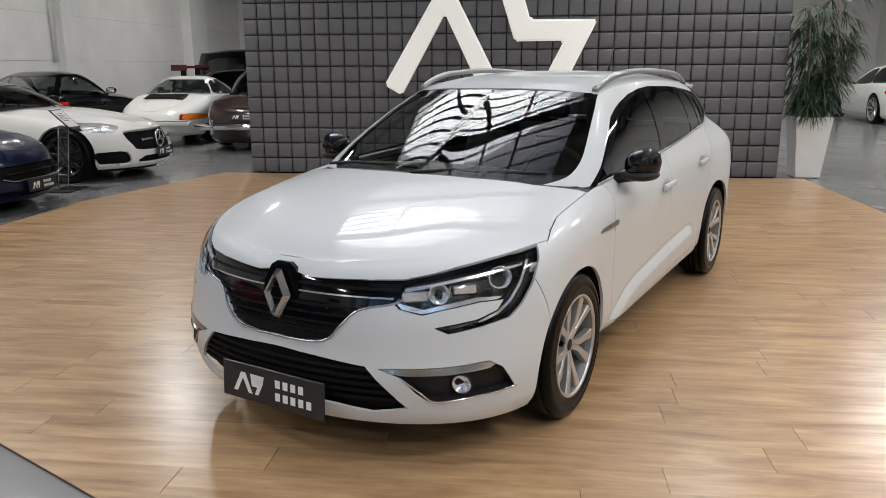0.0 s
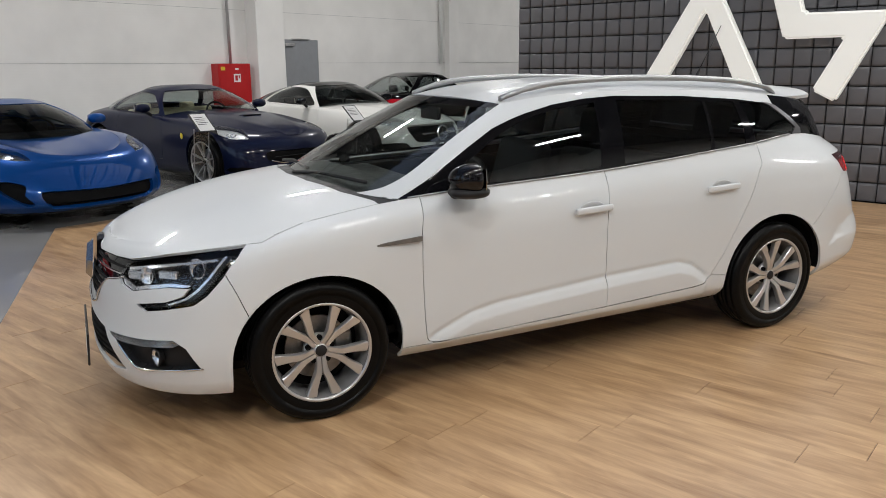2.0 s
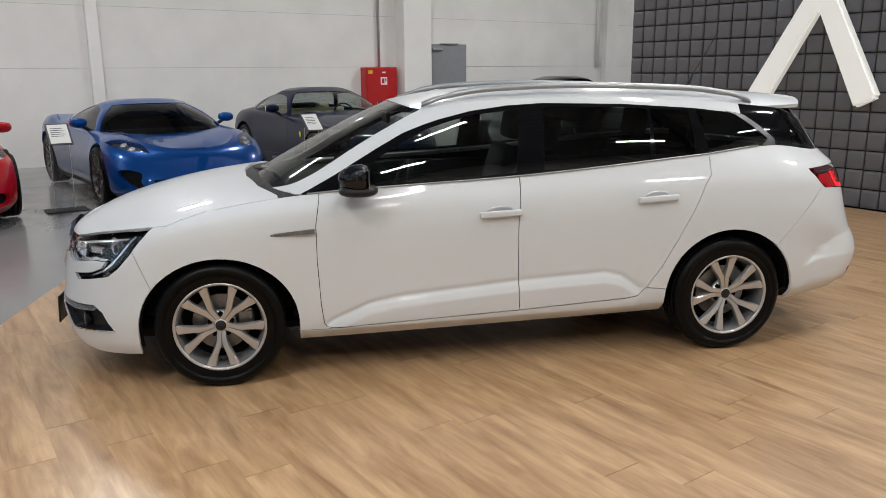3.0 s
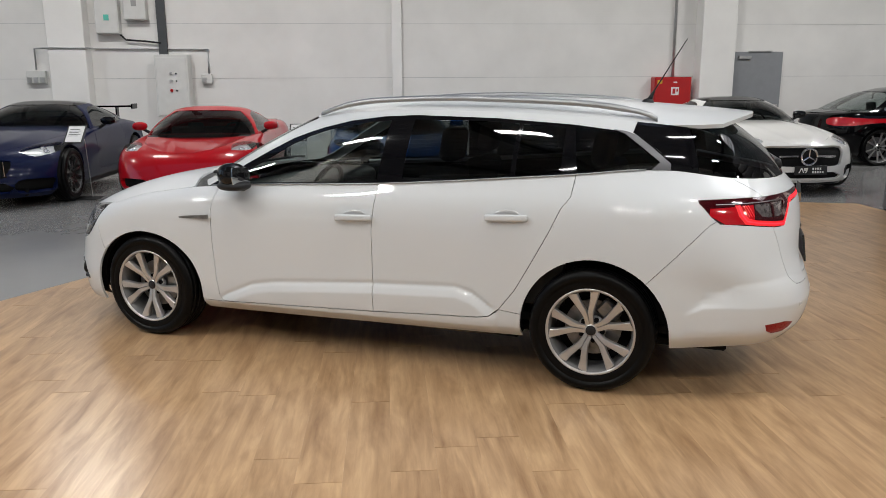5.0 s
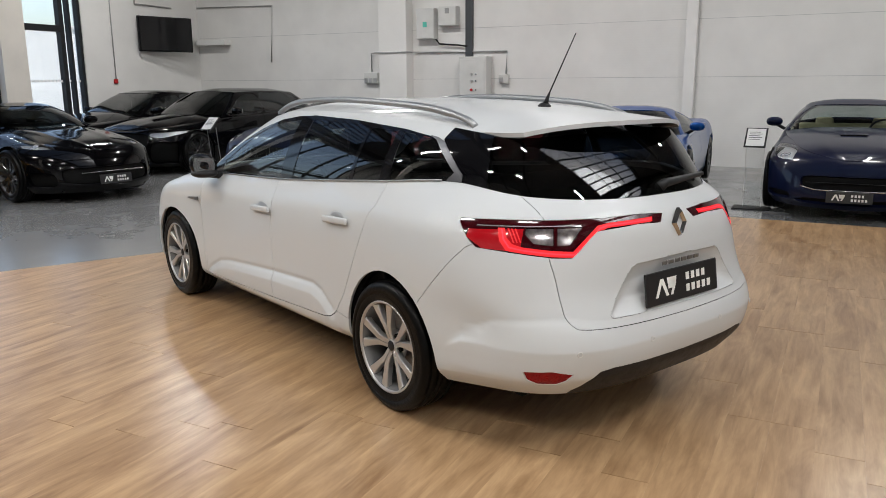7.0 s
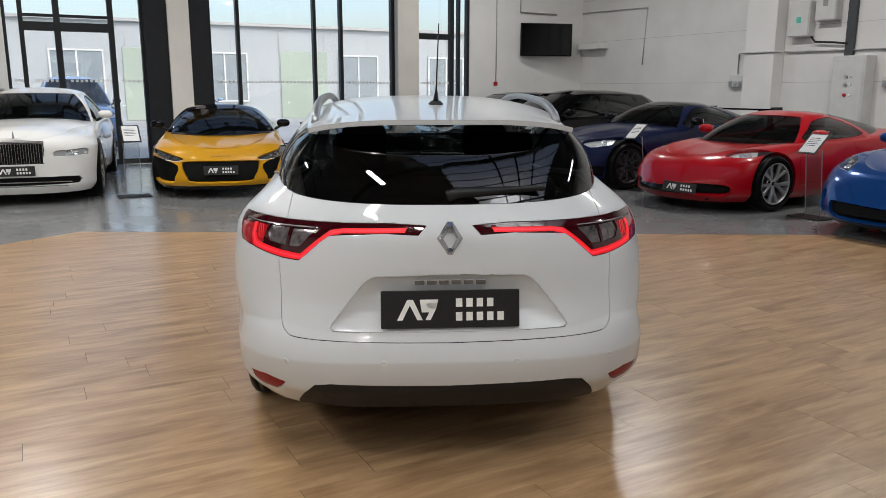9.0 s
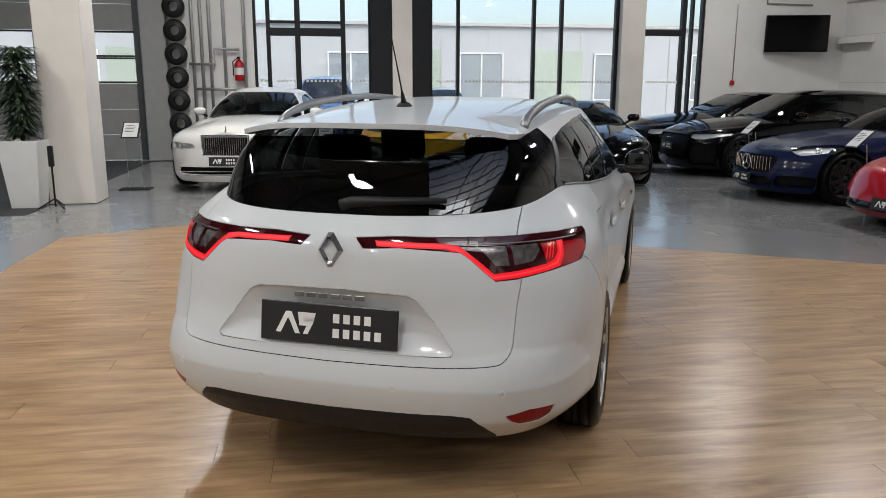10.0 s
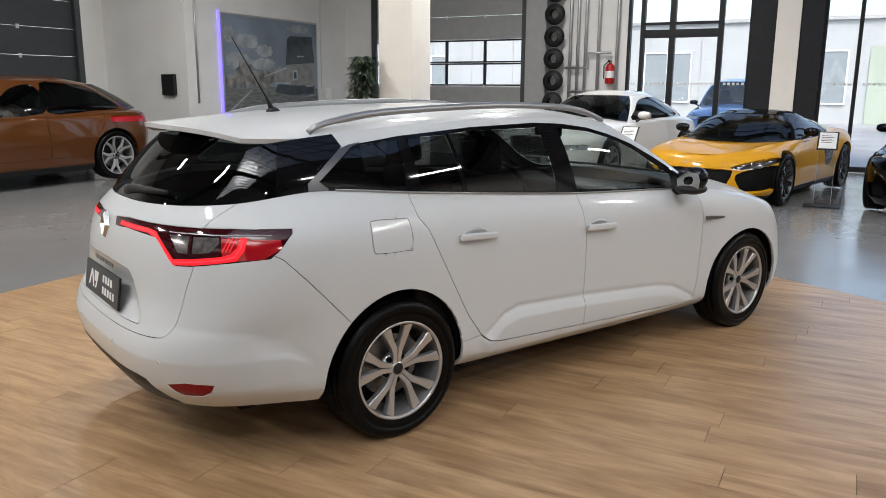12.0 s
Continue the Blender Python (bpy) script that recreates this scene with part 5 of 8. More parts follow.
part("underbody", boxes((-0.62, -2.02, 0.20, 0.62, 2.0, 0.25), (-0.80, -0.95, 0.215, 0.80, 0.97, 0.26), bevel=0.01), M_DARKIN, hero)

# cabin interior
part("cabin_floor", boxes((-0.74, -1.0, 0.30, 0.74, 1.9, 0.34), (-0.70, 1.0, 0.34, 0.70, 1.95, 0.62)), M_DARKIN, hero)
part("dashboard", boxes((-0.70, -0.98, 0.70, 0.70, -0.52, 0.93), bevel=0.06, seg=3), M_BLACK, hero, "black dashboard", smooth=True)
part("parcel_shelf", boxes((-0.66, 1.15, 0.95, 0.66, 2.0, 0.97), bevel=0.005), M_DARKIN, hero)
for sx in (1, -1):
    part("door_card", boxes((sx * 0.76 - 0.02, -0.85, 0.40, sx * 0.76 + 0.02, 1.2, 0.93), bevel=0.01), M_BLACK, hero)
pts = [(0.36 + 0.185 * math.cos(a), -0.40 + 0.07 * math.sin(a), 0.87 + 0.17 * math.sin(a)) for a in np.linspace(0, math.tau, 28, endpoint=False)]
sw = part("steering_wheel", tube(pts, 0.016, 8, True), M_BLACK, hero, smooth=True)
part("steering_boss", boxes((-0.17, -0.02, -0.03, 0.17, 0.02, 0.03), (-0.03, -0.25, -0.04, 0.03, 0.0, 0.02), bevel=0.012), M_BLACK, sw, m=Matrix.Translation((0.36, -0.40, 0.86)))


def car_seat(parent, x, y, wide=0.25, high=True):
    st = part("seat", boxes((-wide, -0.26, 0.0, wide, 0.26, 0.16), bevel=0.05, seg=3), M_SEAT, parent, "dark cloth seat", smooth=True, m=Matrix.Translation((x, y, 0.36)))
    part("seat_back", boxes((-wide, -0.06, 0.0, wide, 0.07, 0.60), bevel=0.05, seg=3), M_SEAT, st, smooth=True, m=Matrix.Translation((0, 0.24, 0.12)) @ Matrix.Rotation(radians(-16), 4, "X"))
    for hx in ((0,) if wide < 0.4 else (-0.36, 0.36)):
        part("head_rest", boxes((-0.13, -0.05, 0.0, 0.13, 0.05, 0.19), bevel=0.04, seg=3), M_SEAT, st, smooth=True, m=Matrix.Translation((hx, 0.42, 0.735)) @ Matrix.Rotation(radians(-10), 4, "X"))
    return st


car_seat(hero, 0.36, 0.02), car_seat(hero, -0.36, 0.02), car_seat(hero, 0.0, 0.88, 0.62)
# wipers
for (x0, y0, x1, y1) in ((-0.05, -1.17, 0.60, -1.03), (-0.62, -1.08, -0.06, -1.12)):
    part("windscreen_wiper", tube([(x0, y0 - 0.03, 0.985), (x0 * 0.7 + x1 * 0.3, y0 * 0.7 + y1 * 0.3, 1.0), (x1, y1, 1.0)], 0.009, 6), M_BLACK, hero, smooth=True)
part("rear_wiper", tube([(0.0, 2.20, 1.085), (-0.04, 2.20, 1.10), (-0.38, 2.165, 1.115)], [0.026, 0.022, 0.010], 8), M_BLACK, hero, smooth=True)
part("mirror_inside", boxes((-0.12, -0.012, -0.035, 0.12, 0.012, 0.035), bevel=0.01), M_BLACK, hero, m=Matrix.Translation((0, -0.42, 1.27)))

# ---- glazed front, gates, wall fittings ----
def placed(ob, m):
    ob.matrix_world = ROOM @ m
    return ob


def bars(parent, name, items, mat, bevel=0.004):
    for it in items:
        part(name, boxes(it, bevel=bevel), mat, parent)


def glazing(name, u0, u1, posts, transoms, label):
    """A bay of the glazed front: dark posts, transoms and panes."""
    g = empty(name, ROOM, label, "window", kind="structure")
    bars(g, "mullion", [(p - w / 2, FV - 0.16, 0.0, p + w / 2, FV - 0.02, 5.8) for p, w in posts], M_FRAME)
    bars(g, "transom", [(a, FV - 0.15, z - h / 2, b, FV - 0.03, z + h / 2) for a, b, z, h in transoms], M_FRAME)
    ps = sorted(p for p, w in posts)
    for a, b in zip(ps, ps[1:]):
        pn = part("pane", boxes((a, FV - 0.094, 0.0, b, FV - 0.086, 5.8)), M_PANE, g)
        pn.visible_shadow = False
        k = max(1, int((b - a - 0.1) / 0.085))
        bm = bmesh.new()
        for i in range(k):
            x = a + 0.06 + i * 0.085
            add_box(bm, x, FV - 0.0855, 1.60, x + 0.05, FV - 0.085, 1.65)
        st = part("safety_marks", bm, M_PAPER, g, "row of white squares stuck on the glass")
        st["kind"] = "stuff"
    return g


glazing("window_1", 0.0, 2.42, [(2.40, 0.07), (2.12, 0.08), (1.52, 0.11), (0.58, 0.10), (0.02, 0.06)], [(0.02, 2.40, 0.05, 0.1), (0.58, 2.12, 2.62, 0.16), (0.58, 2.12, 2.82, 0.05)], "glazed bay with a dark framed double door")
glazing("window_2", -5.45, -1.26, [(-1.28, 0.06), (-1.87, 0.07), (-3.54, 0.07), (-4.16, 0.07), (-5.42, 0.08)], [(-5.45, -1.26, 0.05, 0.1), (-5.45, -1.26, 5.75, 0.1)], "tall glazed bay with dark mullions")
glazing("window_3", -7.45, -6.02, [(-6.04, 0.07), (-6.98, 0.10), (-7.18, 0.05), (-7.42, 0.06)], [(-7.45, -6.02, 0.05, 0.1), (-6.98, -6.04, 2.70, 0.13)], "narrow glazed bay with a dark door")
for nm, u0, u1, mt, lab in (("column_dark", 0.0, -0.44, M_FRAME, "anthracite clad column"), ("column_cream", -0.44, -0.86, M_CREAM, "cream painted column"), ("column_dark", -0.86, -1.25, M_FRAME, "anthracite clad column"), ("column_cream", -5.46, -6.0, M_CREAM, "cream painted column")):
    c = part(nm, boxes((u1, FV - 0.2, 0, u0, FV + (0.16 if mt is M_CREAM else 0.10), CEIL), bevel=0.006), mt)
    c.matrix_world = ROOM
    tagged(c, lab + " between the glazed bays", "column", "front columns", "structure")
col = placed(part("column", boxes((-0.29, -0.29, -0.01, 0.29, 0.29, CEIL), bevel=0.012), M_CREAM), pose(4.27, -6.1, 0))
tagged(col, "cream painted square column on the showroom floor", "column", kind="structure")


def sectional_door(name, mat, u_axis, a, b, plane, top, label, windows=None):
    """A sectional gate of stacked panels. u_axis: the gate lies across u (True) or along v."""
    g = empty(name, ROOM, label, "gate", kind="structure")
    n = int(round(top / 0.52))
    ph = top / n

    def bx(a0, d0, z0, a1, d1, z1, bev=0.0):
        return boxes((a0, d0, z0, a1, d1, z1), bevel=bev) if u_axis else boxes((d0, a0, z0, d1, a1, z1), bevel=bev)
    for i in range(n):
        z0, z1 = i * ph + 0.004, (i + 1) * ph - 0.004
        if windows and windows[0] < (z0 + z1) / 2 < windows[1]:
            k = windows[2]
            w = (b - a) / k
            for j in range(k + 1):
                part("gate_stile", bx(a + j * w - 0.03, plane, z0, a + j * w + 0.03, plane + 0.05, z1), M_FRAME, g)
            part("gate_rail", bx(a, plane, z0, b, plane + 0.05, z0 + 0.035), M_FRAME, g)
            part("gate_rail", bx(a, plane, z1 - 0.035, b, plane + 0.05, z1), M_FRAME, g)
            p = part("pane", bx(a, plane + 0.02, z0, b, plane + 0.026, z1), M_PANE, g)
            p.visible_shadow = False
        else:
            part("gate_panel", bx(a, plane, z0, b, plane + 0.05, z1, 0.006), mat, g)
            for f in (0.25, 0.5, 0.75):
                part("hinge", bx(a + (b - a) * f - 0.03, plane + (0.05 if u_axis else -0.012), z1 - 0.05, a + (b - a) * f + 0.03, plane + (0.062 if u_axis else 0.0), z1 + 0.03), M_GALV, g)
    for e in (a, b):
        part("gate_track", bx(e - 0.06, plane + (0.05 if u_axis else -0.09), 0, e + 0.06, plane + (0.12 if u_axis else -0.02), top + 0.3), M_STEEL, g)
    return g


M_GATEGREY = material("gate_grey", (0.30, 0.30, 0.295), 0.5, vary=0.05)
M_GATEDARK = material("gate_dark", (0.035, 0.04, 0.045), 0.5, vary=0.08)
sectional_door("gate_1", M_GATEGREY, True, 4.72, 8.66, FV - 0.12, 4.16, "grey sectional gate with two rows of windows", (1.5, 2.65, 4))
sectional_door("gate_2", M_GATEDARK, False, -6.95 + 0.8, -1.25, 11.8, 3.64, "dark grey sectional gate behind a parked car")
# a strip of hazard tape at the foot of the grey gate
tape = empty("floor_tape", ROOM, "yellow and black hazard tape along the gate", "tape")
M_YEL = material("yellow_tape", (0.6, 0.42, 0.02), 0.5)
for i in range(32):
    part("tape_mark", boxes((4.75 + i * 0.12, FV + 0.06, -0.0035, 4.81 + i * 0.12, FV + 0.12, -0.002)), M_YEL if i % 2 else M_INK, tape)

# long wall: panel joints, pilasters
for z in (1.63, 2.67, 3.71, 4.75):
    j = part("panel_joint", boxes((LW - 0.021, -12.0, z - 0.004, LW - 0.0185, 23.9, z + 0.004)), M_GALV)
    j.matrix_world = ROOM
    tagged(j, "thin grey joint between white wall panels", "joint", "wall joints", "structure")
for v0, v1, d, mt in ((-6.5, -5.8, 0.28, M_WALL2), (0.01, 0.21, 0.12, M_WALL2), (6.2, 6.9, 0.34, M_WALL2), (12.5, 12.9, 0.15, M_WALL), (19.1, 20.3, 0.3, M_WALL2)):
    p = part("pilaster", boxes((LW - 0.02, v0, 0, LW + d, v1, CEIL), bevel=0.01), mt)
    p.matrix_world = ROOM
    tagged(p, "white painted pilaster on the long wall", "pilaster", "wall pilasters", "structure")
dr = empty("door_1", ROOM, "closed grey steel door with a closer", "door", kind="structure")
part("door_leaf", boxes((LW - 0.02, 6.98, 0, LW + 0.05, 8.05, 2.12), bevel=0.006), M_GREYDOOR, dr)
part("door_closer", boxes((LW + 0.05, 7.1, 1.98, LW + 0.1, 7.36, 2.04), (LW + 0.06, 7.3, 2.12, LW + 0.09, 7.8, 2.14), bevel=0.004), M_GALV, dr)
part("door_handle", boxes((LW + 0.05, 7.92, 1.02, LW + 0.1, 7.99, 1.06), bevel=0.006), M_GALV, dr)
M_YELSTICK = material("yellow_sticker", (0.65, 0.45, 0.03), 0.5)
fc = empty("fire_cabinet", ROOM, "red fire hose cabinet on the white wall", "fire cabinet")
part("body", boxes((LW - 0.02, 5.32, 0.80, LW + 0.22, 6.08, 1.62), bevel=0.008), M_RED, fc)
part("door", boxes((LW + 0.22, 5.34, 0.82, LW + 0.235, 6.06, 1.60), bevel=0.005), M_RED, fc)
part("pictogram", boxes((LW + 0.236, 5.66, 1.26, LW + 0.2375, 5.82, 1.42)), M_WHITE, fc)
part("pictogram_mark", boxes((LW + 0.238, 5.69, 1.29, LW + 0.2395, 5.75, 1.39), (LW + 0.238, 5.77, 1.33, LW + 0.2395, 5.80, 1.39)), M_RED, fc)
part("sticker", boxes((LW + 0.236, 5.37, 1.49, LW + 0.2375, 5.47, 1.56)), M_YELSTICK, fc, "small yellow warning sticker")
part("latch", boxes((LW + 0.236, 5.70, 1.50, LW + 0.245, 5.78, 1.53), bevel=0.003), M_WHITE, fc)
ec = empty("electric_cabinet", ROOM, "tall light grey electric cabinet with switches", "cabinet")
part("body", boxes((LW - 0.02, -4.55, 0.9, LW + 0.26, -3.92, 2.08), bevel=0.008), M_BOX, ec)
part("door", boxes((LW + 0.26, -4.52, 0.93, LW + 0.275, -3.95, 2.02), bevel=0.005), M_BOX, ec)
for z, mt in ((1.72, M_GALV), (1.58, M_GALV), (1.40, M_RED)):
    part("switch", lathe([(LW + 0.275, 0.03), (LW + 0.30, 0.028), (LW + 0.30, 0.0)], 16), mt, ec, m=Matrix.Translation((0, -4.25, z)))
    part("switch", lathe([(LW + 0.275, 0.02), (LW + 0.29, 0.018), (LW + 0.29, 0.0)], 16), M_CHROME, ec, m=Matrix.Translation((0, -4.15, z)))
for v0, v1, z0, z1 in ((-5.62, -5.18, 2.46, 3.10), (-5.08, -4.66, 2.72, 3.12)):
    e = empty("junction_box", ROOM, "grey wall mounted electric junction box", "electric box", "junction boxes")
    part("body", boxes((LW - 0.02, v0, z0, LW + 0.16, v1, z1), bevel=0.008), M_BOX, e)
    part("lid", boxes((LW + 0.16, v0 + 0.015, z0 + 0.015, LW + 0.175, v1 - 0.015, z1 - 0.015), bevel=0.005), M_BOX, e)
    part("sticker", boxes((LW + 0.176, (v0 + v1) / 2 - 0.05, z0 + 0.25, LW + 0.1775, (v0 + v1) / 2 + 0.05, z0 + 0.36)), M_GATEGREY if z0 > 2.5 else material("green_sticker", (0.1, 0.5, 0.4), 0.5), e)
ct = part("cable_tray", boxes((LW - 0.02, -4.5, 2.08, LW + 0.05, -4.34, CEIL - 0.6), bevel=0.004), M_STEEL)
ct.matrix_world = ROOM
tagged(ct, "dark vertical cable tray above the electric cabinet", "cable tray")


def conduit(points, label, mat=M_GALV, r=0.016):
    c = part("conduit", tube(points, r, 8), mat, smooth=True)
    c.matrix_world = ROOM
    return tagged(c, label, "conduit", "conduits")


xw = LW + 0.02
conduit([(xw, -6.85, 1.80), (xw, -6.85, 2.20), (xw + 0.28, -6.55, 2.2), (xw + 0.28, -5.75, 2.2), (xw, -5.7, 2.2), (xw, -3.56, 2.18), (xw, -3.58, 1.72)], "grey steel conduit running along the white wall")
conduit([(LW + 0.05, -5.2, 2.46), (LW + 0.06, -5.1, 2.36), (LW + 0.06, -4.7, 2.33), (LW + 0.05, -4.45, 2.3)], "black cable between the electric boxes", M_BLACK, 0.018)
conduit([(xw, -9.7, 2.06), (xw, -9.6, 3.36), (xw, -12.0, 3.42)], "thin grey conduit up the white wall", M_GALV, 0.012)
conduit([(LW + 0.03, 5.75, 1.62), (LW + 0.03, 5.75, CEIL - 0.1)], "grey steel pipe rising above the fire cabinet", M_GALV, 0.03)
conduit([(xw, 12.3, 1.6), (xw, 12.3, CEIL)], "white pipe on the long wall", M_WHITE, 0.05)
for v0, z0, w, h in ((-7.03, 1.54, 0.36, 0.24), (-3.72, 1.53, 0.2, 0.18)):
    s = empty("socket_box", ROOM, "grey industrial wall socket box", "socket", "wall sockets")
    part("body", boxes((LW - 0.02, v0, z0, LW + 0.08, v0 + w, z0 + h), bevel=0.008), M_BOX, s)
    for i in range(int(w / 0.12)):
        part("flap", boxes((LW + 0.08, v0 + 0.02 + i * 0.12, z0 + 0.02, LW + 0.1, v0 + 0.1 + i * 0.12, z0 + 0.12), bevel=0.004), M_GALV, s)
tv = empty("wall_television", ROOM @ pose(-9.5, -11.72, 2.70, 0, 0, -16), "large black television on a wall bracket", "television")
part("screen", boxes((-0.66, -0.03, -0.38, 0.66, 0.03, 0.38), bevel=0.008), M_GLOSSBLACK, tv)
part("bezel", boxes((-0.68, -0.05, -0.40, 0.68, -0.01, 0.40), bevel=0.01), M_BLACK, tv)
part("bracket", boxes((-0.1, -0.4, -0.1, 0.1, -0.05, 0.1), bevel=0.006), M_STEEL, tv)
shf = part("wall_shelf", boxes((LW - 0.02, -11.9, 2.49, LW + 0.22, -10.98, 2.62), bevel=0.006), M_WHITE)
shf.matrix_world = ROOM
tagged(shf, "small white wall shelf near the television", "shelf")
cp = placed(part("call_point", boxes((-0.05, 0, -0.05, 0.05, 0.04, 0.05), bevel=0.006), M_RED), pose(-8.2, FV, 1.62))
tagged(cp, "small red fire alarm call point", "call point")
conduit([(-10.0, FV + 0.03, 3.35), (-8.9, FV + 0.03, 3.36), (-8.9, FV + 0.03, 4.2)], "grey conduit above the television", M_GALV, 0.02)
conduit([(-8.2, FV + 0.03, 1.67), (-8.2, FV + 0.03, 4.5)], "thin conduit above the call point", M_GALV, 0.012)

# services beside the grey gate
for u0 in (3.62, 3.45, 3.28, 3.0, 2.6):
    conduit([(u0, FV + 0.08, 0.2), (u0, FV + 0.08, CEIL - 0.2)], "grey vertical service pipe on the front wall", M_GALV, 0.035)
conduit([(3.7, FV + 0.14, 1.95), (3.2, FV + 0.14, 1.95), (3.2, FV + 0.14, 2.25), (2.7, FV + 0.14, 2.25)], "grey branch pipe between the risers", M_GALV, 0.03)
conduit([(3.6, FV + 0.14, 1.45), (2.5, FV + 0.14, 1.45)], "grey horizontal service pipe", M_GALV, 0.03)
sc = part("steel_post", boxes((4.12, FV - 0.1, 0, 4.6, FV + 0.22, CEIL), bevel=0.01), M_GATEGREY)
sc.matrix_world = ROOM
tagged(sc, "grey steel gate post beside the gate", "post", kind="structure")
for i in range(8):
    tr = placed(part("hose_reel", lathe([(-0.09, 0.10), (-0.08, 0.2), (-0.03, 0.22), (0.03, 0.22), (0.08, 0.2), (0.09, 0.10)], 24), M_BLACK, smooth=True), pose(3.93, FV + 0.24, 0.3 + i * 0.46, 0, 0, 90))
    tagged(tr, "black hose reel stacked beside the gate", "hose reel", "hose reels")
ex = empty("fire_extinguisher", ROOM @ pose(2.72, FV + 0.12, 1.62), "red fire extinguisher hung on the wall", "extinguisher")
part("cylinder", lathe([(0.0, 0.0), (0.0, 0.085), (0.02, 0.095), (0.34, 0.095), (0.40, 0.06), (0.42, 0.03), (0.44, 0.03)], 24, "z"), M_RED, ex, smooth=True)
part("valve", boxes((-0.03, -0.03, 0.44, 0.03, 0.10, 0.48), bevel=0.008), M_BLACK, ex)
part("hose", tube([(0.03, 0.03, 0.45), (0.12, 0.03, 0.38), (0.12, 0.02, 0.1)], 0.012, 6), M_BLACK, ex, smooth=True)
part("label_band", lathe([(0.12, 0.0957), (0.26, 0.0957)], 24, "z"), M_WHITE, ex, smooth=True)

# poster on the side wall, lit blue along its edge
M_POSTSKY = material("poster_print", (0.17, 0.21, 0.26), 0.4, vary=0.35, scale=0.9)
po = empty("wall_poster", ROOM @ pose(RW - 0.005, -9.25, 1.95, 90, 0, -90), "large framed poster of a road scene with blue edge light", "poster")
part("frame", boxes((-1.58, -1.03, 0.0, 1.58, 1.03, 0.035)), M_GALV, po)
part("print", boxes((-1.54, -0.99, 0.035, 1.54, 0.99, 0.040)), M_POSTSKY, po, "blue grey road photograph")
M_P1, M_P2, M_P3 = material("poster_dark", (0.035, 0.045, 0.055), 0.4, vary=0.4, scale=5), material("poster_road", (0.15, 0.15, 0.145), 0.4, vary=0.4, scale=5, stretch=(1, 4, 1)), material("poster_cloud", (0.30, 0.32, 0.34), 0.4, vary=0.35, scale=4)
M_P4, M_P5 = material("poster_shrub", (0.19, 0.18, 0.165), 0.4, vary=0.7, scale=7), material("poster_body", (0.22, 0.215, 0.20), 0.4, vary=0.3, scale=6)


def poster_piece(poly, mat, z, label=""):
    part("printed_shape", prism(poly, z, z + 0.001), mat, po, label)


def ragged(cx, cy, rx, ry, seed, n=34):
    q = random.Random(seed)
    return [(max(-1.54, min(1.54, cx + rx * math.cos(a) * q.uniform(0.75, 1.1))), max(-0.99, min(0.99, cy + ry * math.sin(a) * q.uniform(0.75, 1.1)))) for a in np.linspace(0, math.tau, n, endpoint=False)]


# road, distant growth, clouds, then a dark square truck and its pale trim
poster_piece([(-1.54, -0.99), (1.54, -0.99), (1.54, -0.48), (-0.4, -0.42), (-1.54, -0.52)], M_P2, 0.0402)
for cx, cy, rx, ry in ((-1.38, 0.62, 0.16, 0.20), (-0.85, 0.50, 0.42, 0.16), (-0.30, 0.32, 0.30, 0.13), (-1.1, 0.08, 0.42, 0.20), (-0.35, 0.05, 0.40, 0.14), (0.9, 0.85, 0.4, 0.10)):
    poster_piece(ragged(cx, cy, rx, ry, int(cx * 100)), M_P3, 0.0404 + 0.0001 * (cx + 2))
for cx, cy, rx, ry in ((-0.95, -0.20, 0.32, 0.30), (-0.45, -0.28, 0.40, 0.22), (-1.35, -0.35, 0.2, 0.18), (0.1, -0.2, 0.3, 0.2)):
    poster_piece(ragged(cx, cy, rx, ry, int(cx * 90) + 7), M_P4, 0.0418 + 0.0002 * (cx + 2))
poster_piece([(0.10, -0.42), (0.12, -0.10), (0.42, 0.04), (1.40, 0.12), (1.46, -0.40), (1.30, -0.52), (0.5, -0.54)], M_P5, 0.0434)
poster_piece([(0.40, 0.05), (0.46, 0.60), (0.56, 0.68), (1.36, 0.70), (1.44, 0.12)], M_P1, 0.0436)
poster_piece([(0.0, -0.55), (0.10, -0.36), (0.55, -0.40), (1.42, -0.40), (1.40, -0.58), (0.6, -0.62)], M_P1, 0.0446)
for poly in ([(-0.35, -0.20), (0.42, 0.0), (0.42, -0.03), (-0.35, -0.24)], [(0.0, -0.34), (0.55, -0.33), (0.55, -0.37), (0.0, -0.38)], [(0.62, -0.06), (0.80, -0.05), (0.80, -0.28), (0.62, -0.29)], [(0.8, 0.26), (1.05, 0.27), (1.05, 0.24), (0.8, 0.23)], [(-1.48, -0.93), (-1.40, -0.93), (-0.72, -0.50), (-0.78, -0.50)], [(1.1, -0.40), (1.38, -0.39), (1.38, -0.42), (1.1, -0.43)], [(0.9, -0.66), (1.5, -0.60), (1.5, -0.62), (0.9, -0.68)]):
    poster_piece(poly, M_P3, 0.0458)
poster_piece([(0.665, -0.11), (0.755, -0.105), (0.755, -0.24), (0.665, -0.245)], M_P1, 0.047)
M_BLUE = emitter("blue_led", (0.16, 0.12, 1.0), 1.0)
part("edge_light", boxes((-1.63, -1.06, 0.0, -1.59, 1.06, 0.03)), M_BLUE, po, "glowing blue LED strip")
part("edge_light", boxes((-1.63, -1.06, 0.0, 1.2, -1.04, 0.02)), M_BLUE, po, "glowing blue LED strip")
wb = part("wall_dispenser", boxes((RW - 0.2, -11.55, 0.9, RW, -11.15, 1.5), bevel=0.02), M_WHITE)
wb.matrix_world = ROOM
tagged(wb, "white dispenser box on the side wall", "dispenser")
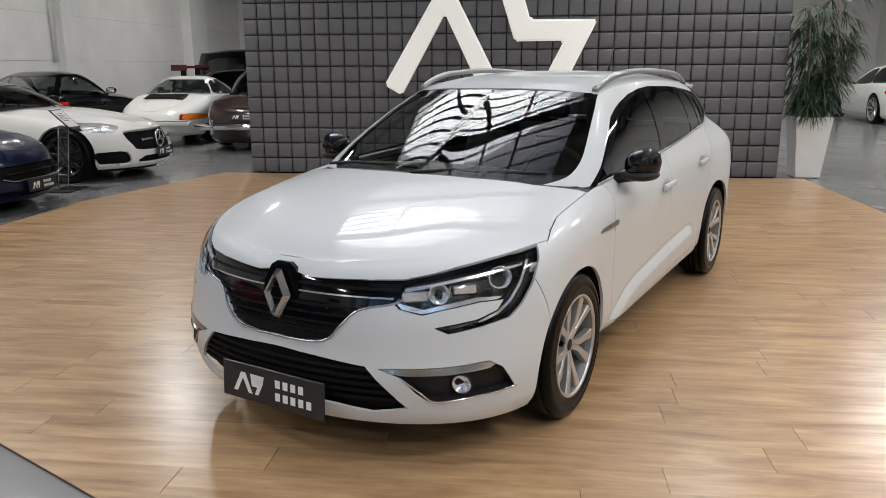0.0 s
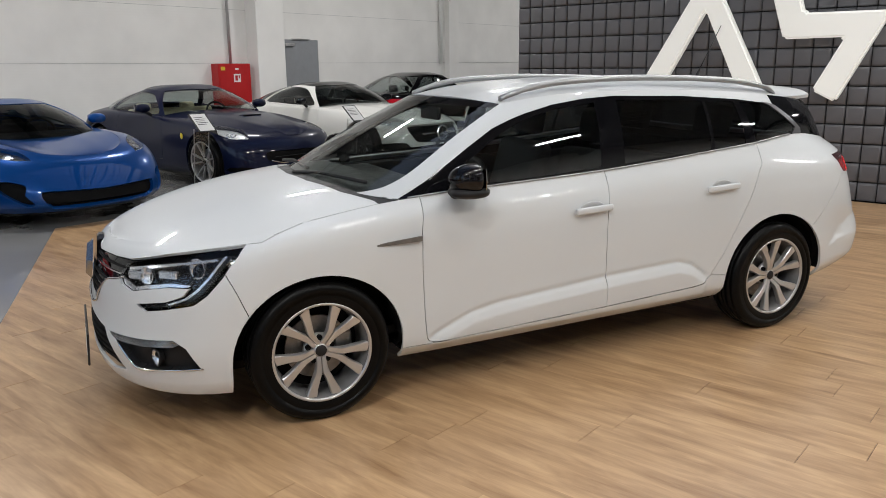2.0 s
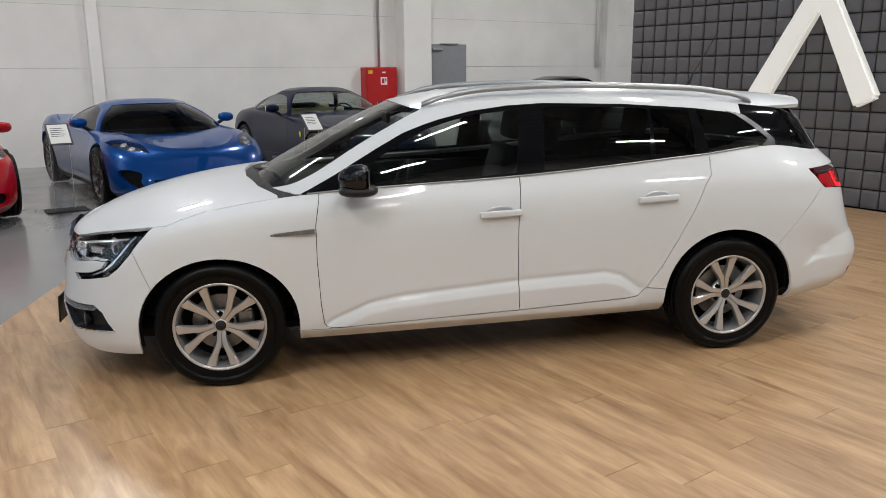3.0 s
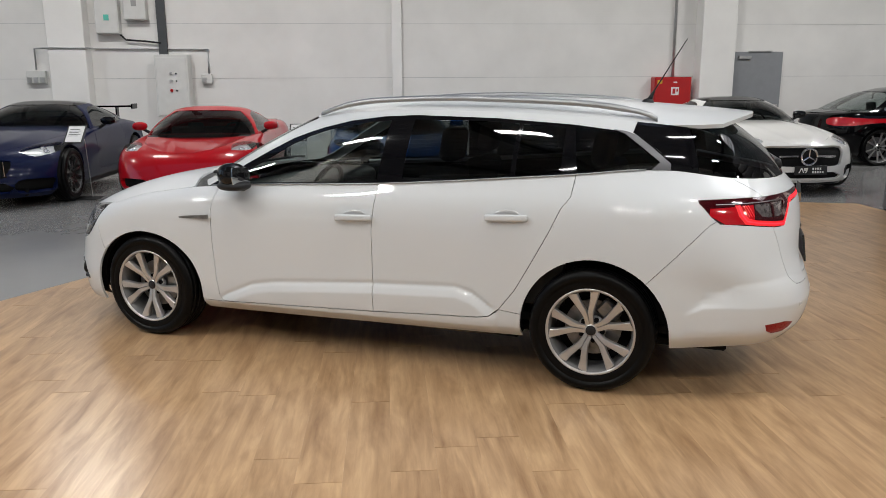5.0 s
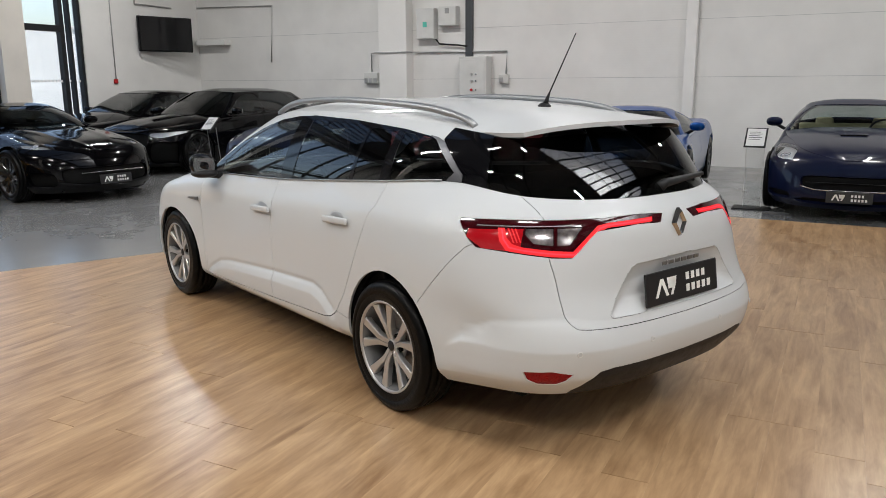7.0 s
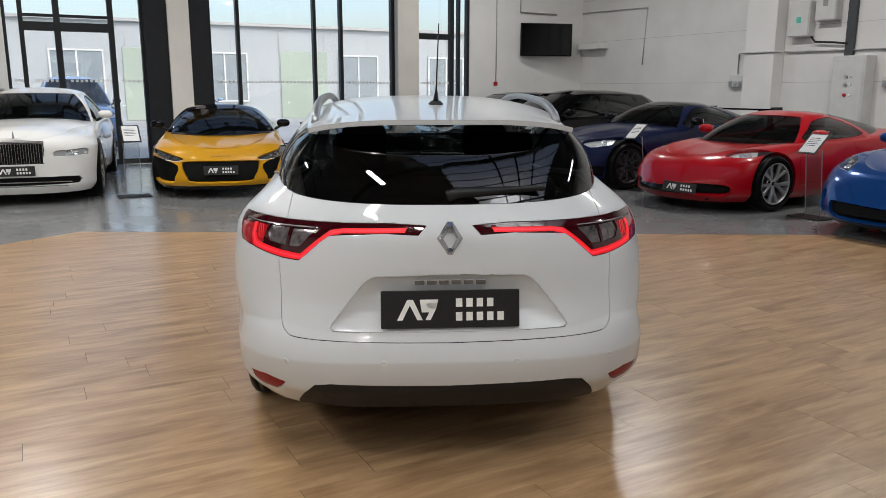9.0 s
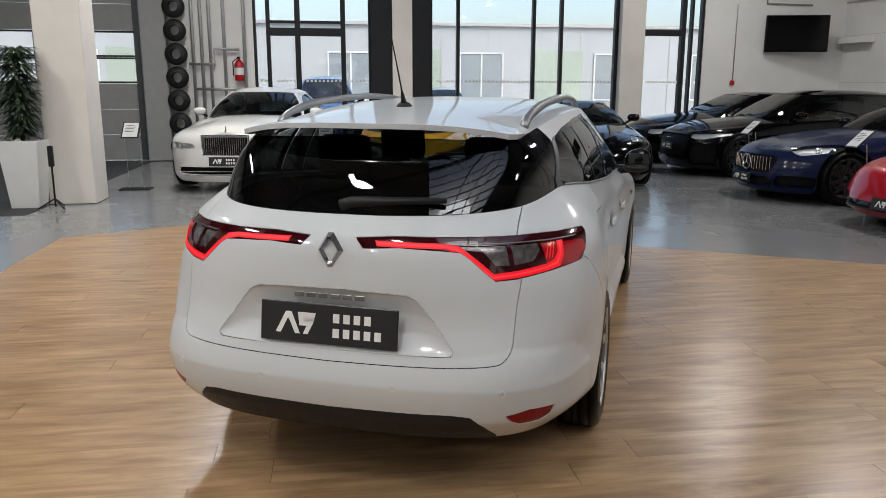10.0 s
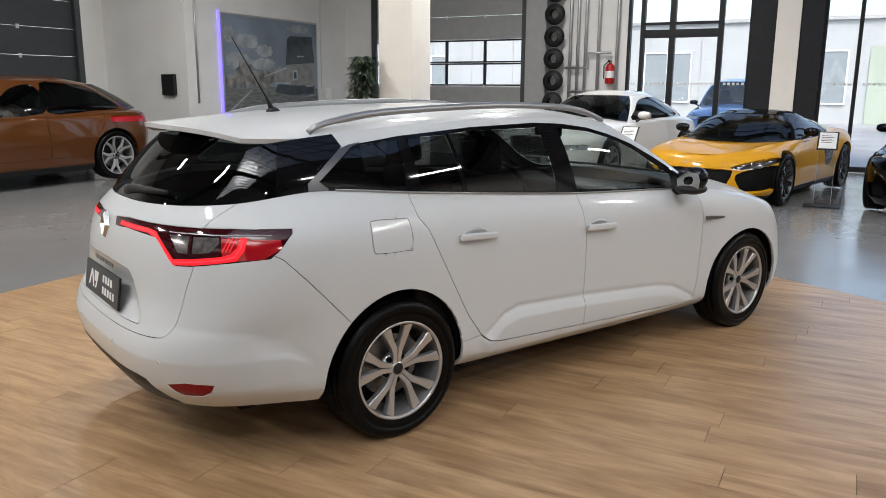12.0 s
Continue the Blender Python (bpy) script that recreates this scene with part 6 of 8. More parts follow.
ib = part("intercom", boxes((RW + 0.28, -6.74, 1.35, RW + 0.62, -6.66, 1.75), bevel=0.01), M_BLACK)
ib.matrix_world = ROOM
tagged(ib, "black control box beside the dark gate", "control box")
conduit([(RW - 0.02, -7.0, 1.2), (RW - 0.02, -7.0, 4.0)], "grey conduit on the side wall", M_GALV, 0.02)
conduit([(RW - 0.02, -11.0, 1.5), (RW - 0.02, -11.0, 4.0)], "white cable on the side wall", M_WHITE, 0.012)

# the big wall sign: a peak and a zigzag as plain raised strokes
# slight emission added to the white acrylic so the strokes come out bright
M_SIGNGLOW = emitter("emissive_sign_acrylic", (0.86, 0.86, 0.82), 0.14)


def stroke_sign(name, pts, width, m, label, depth=0.10):
    """A rounded raised stroke along a line."""
    bm = bmesh.new()
    n = 12
    left, right = [], []
    P = [Vector((*p, 0)) for p in pts]
    for i, p in enumerate(P):
        t0 = (P[i] - P[i - 1]).normalized() if i else (P[1] - P[0]).normalized()
        t1 = (P[i + 1] - P[i]).normalized() if i < len(P) - 1 else t0
        n0, n1 = Vector((-t0.y, t0.x, 0)), Vector((-t1.y, t1.x, 0))
        nn = (n0 + n1).normalized()
        k = min(1 / max(nn.dot(n0), 0.35), 1.8)
        left.append(p + nn * width / 2 * k), right.append(p - nn * width / 2 * k)
    f = bm.faces.new([bm.verts.new(v) for v in left + right[::-1]])
    side = [e for e in bm.edges]
    corner = [v for v in bm.verts]
    bmesh.ops.bevel(bm, geom=corner, offset=0.03, segments=3, affect="VERTICES")
    r = bmesh.ops.extrude_face_region(bm, geom=list(bm.faces))
    up = [v for v in r["geom"] if isinstance(v, bmesh.types.BMVert)]
    bmesh.ops.translate(bm, verts=up, vec=(0, 0, depth))
    bmesh.ops.recalc_face_normals(bm, faces=bm.faces)
    top = [e for e in bm.edges if all(v in up for v in e.verts)]
    bmesh.ops.bevel(bm, geom=top, offset=0.02, segments=3, affect="EDGES")
    ob = part(name, bm, M_SIGNGLOW)
    ob.matrix_world = ROOM @ m
    return tagged(ob, label, "sign", "wall sign")


sm = Matrix.Translation((0, 5.87, 0)) @ Matrix.Rotation(radians(90), 4, "X")
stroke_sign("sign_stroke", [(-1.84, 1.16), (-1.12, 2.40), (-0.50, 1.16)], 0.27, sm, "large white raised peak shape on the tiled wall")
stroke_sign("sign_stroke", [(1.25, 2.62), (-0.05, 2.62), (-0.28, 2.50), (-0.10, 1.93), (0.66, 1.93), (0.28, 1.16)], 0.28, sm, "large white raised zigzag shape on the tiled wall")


# ---- price stands ----
def price_stand(u, v, turn, group="price stands"):
    s = empty("price_stand", ROOM @ pose(u, v, 0, 0, 0, turn), "clear acrylic price stand with a white sheet", "sign stand", group)
    part("base_plate", boxes((-0.22, -0.16, -0.012, 0.22, 0.14, 0.004), bevel=0.004), M_BLACK, s, "black base plate")
    part("upright", boxes((-0.105, -0.006, 0.0, 0.105, 0.006, 0.80), bevel=0.002), M_ACRYL, s, "clear acrylic upright", m=Matrix.Translation((0, 0.05, 0.005)) @ Matrix.Rotation(radians(7), 4, "X"))
    # grey strips stand in for the light that the acrylic edges catch
    for ex_ in (-0.105, 0.105):
        part("upright_edge", boxes((ex_ - 0.002, -0.007, 0.0, ex_ + 0.002, 0.007, 0.80)), M_GALV, s, m=Matrix.Translation((0, 0.05, 0.005)) @ Matrix.Rotation(radians(7), 4, "X"))
    hd = part("head_frame", boxes((-0.125, -0.005, -0.165, 0.125, 0.005, 0.165), bevel=0.003), M_BLACK, s, "black sheet holder", m=Matrix.Translation((0, -0.075, 0.87)) @ Matrix.Rotation(radians(-48), 4, "X"))
    part("price_sheet", boxes((-0.104, -0.008, -0.144, 0.104, -0.006, 0.144)), M_PAPER, hd, "white printed sheet")
    for i in range(5):
        part("print_line", boxes((-0.08, -0.0095, 0.08 - i * 0.03, 0.045 + 0.025 * (i % 2), -0.0085, 0.088 - i * 0.03)), M_BLACK, hd)
    return s


ps = price_stand(-5.72, 4.2, 90)
for u, v, t in ((-5.9, 1.79, 90), (-5.9, -1.33, 90), (-5.88, -4.3, 90), (-5.98, -7.1, 90), (0.98, -7.03, 180), (3.82, -7.3, 180), (-1.64, -7.1, 180)):
    copy_thing(ps, ROOM @ pose(u, v, 0, 0, 0, t))


# ---- plants ----
M_LEAF = material("leaf", (0.018, 0.038, 0.015), 0.65, vary=0.45, scale=3)
M_LEAF2 = material("palm_leaf", (0.022, 0.046, 0.019), 0.6, vary=0.4, scale=2)
M_BARK = material("stem", (0.12, 0.08, 0.05), 0.8, vary=0.2)
M_SOIL = material("soil", (0.03, 0.022, 0.016), 0.95)


def planter(m, w0, w1, h):
    p = empty("planter", m, "tall white tapered planter with a leafy plant", "plant pot", "white planters")
    bm = bmesh.new()
    prof = [(w0, 0), (w1, h), (w1 - 0.02, h), (w1 - 0.03, h - 0.05)]
    rings = [[bm.verts.new((sx * w, sy * w, z)) for sx, sy in ((-1, -1), (1, -1), (1, 1), (-1, 1))] for w, z in prof]
    for a, b in zip(rings, rings[1:]):
        for k in range(4):
            bm.faces.new((a[k], a[(k + 1) % 4], b[(k + 1) % 4], b[k]))
    bmesh.ops.bevel(bm, geom=[e for e in bm.edges], offset=0.008, segments=2, affect="EDGES")
    part("pot", bm, M_WHITE, p)
    part("soil", boxes((-w1 + 0.03, -w1 + 0.03, h - 0.08, w1 - 0.03, w1 - 0.03, h - 0.05)), M_SOIL, p)
    return p


def leaf_blades(rng, spots, length, width, droop):
    """Many narrow blades, each bent and tapered."""
    bm = bmesh.new()
    for base, d in spots:
        d = Vector(d).normalized()
        side = d.cross(Vector((0, 0, 1)))
        side = side.normalized() if side.length > 0.05 else Vector((1, 0, 0))
        L, W = length * rng.uniform(0.7, 1.2), width * rng.uniform(0.7, 1.2)
        p = Vector(base)
        prev = None
        for i in range(4):
            t = i / 3
            w = W * (0.35 + 1.3 * t) * (1 - t) + 0.001
            q = p + d * L * t + Vector((0, 0, -droop * L * t * t))
            row = (bm.verts.new(q - side * w), bm.verts.new(q + Vector((0, 0, -w * 0.3))), bm.verts.new(q + side * w))
            if prev:
                bm.faces.new((prev[0], prev[1], row[1], row[0]))
                bm.faces.new((prev[1], prev[2], row[2], row[1]))
            prev = row
    return bm


rng = random.Random(4)
pA = planter(ROOM @ pose(4.73, -5.62, 0), 0.165, 0.24, 0.84)
part("stem", tube([(0, 0, 0.75), (0.02, 0.01, 1.3), (-0.01, 0.02, 1.9)], [0.025, 0.02, 0.01], 8), M_BARK, pA, smooth=True)
spots = []
for i in range(1300):
    z = rng.uniform(0.9, 1.98)
    r = 0.17 * (1 - 0.25 * abs(z - 1.4)) * rng.uniform(0.2, 1.15)
    a = rng.uniform(0, math.tau)
    spots.append(((math.cos(a) * r, math.sin(a) * r, z), (math.cos(a), math.sin(a), rng.uniform(-0.5, 0.6))))
part("foliage", leaf_blades(rng, spots, 0.115, 0.034, 0.5), M_LEAF, pA, "dense broad green leaves", smooth=True)["kind"] = "stuff"
pB = planter(ROOM @ pose(3.74, 6.15, 0), 0.16, 0.235, 0.80)
spots = []
for s in range(5):
    bx, by = rng.uniform(-0.1, 0.1), rng.uniform(-0.1, 0.1)
    tx, ty, tz = bx * 4 + rng.uniform(-0.15, 0.25), by * 3, rng.uniform(1.8, 2.9)
    part("stem", tube([(bx, by, 0.72), ((bx + tx) / 2, (by + ty) / 2, 1.4), (tx, ty, tz)], [0.016, 0.013, 0.008], 6), M_BARK, pB, smooth=True)
    for k in range(60):
        f = rng.uniform(0.12, 1.0)
        c = Vector((bx + (tx - bx) * f, by + (ty - by) * f, 0.72 + (tz - 0.72) * f))
        a = rng.uniform(0, math.tau)
        stalk = Vector((math.cos(a), math.sin(a), 0.2)) * rng.uniform(0.08, 0.28)
        for j in range(9):
            b = a + rng.uniform(-1.3, 1.3)
            spots.append((tuple(c + stalk), (math.cos(b), math.sin(b), rng.uniform(-0.9, 0.5))))
part("foliage", leaf_blades(rng, spots, 0.23, 0.014, 0.45), M_LEAF2, pB, "narrow drooping palm leaves", smooth=True)["kind"] = "stuff"
ls = empty("microphone_stand", ROOM @ pose(4.36, -5.42, 0), "black floor stand beside the planter", "stand")
part("pole", tube([(0, 0, 0.02), (0, 0, 0.75)], 0.012, 8), M_BLACK, ls, smooth=True)
part("head", boxes((-0.03, -0.03, 0.52, 0.03, 0.03, 0.78), bevel=0.01), M_BLACK, ls)
for a in (0.3, 2.4, 4.5):
    part("leg", tube([(0, 0, 0.12), (0.2 * math.cos(a), 0.2 * math.sin(a), 0.0)], 0.01, 6), M_BLACK, ls, smooth=True)

# ---- outside ----
M_ASPH = material("asphalt", (0.40, 0.405, 0.405), 0.85, vary=0.15, scale=0.6, bump=0.3)
gr = part("ground", boxes((-400, -500, -0.6, 400, FV - 0.24, -0.06)), M_ASPH, label="pale asphalt yard outside the glazed front")
gr.matrix_world = ROOM
tagged(gr, category="ground", kind="structure")
M_FAC = material("pale_cladding", (0.46, 0.485, 0.49), 0.6, vary=0.05, scale=0.5)
M_GREENISH = material("green_panel", (0.40, 0.46, 0.38), 0.5, vary=0.08, scale=0.4)
M_DKGLASS = material("far_window_glass", (0.30, 0.34, 0.36), 0.15, vary=0.1)
bd = empty("warehouse", ROOM, "long pale clad warehouse across the yard", "building")
part("wall", boxes((-60, -44.0, -0.06, 60, -36.0, 4.6)), M_FAC, bd)
part("roof_edge", boxes((-60.2, -44.2, 4.6, 60.2, -35.8, 4.75)), M_GALV, bd)
for i, u0 in enumerate((-21, -15.5, -8.2, -1.4, 5.5, 12.0, 19.0)):
    w = part("window", boxes((u0, -36.02, 0.9, u0 + 2.2, -35.93, 3.2), bevel=0.01), M_DKGLASS, bd)
    part("window_frame", boxes((u0 - 0.08, -35.97, 0.82, u0, -35.88, 3.28), (u0 + 2.2, -35.97, 0.82, u0 + 2.28, -35.88, 3.28), (u0, -35.97, 3.2, u0 + 2.2, -35.88, 3.28), (u0, -35.97, 0.82, u0 + 2.2, -35.88, 0.9), (u0 + 1.06, -35.97, 0.9, u0 + 1.14, -35.88, 3.2)), M_WHITE, w)
for u0 in (-12.6, -4.9, 9.0):
    part("gate_panel", boxes((u0, -36.03, -0.05, u0 + 2.6, -35.92, 3.4), bevel=0.01), M_GREENISH, bd, "pale green gate")
for i in range(24):
    part("cladding_rib", boxes((-30 + i * 2.5, -36.0, 0, -29.96 + i * 2.5, -35.97, 4.6)), M_GALV, bd)

# ---- the other cars: nose at y = 0 towards -y, tail at y = L ----
def paint(name, col, coat=1.0, metal=0.0, rough=0.4):
    return material(name, col, rough, metal=metal, vary=0, coat=coat, spec=0.1)


M_LAMPDARK = material("lamp_housing", (0.03, 0.03, 0.032), 0.25, vary=0, coat=0.5)
M_GRILLE = material("grille_mesh", (0.004, 0.004, 0.004), 0.6, vary=0.3, scale=60, spec=0.1)
M_BLACKRIM = material("black_alloy", (0.018, 0.018, 0.019), 0.3, metal=0.3, vary=0.05, coat=0.4)
M_LEATHER = material("cream_leather", (0.50, 0.46, 0.30), 0.5, vary=0.08, scale=20, bump=0.1)
M_TAN = material("black_leather", (0.03, 0.03, 0.031), 0.5, vary=0.08, scale=20)
M_AMBER = material("amber_lens", (0.75, 0.22, 0.02), 0.12, vary=0, coat=0.5)


def bent(points, y, default=0.0):
    return float(spline([p[0] for p in points], [p[1] for p in points], y))


def bucket_seat(parent, x, y, z, mat, top):
    st = part("seat", boxes((-0.24, -0.25, 0.0, 0.24, 0.25, 0.14), bevel=0.05, seg=2), mat, parent, smooth=True, m=Matrix.Translation((x, y, z)))
    h = top - z - 0.18
    part("seat_back", boxes((-0.23, -0.05, 0.0, 0.23, 0.06, h * 0.8), (-0.12, -0.04, h * 0.78, 0.12, 0.05, h), bevel=0.035, seg=2), mat, st, smooth=True, m=Matrix.Translation((0, 0.24, 0.08)) @ Matrix.Rotation(radians(-14), 4, "X"))


def car(name, m, s, label):
    """A car after the numbers in s; returns its Empty."""
    g = {"bottom": 0.13, "R": 0.34, "rim_r": 0.25, "tw": 0.25, "lf": 0.75, "lr": 0.6, "pf": 2.2, "pr": 2.5,
         "wid": [0.86, 0.93, 0.985, 0.96, 0.945, 0.97, 1.0, 0.98, 0.9], "topw": [0.60, 0.64, 0.68, 0.80, 0.865, 0.86, 0.80, 0.76, 0.72],
         "nose": [0.10, 0.02, 0.0, 0.03, 0.08, 0.14, 0.20], "tail": [0.22, 0.10, 0.05, 0.0, 0.02, 0.05, 0.10], "crest": 0.0,
         "rw": 0.56, "glassf": M_GLASSP, "glass": M_GLASSR, "roof_mat": None, "doors": [], "windows": [], "front": [], "rear": [],
         "rim": M_RIM, "spokes": 5, "style": "other", "seat": M_TAN, "seat_y": 0.55, "mirror": None, "sill": None, "bulge": 0.012}
    g.update(s)
    L, W, fa, ra = g["L"], g["W"] / 2, g["fa"], g["ra"]
    e = empty(name, m, label, "car", g.get("group", "parked cars"))
    body = g["paint"]
    K = [0, 0.3, fa, fa + 0.5, (fa + ra) / 2, ra - 0.45, ra, ra + 0.4, L]
    top, wid, topw, b = np.array(g["top"], float), np.array(g["wid"]) * W, np.array(g["topw"]) * W, g["bottom"]
    zrow = lambda f, add=0.0: list(b + (top - b) * f + add)
    ww = [wid * 0.90, wid * 0.965, wid * 0.985, wid, wid * 0.972, topw * 0.42 + wid * 0.972 * 0.58, topw]
    lifts = [0, 0.06, 0, 0, 0, 0, 0]
    frac = [0.0, 0.03, 0.30, 0.58, 0.82, 0.955, 1.0]
    loops = []
    for i in range(7):
        loops.append((g["nose"][i], g["lf"] * (1 + 0.03 * i), g["pf"], L - g["tail"][i], g["lr"] * (1 + 0.02 * i), g["pr"], list(ww[i]), zrow(frac[i], lifts[i] + (g["crest"] if i == 5 else 0))))
    grid = body_ring(loops, K, nf=22, nm=64, nr=20, counts=[2, 4, 5, 4, 4, 3])
    nring = grid_mesh(grid)
    tl = grid[-1]
    front_half = grid[:, :22]
    rear_half = grid[:, -20:]

    def skin_y(x, z, front=True):
        ys, zs = [], []
        for row in (front_half if front else rear_half):
            r = row if front else row[::-1]
            ys.append(float(np.interp(x, r[:, 0], r[:, 1])))
            zs.append(float(np.interp(x, r[:, 0], r[:, 2])))
        return float(np.interp(z, zs, ys))

    # bonnet and rear deck
    def deck(y0, y1, prof, flat=2.4):
        rows = []
        for x1, yy, z1 in tl[(tl[:, 1] >= y0) & (tl[:, 1] <= y1)]:
            t = np.linspace(0, 1, 16)
            zc = bent(prof, yy)
            rows.append(np.stack([x1 * t, np.full(16, yy), zc + (z1 - zc) * t ** flat + g["bulge"] * np.exp(-(((t - 0.55) / 0.13) ** 2)) * (1 - t)], 1))
        return grid_mesh(np.array(rows))
    cyc, czc = g["cowl"]
    front_deck = deck(-1, g["cowl_s"] + 0.05, g["hood"])
    ryc, rzc = g["rear_c"]
    rear_deck = deck(g["belt_end"] - 0.1, L, g["deck"])

    # cabin between belt and roof
    def at_belt(y):
        mid = tl[20:-18]
        return (float(np.interp(y, mid[:, 1], mid[:, 0])), y, float(np.interp(y, mid[:, 1], mid[:, 2])))
    a0, a1 = at_belt(g["cowl_s"]), at_belt(g["belt_end"])
    bf = resampled([(0, cyc, czc), (a0[0] * 0.5, cyc + 0.05 * (g["cowl_s"] - cyc) + 0.02, czc), (a0[0] * 0.85, cyc + 0.5 * (g["cowl_s"] - cyc), (czc + a0[2]) / 2), a0], 18)
    bs = np.array([at_belt(y) for y in np.linspace(g["cowl_s"], g["belt_end"], 44)])
    k = g.get("rear_in", 0.8)
    br = resampled([a1, (a1[0] * k, a1[1] + 0.62 * (ryc - a1[1]), a1[2] + 0.6 * (rzc - a1[2])), (a1[0] * 0.45, ryc - 0.02, rzc), (0, ryc, rzc)], 18)
    rw, ze, zm = g["rw"], g["edge_z"], g["roof_z"]
    fyc, fys, rys, ryr = g["roof_y"]
    fz, rz = g["roof_ends"]
    rf = resampled([(0, fyc, fz), (rw * 0.6, fyc + 0.03, fz - 0.006), (rw * 0.93, fys, fz - 0.02)], 18)
    ym = (fys + rys) / 2
    rs = resampled([(rw * 0.93, fys, fz - 0.02), (rw, fys + 0.35 * (rys - fys), ze), (rw, fys + 0.65 * (rys - fys), ze), (rw * 0.92, rys, rz - 0.02)], 44)
    rr = resampled([(rw * 0.92, rys, rz - 0.02), (rw * 0.6, ryr - 0.02, rz - 0.004), (0, ryr, rz)], 18)
    low, high = np.concatenate([bf, bs[1:], br[1:]]), np.concatenate([rf, rs[1:], rr[1:]])
    rows = []
    for t in np.linspace(0, 1, 13):
        r = low + (high - low) * t
        bow = 4 * t * (1 - t)
        r[:, 2] += g.get("bow", 0.02) * bow
        r[:, 0] += 0.03 * bow * np.clip(r[:, 0] / 0.6, 0, 1)
        r[0, 0] = r[-1, 0] = 0
        rows.append(r)
    cabin = grid_mesh(np.array(rows))
    nc = len(low) - 1
    cabin.faces.ensure_lookup_table()
    fl = list(cabin.faces)
    ws = [fl[i * nc + j] for i in range(12) for j in range(0, 16)]
    bw = [fl[i * nc + j] for i in range(g.get("bw_rows", (0, 12))[0], g.get("bw_rows", (0, 12))[1]) for j in range(nc - 15, nc)] if g.get("rear_glass", True) else []
    screen = take(cabin, ws)
    back = take(cabin, bw) if bw else None
    roof_rows = []
    for xe, ye, zz in rs:
        q = (ye - fys) / (rys - fys)
        t = np.linspace(0, 1, 14)
        yy = (fyc + (fys - fyc) * t ** 2.5) * (1 - q) + (ryr + (rys - ryr) * t ** 2.5) * q
        zc = spline([fyc, fyc + 0.3 * (ryr - fyc), fyc + 0.6 * (ryr - fyc), ryr], [fz, zm, zm - 0.004, rz], yy)
        roof_rows.append(np.stack([xe * t, yy, zc + (zz - zc[-1]) * t ** 3], 1))
    roof = grid_mesh(np.array(roof_rows))

    # openings cut out of the skin
    for cy, rad in ((fa, g["R"] + 0.045), (ra, g["R"] + 0.045)):
        arch = [(cy + rad * math.cos(t), g["R"] + rad * math.sin(t)) for t in np.linspace(-0.25, math.pi + 0.25, 24)]
        arch = arch + [(cy - rad * 0.97, -0.1), (cy + rad * 0.97, -0.1)]
        cut_out(nring, arch, (0, 1, 0), keep=lambda f: f.calc_center_median().x > W * 0.55).free()
        for sx in (1, -1):
            lin = bmesh.new()
            rws = [[lin.verts.new((sx * x, cy + rad * math.cos(t), g["R"] + rad * math.sin(t))) for x in (W - 0.34, W * 0.93)] for t in np.linspace(-0.2, math.pi + 0.2, 20)]
            for p, q in zip(rws, rws[1:]):
                lin.faces.new((p[0], p[1], q[1], q[0]))
            lin.faces.new([r[0] for r in rws])
            part("wheel_liner", lin, M_DARKIN, e)

    def both(nm, bm, mat, lab="", **kw):
        o = mirrored(bm)
        return [panel(nm, bm, mat, e, lab, **kw), panel(nm, o, mat, e, lab, **kw)]

    def lamp(nm, bm, style):
        for sx in (1, -1):
            h = copy_bm(bm) if sx == 1 else mirrored(bm)
            pts = [v.co.copy() for v in h.verts]
            lay = h.verts.layers.float_vector["n"]
            mid = sum(pts, Vector()) / len(pts)
            nrm = sum((Vector(v[lay]) for v in h.verts), Vector()).normalized()
            wide = max((p - mid).length for p in pts)
            if style in ("red", "amber", "dark"):
                ln = panel(nm, h, {"red": M_REDLENS, "amber": M_AMBER, "dark": M_REDDARK}[style], e, "red lens" if style == "red" else "", gap=0.002, lip=0.02)
                continue
            bowl = copy_bm(h)
            ln = panel(nm, h, M_LAMPCLEAR, e, "clear headlamp", gap=0.002, lip=0.01)
            panel("lamp_bowl", bowl, M_LAMPDARK if style == "dark_clear" else M_GREYLAMP, ln, gap=0.0, lip=0.0, offset=-0.045)
            far = sorted(pts, key=lambda p: p.dot(Vector((sx, 0, 0))))
            for w8, r in ((0.32, 0.042), (0.68, 0.038)):
                c = far[int(w8 * (len(far) - 1))] * 0.35 + mid * 0.65 - nrm * 0.03
                pr = lathe([(0.0, r), (0.012, r), (0.012, r * 0.8), (0.0, r * 0.72), (0.008, 0)], 20, "y")
                part("lamp_projector", pr, M_REFLECT, ln, smooth=True, m=Matrix.Translation(c) @ (Vector((0, 1, 0)).rotation_difference(nrm)).to_matrix().to_4x4())
            lo = sorted(pts, key=lambda p: p.z)[: max(3, len(pts) // 5)]
            lo = sorted(lo, key=lambda p: p.x * sx)
            if len(lo) > 3:
                part("running_light", tube([lo[0] - nrm * 0.012, lo[len(lo) // 2] - nrm * 0.012, lo[-1] - nrm * 0.012], 0.006, 6), M_SIGN, ln)

    for (nm, poly, plane, kind) in g["front"] + g["rear"]:
        is_front = (nm, poly, plane, kind) in g["front"]
        right, up = ((1, 0, 0), (0, 0, 1)) if plane == "f" else ((1, 0, 0), (0, 1, 0)) if plane == "t" else ((0, 1, 0), (0, 0, 1))
        if plane == "f" and not is_front:
            ok = lambda f: f.calc_center_median().y > L - 1.1
        elif plane == "f":
            ok = lambda f: f.calc_center_median().y < 1.1
        elif plane == "t":
            ok = lambda f: f.calc_center_median().z > 0.42 and f.normal.z > 0.12
        else:
            ok = lambda f: f.calc_center_median().x > 0.5 * W
        nring.normal_update()
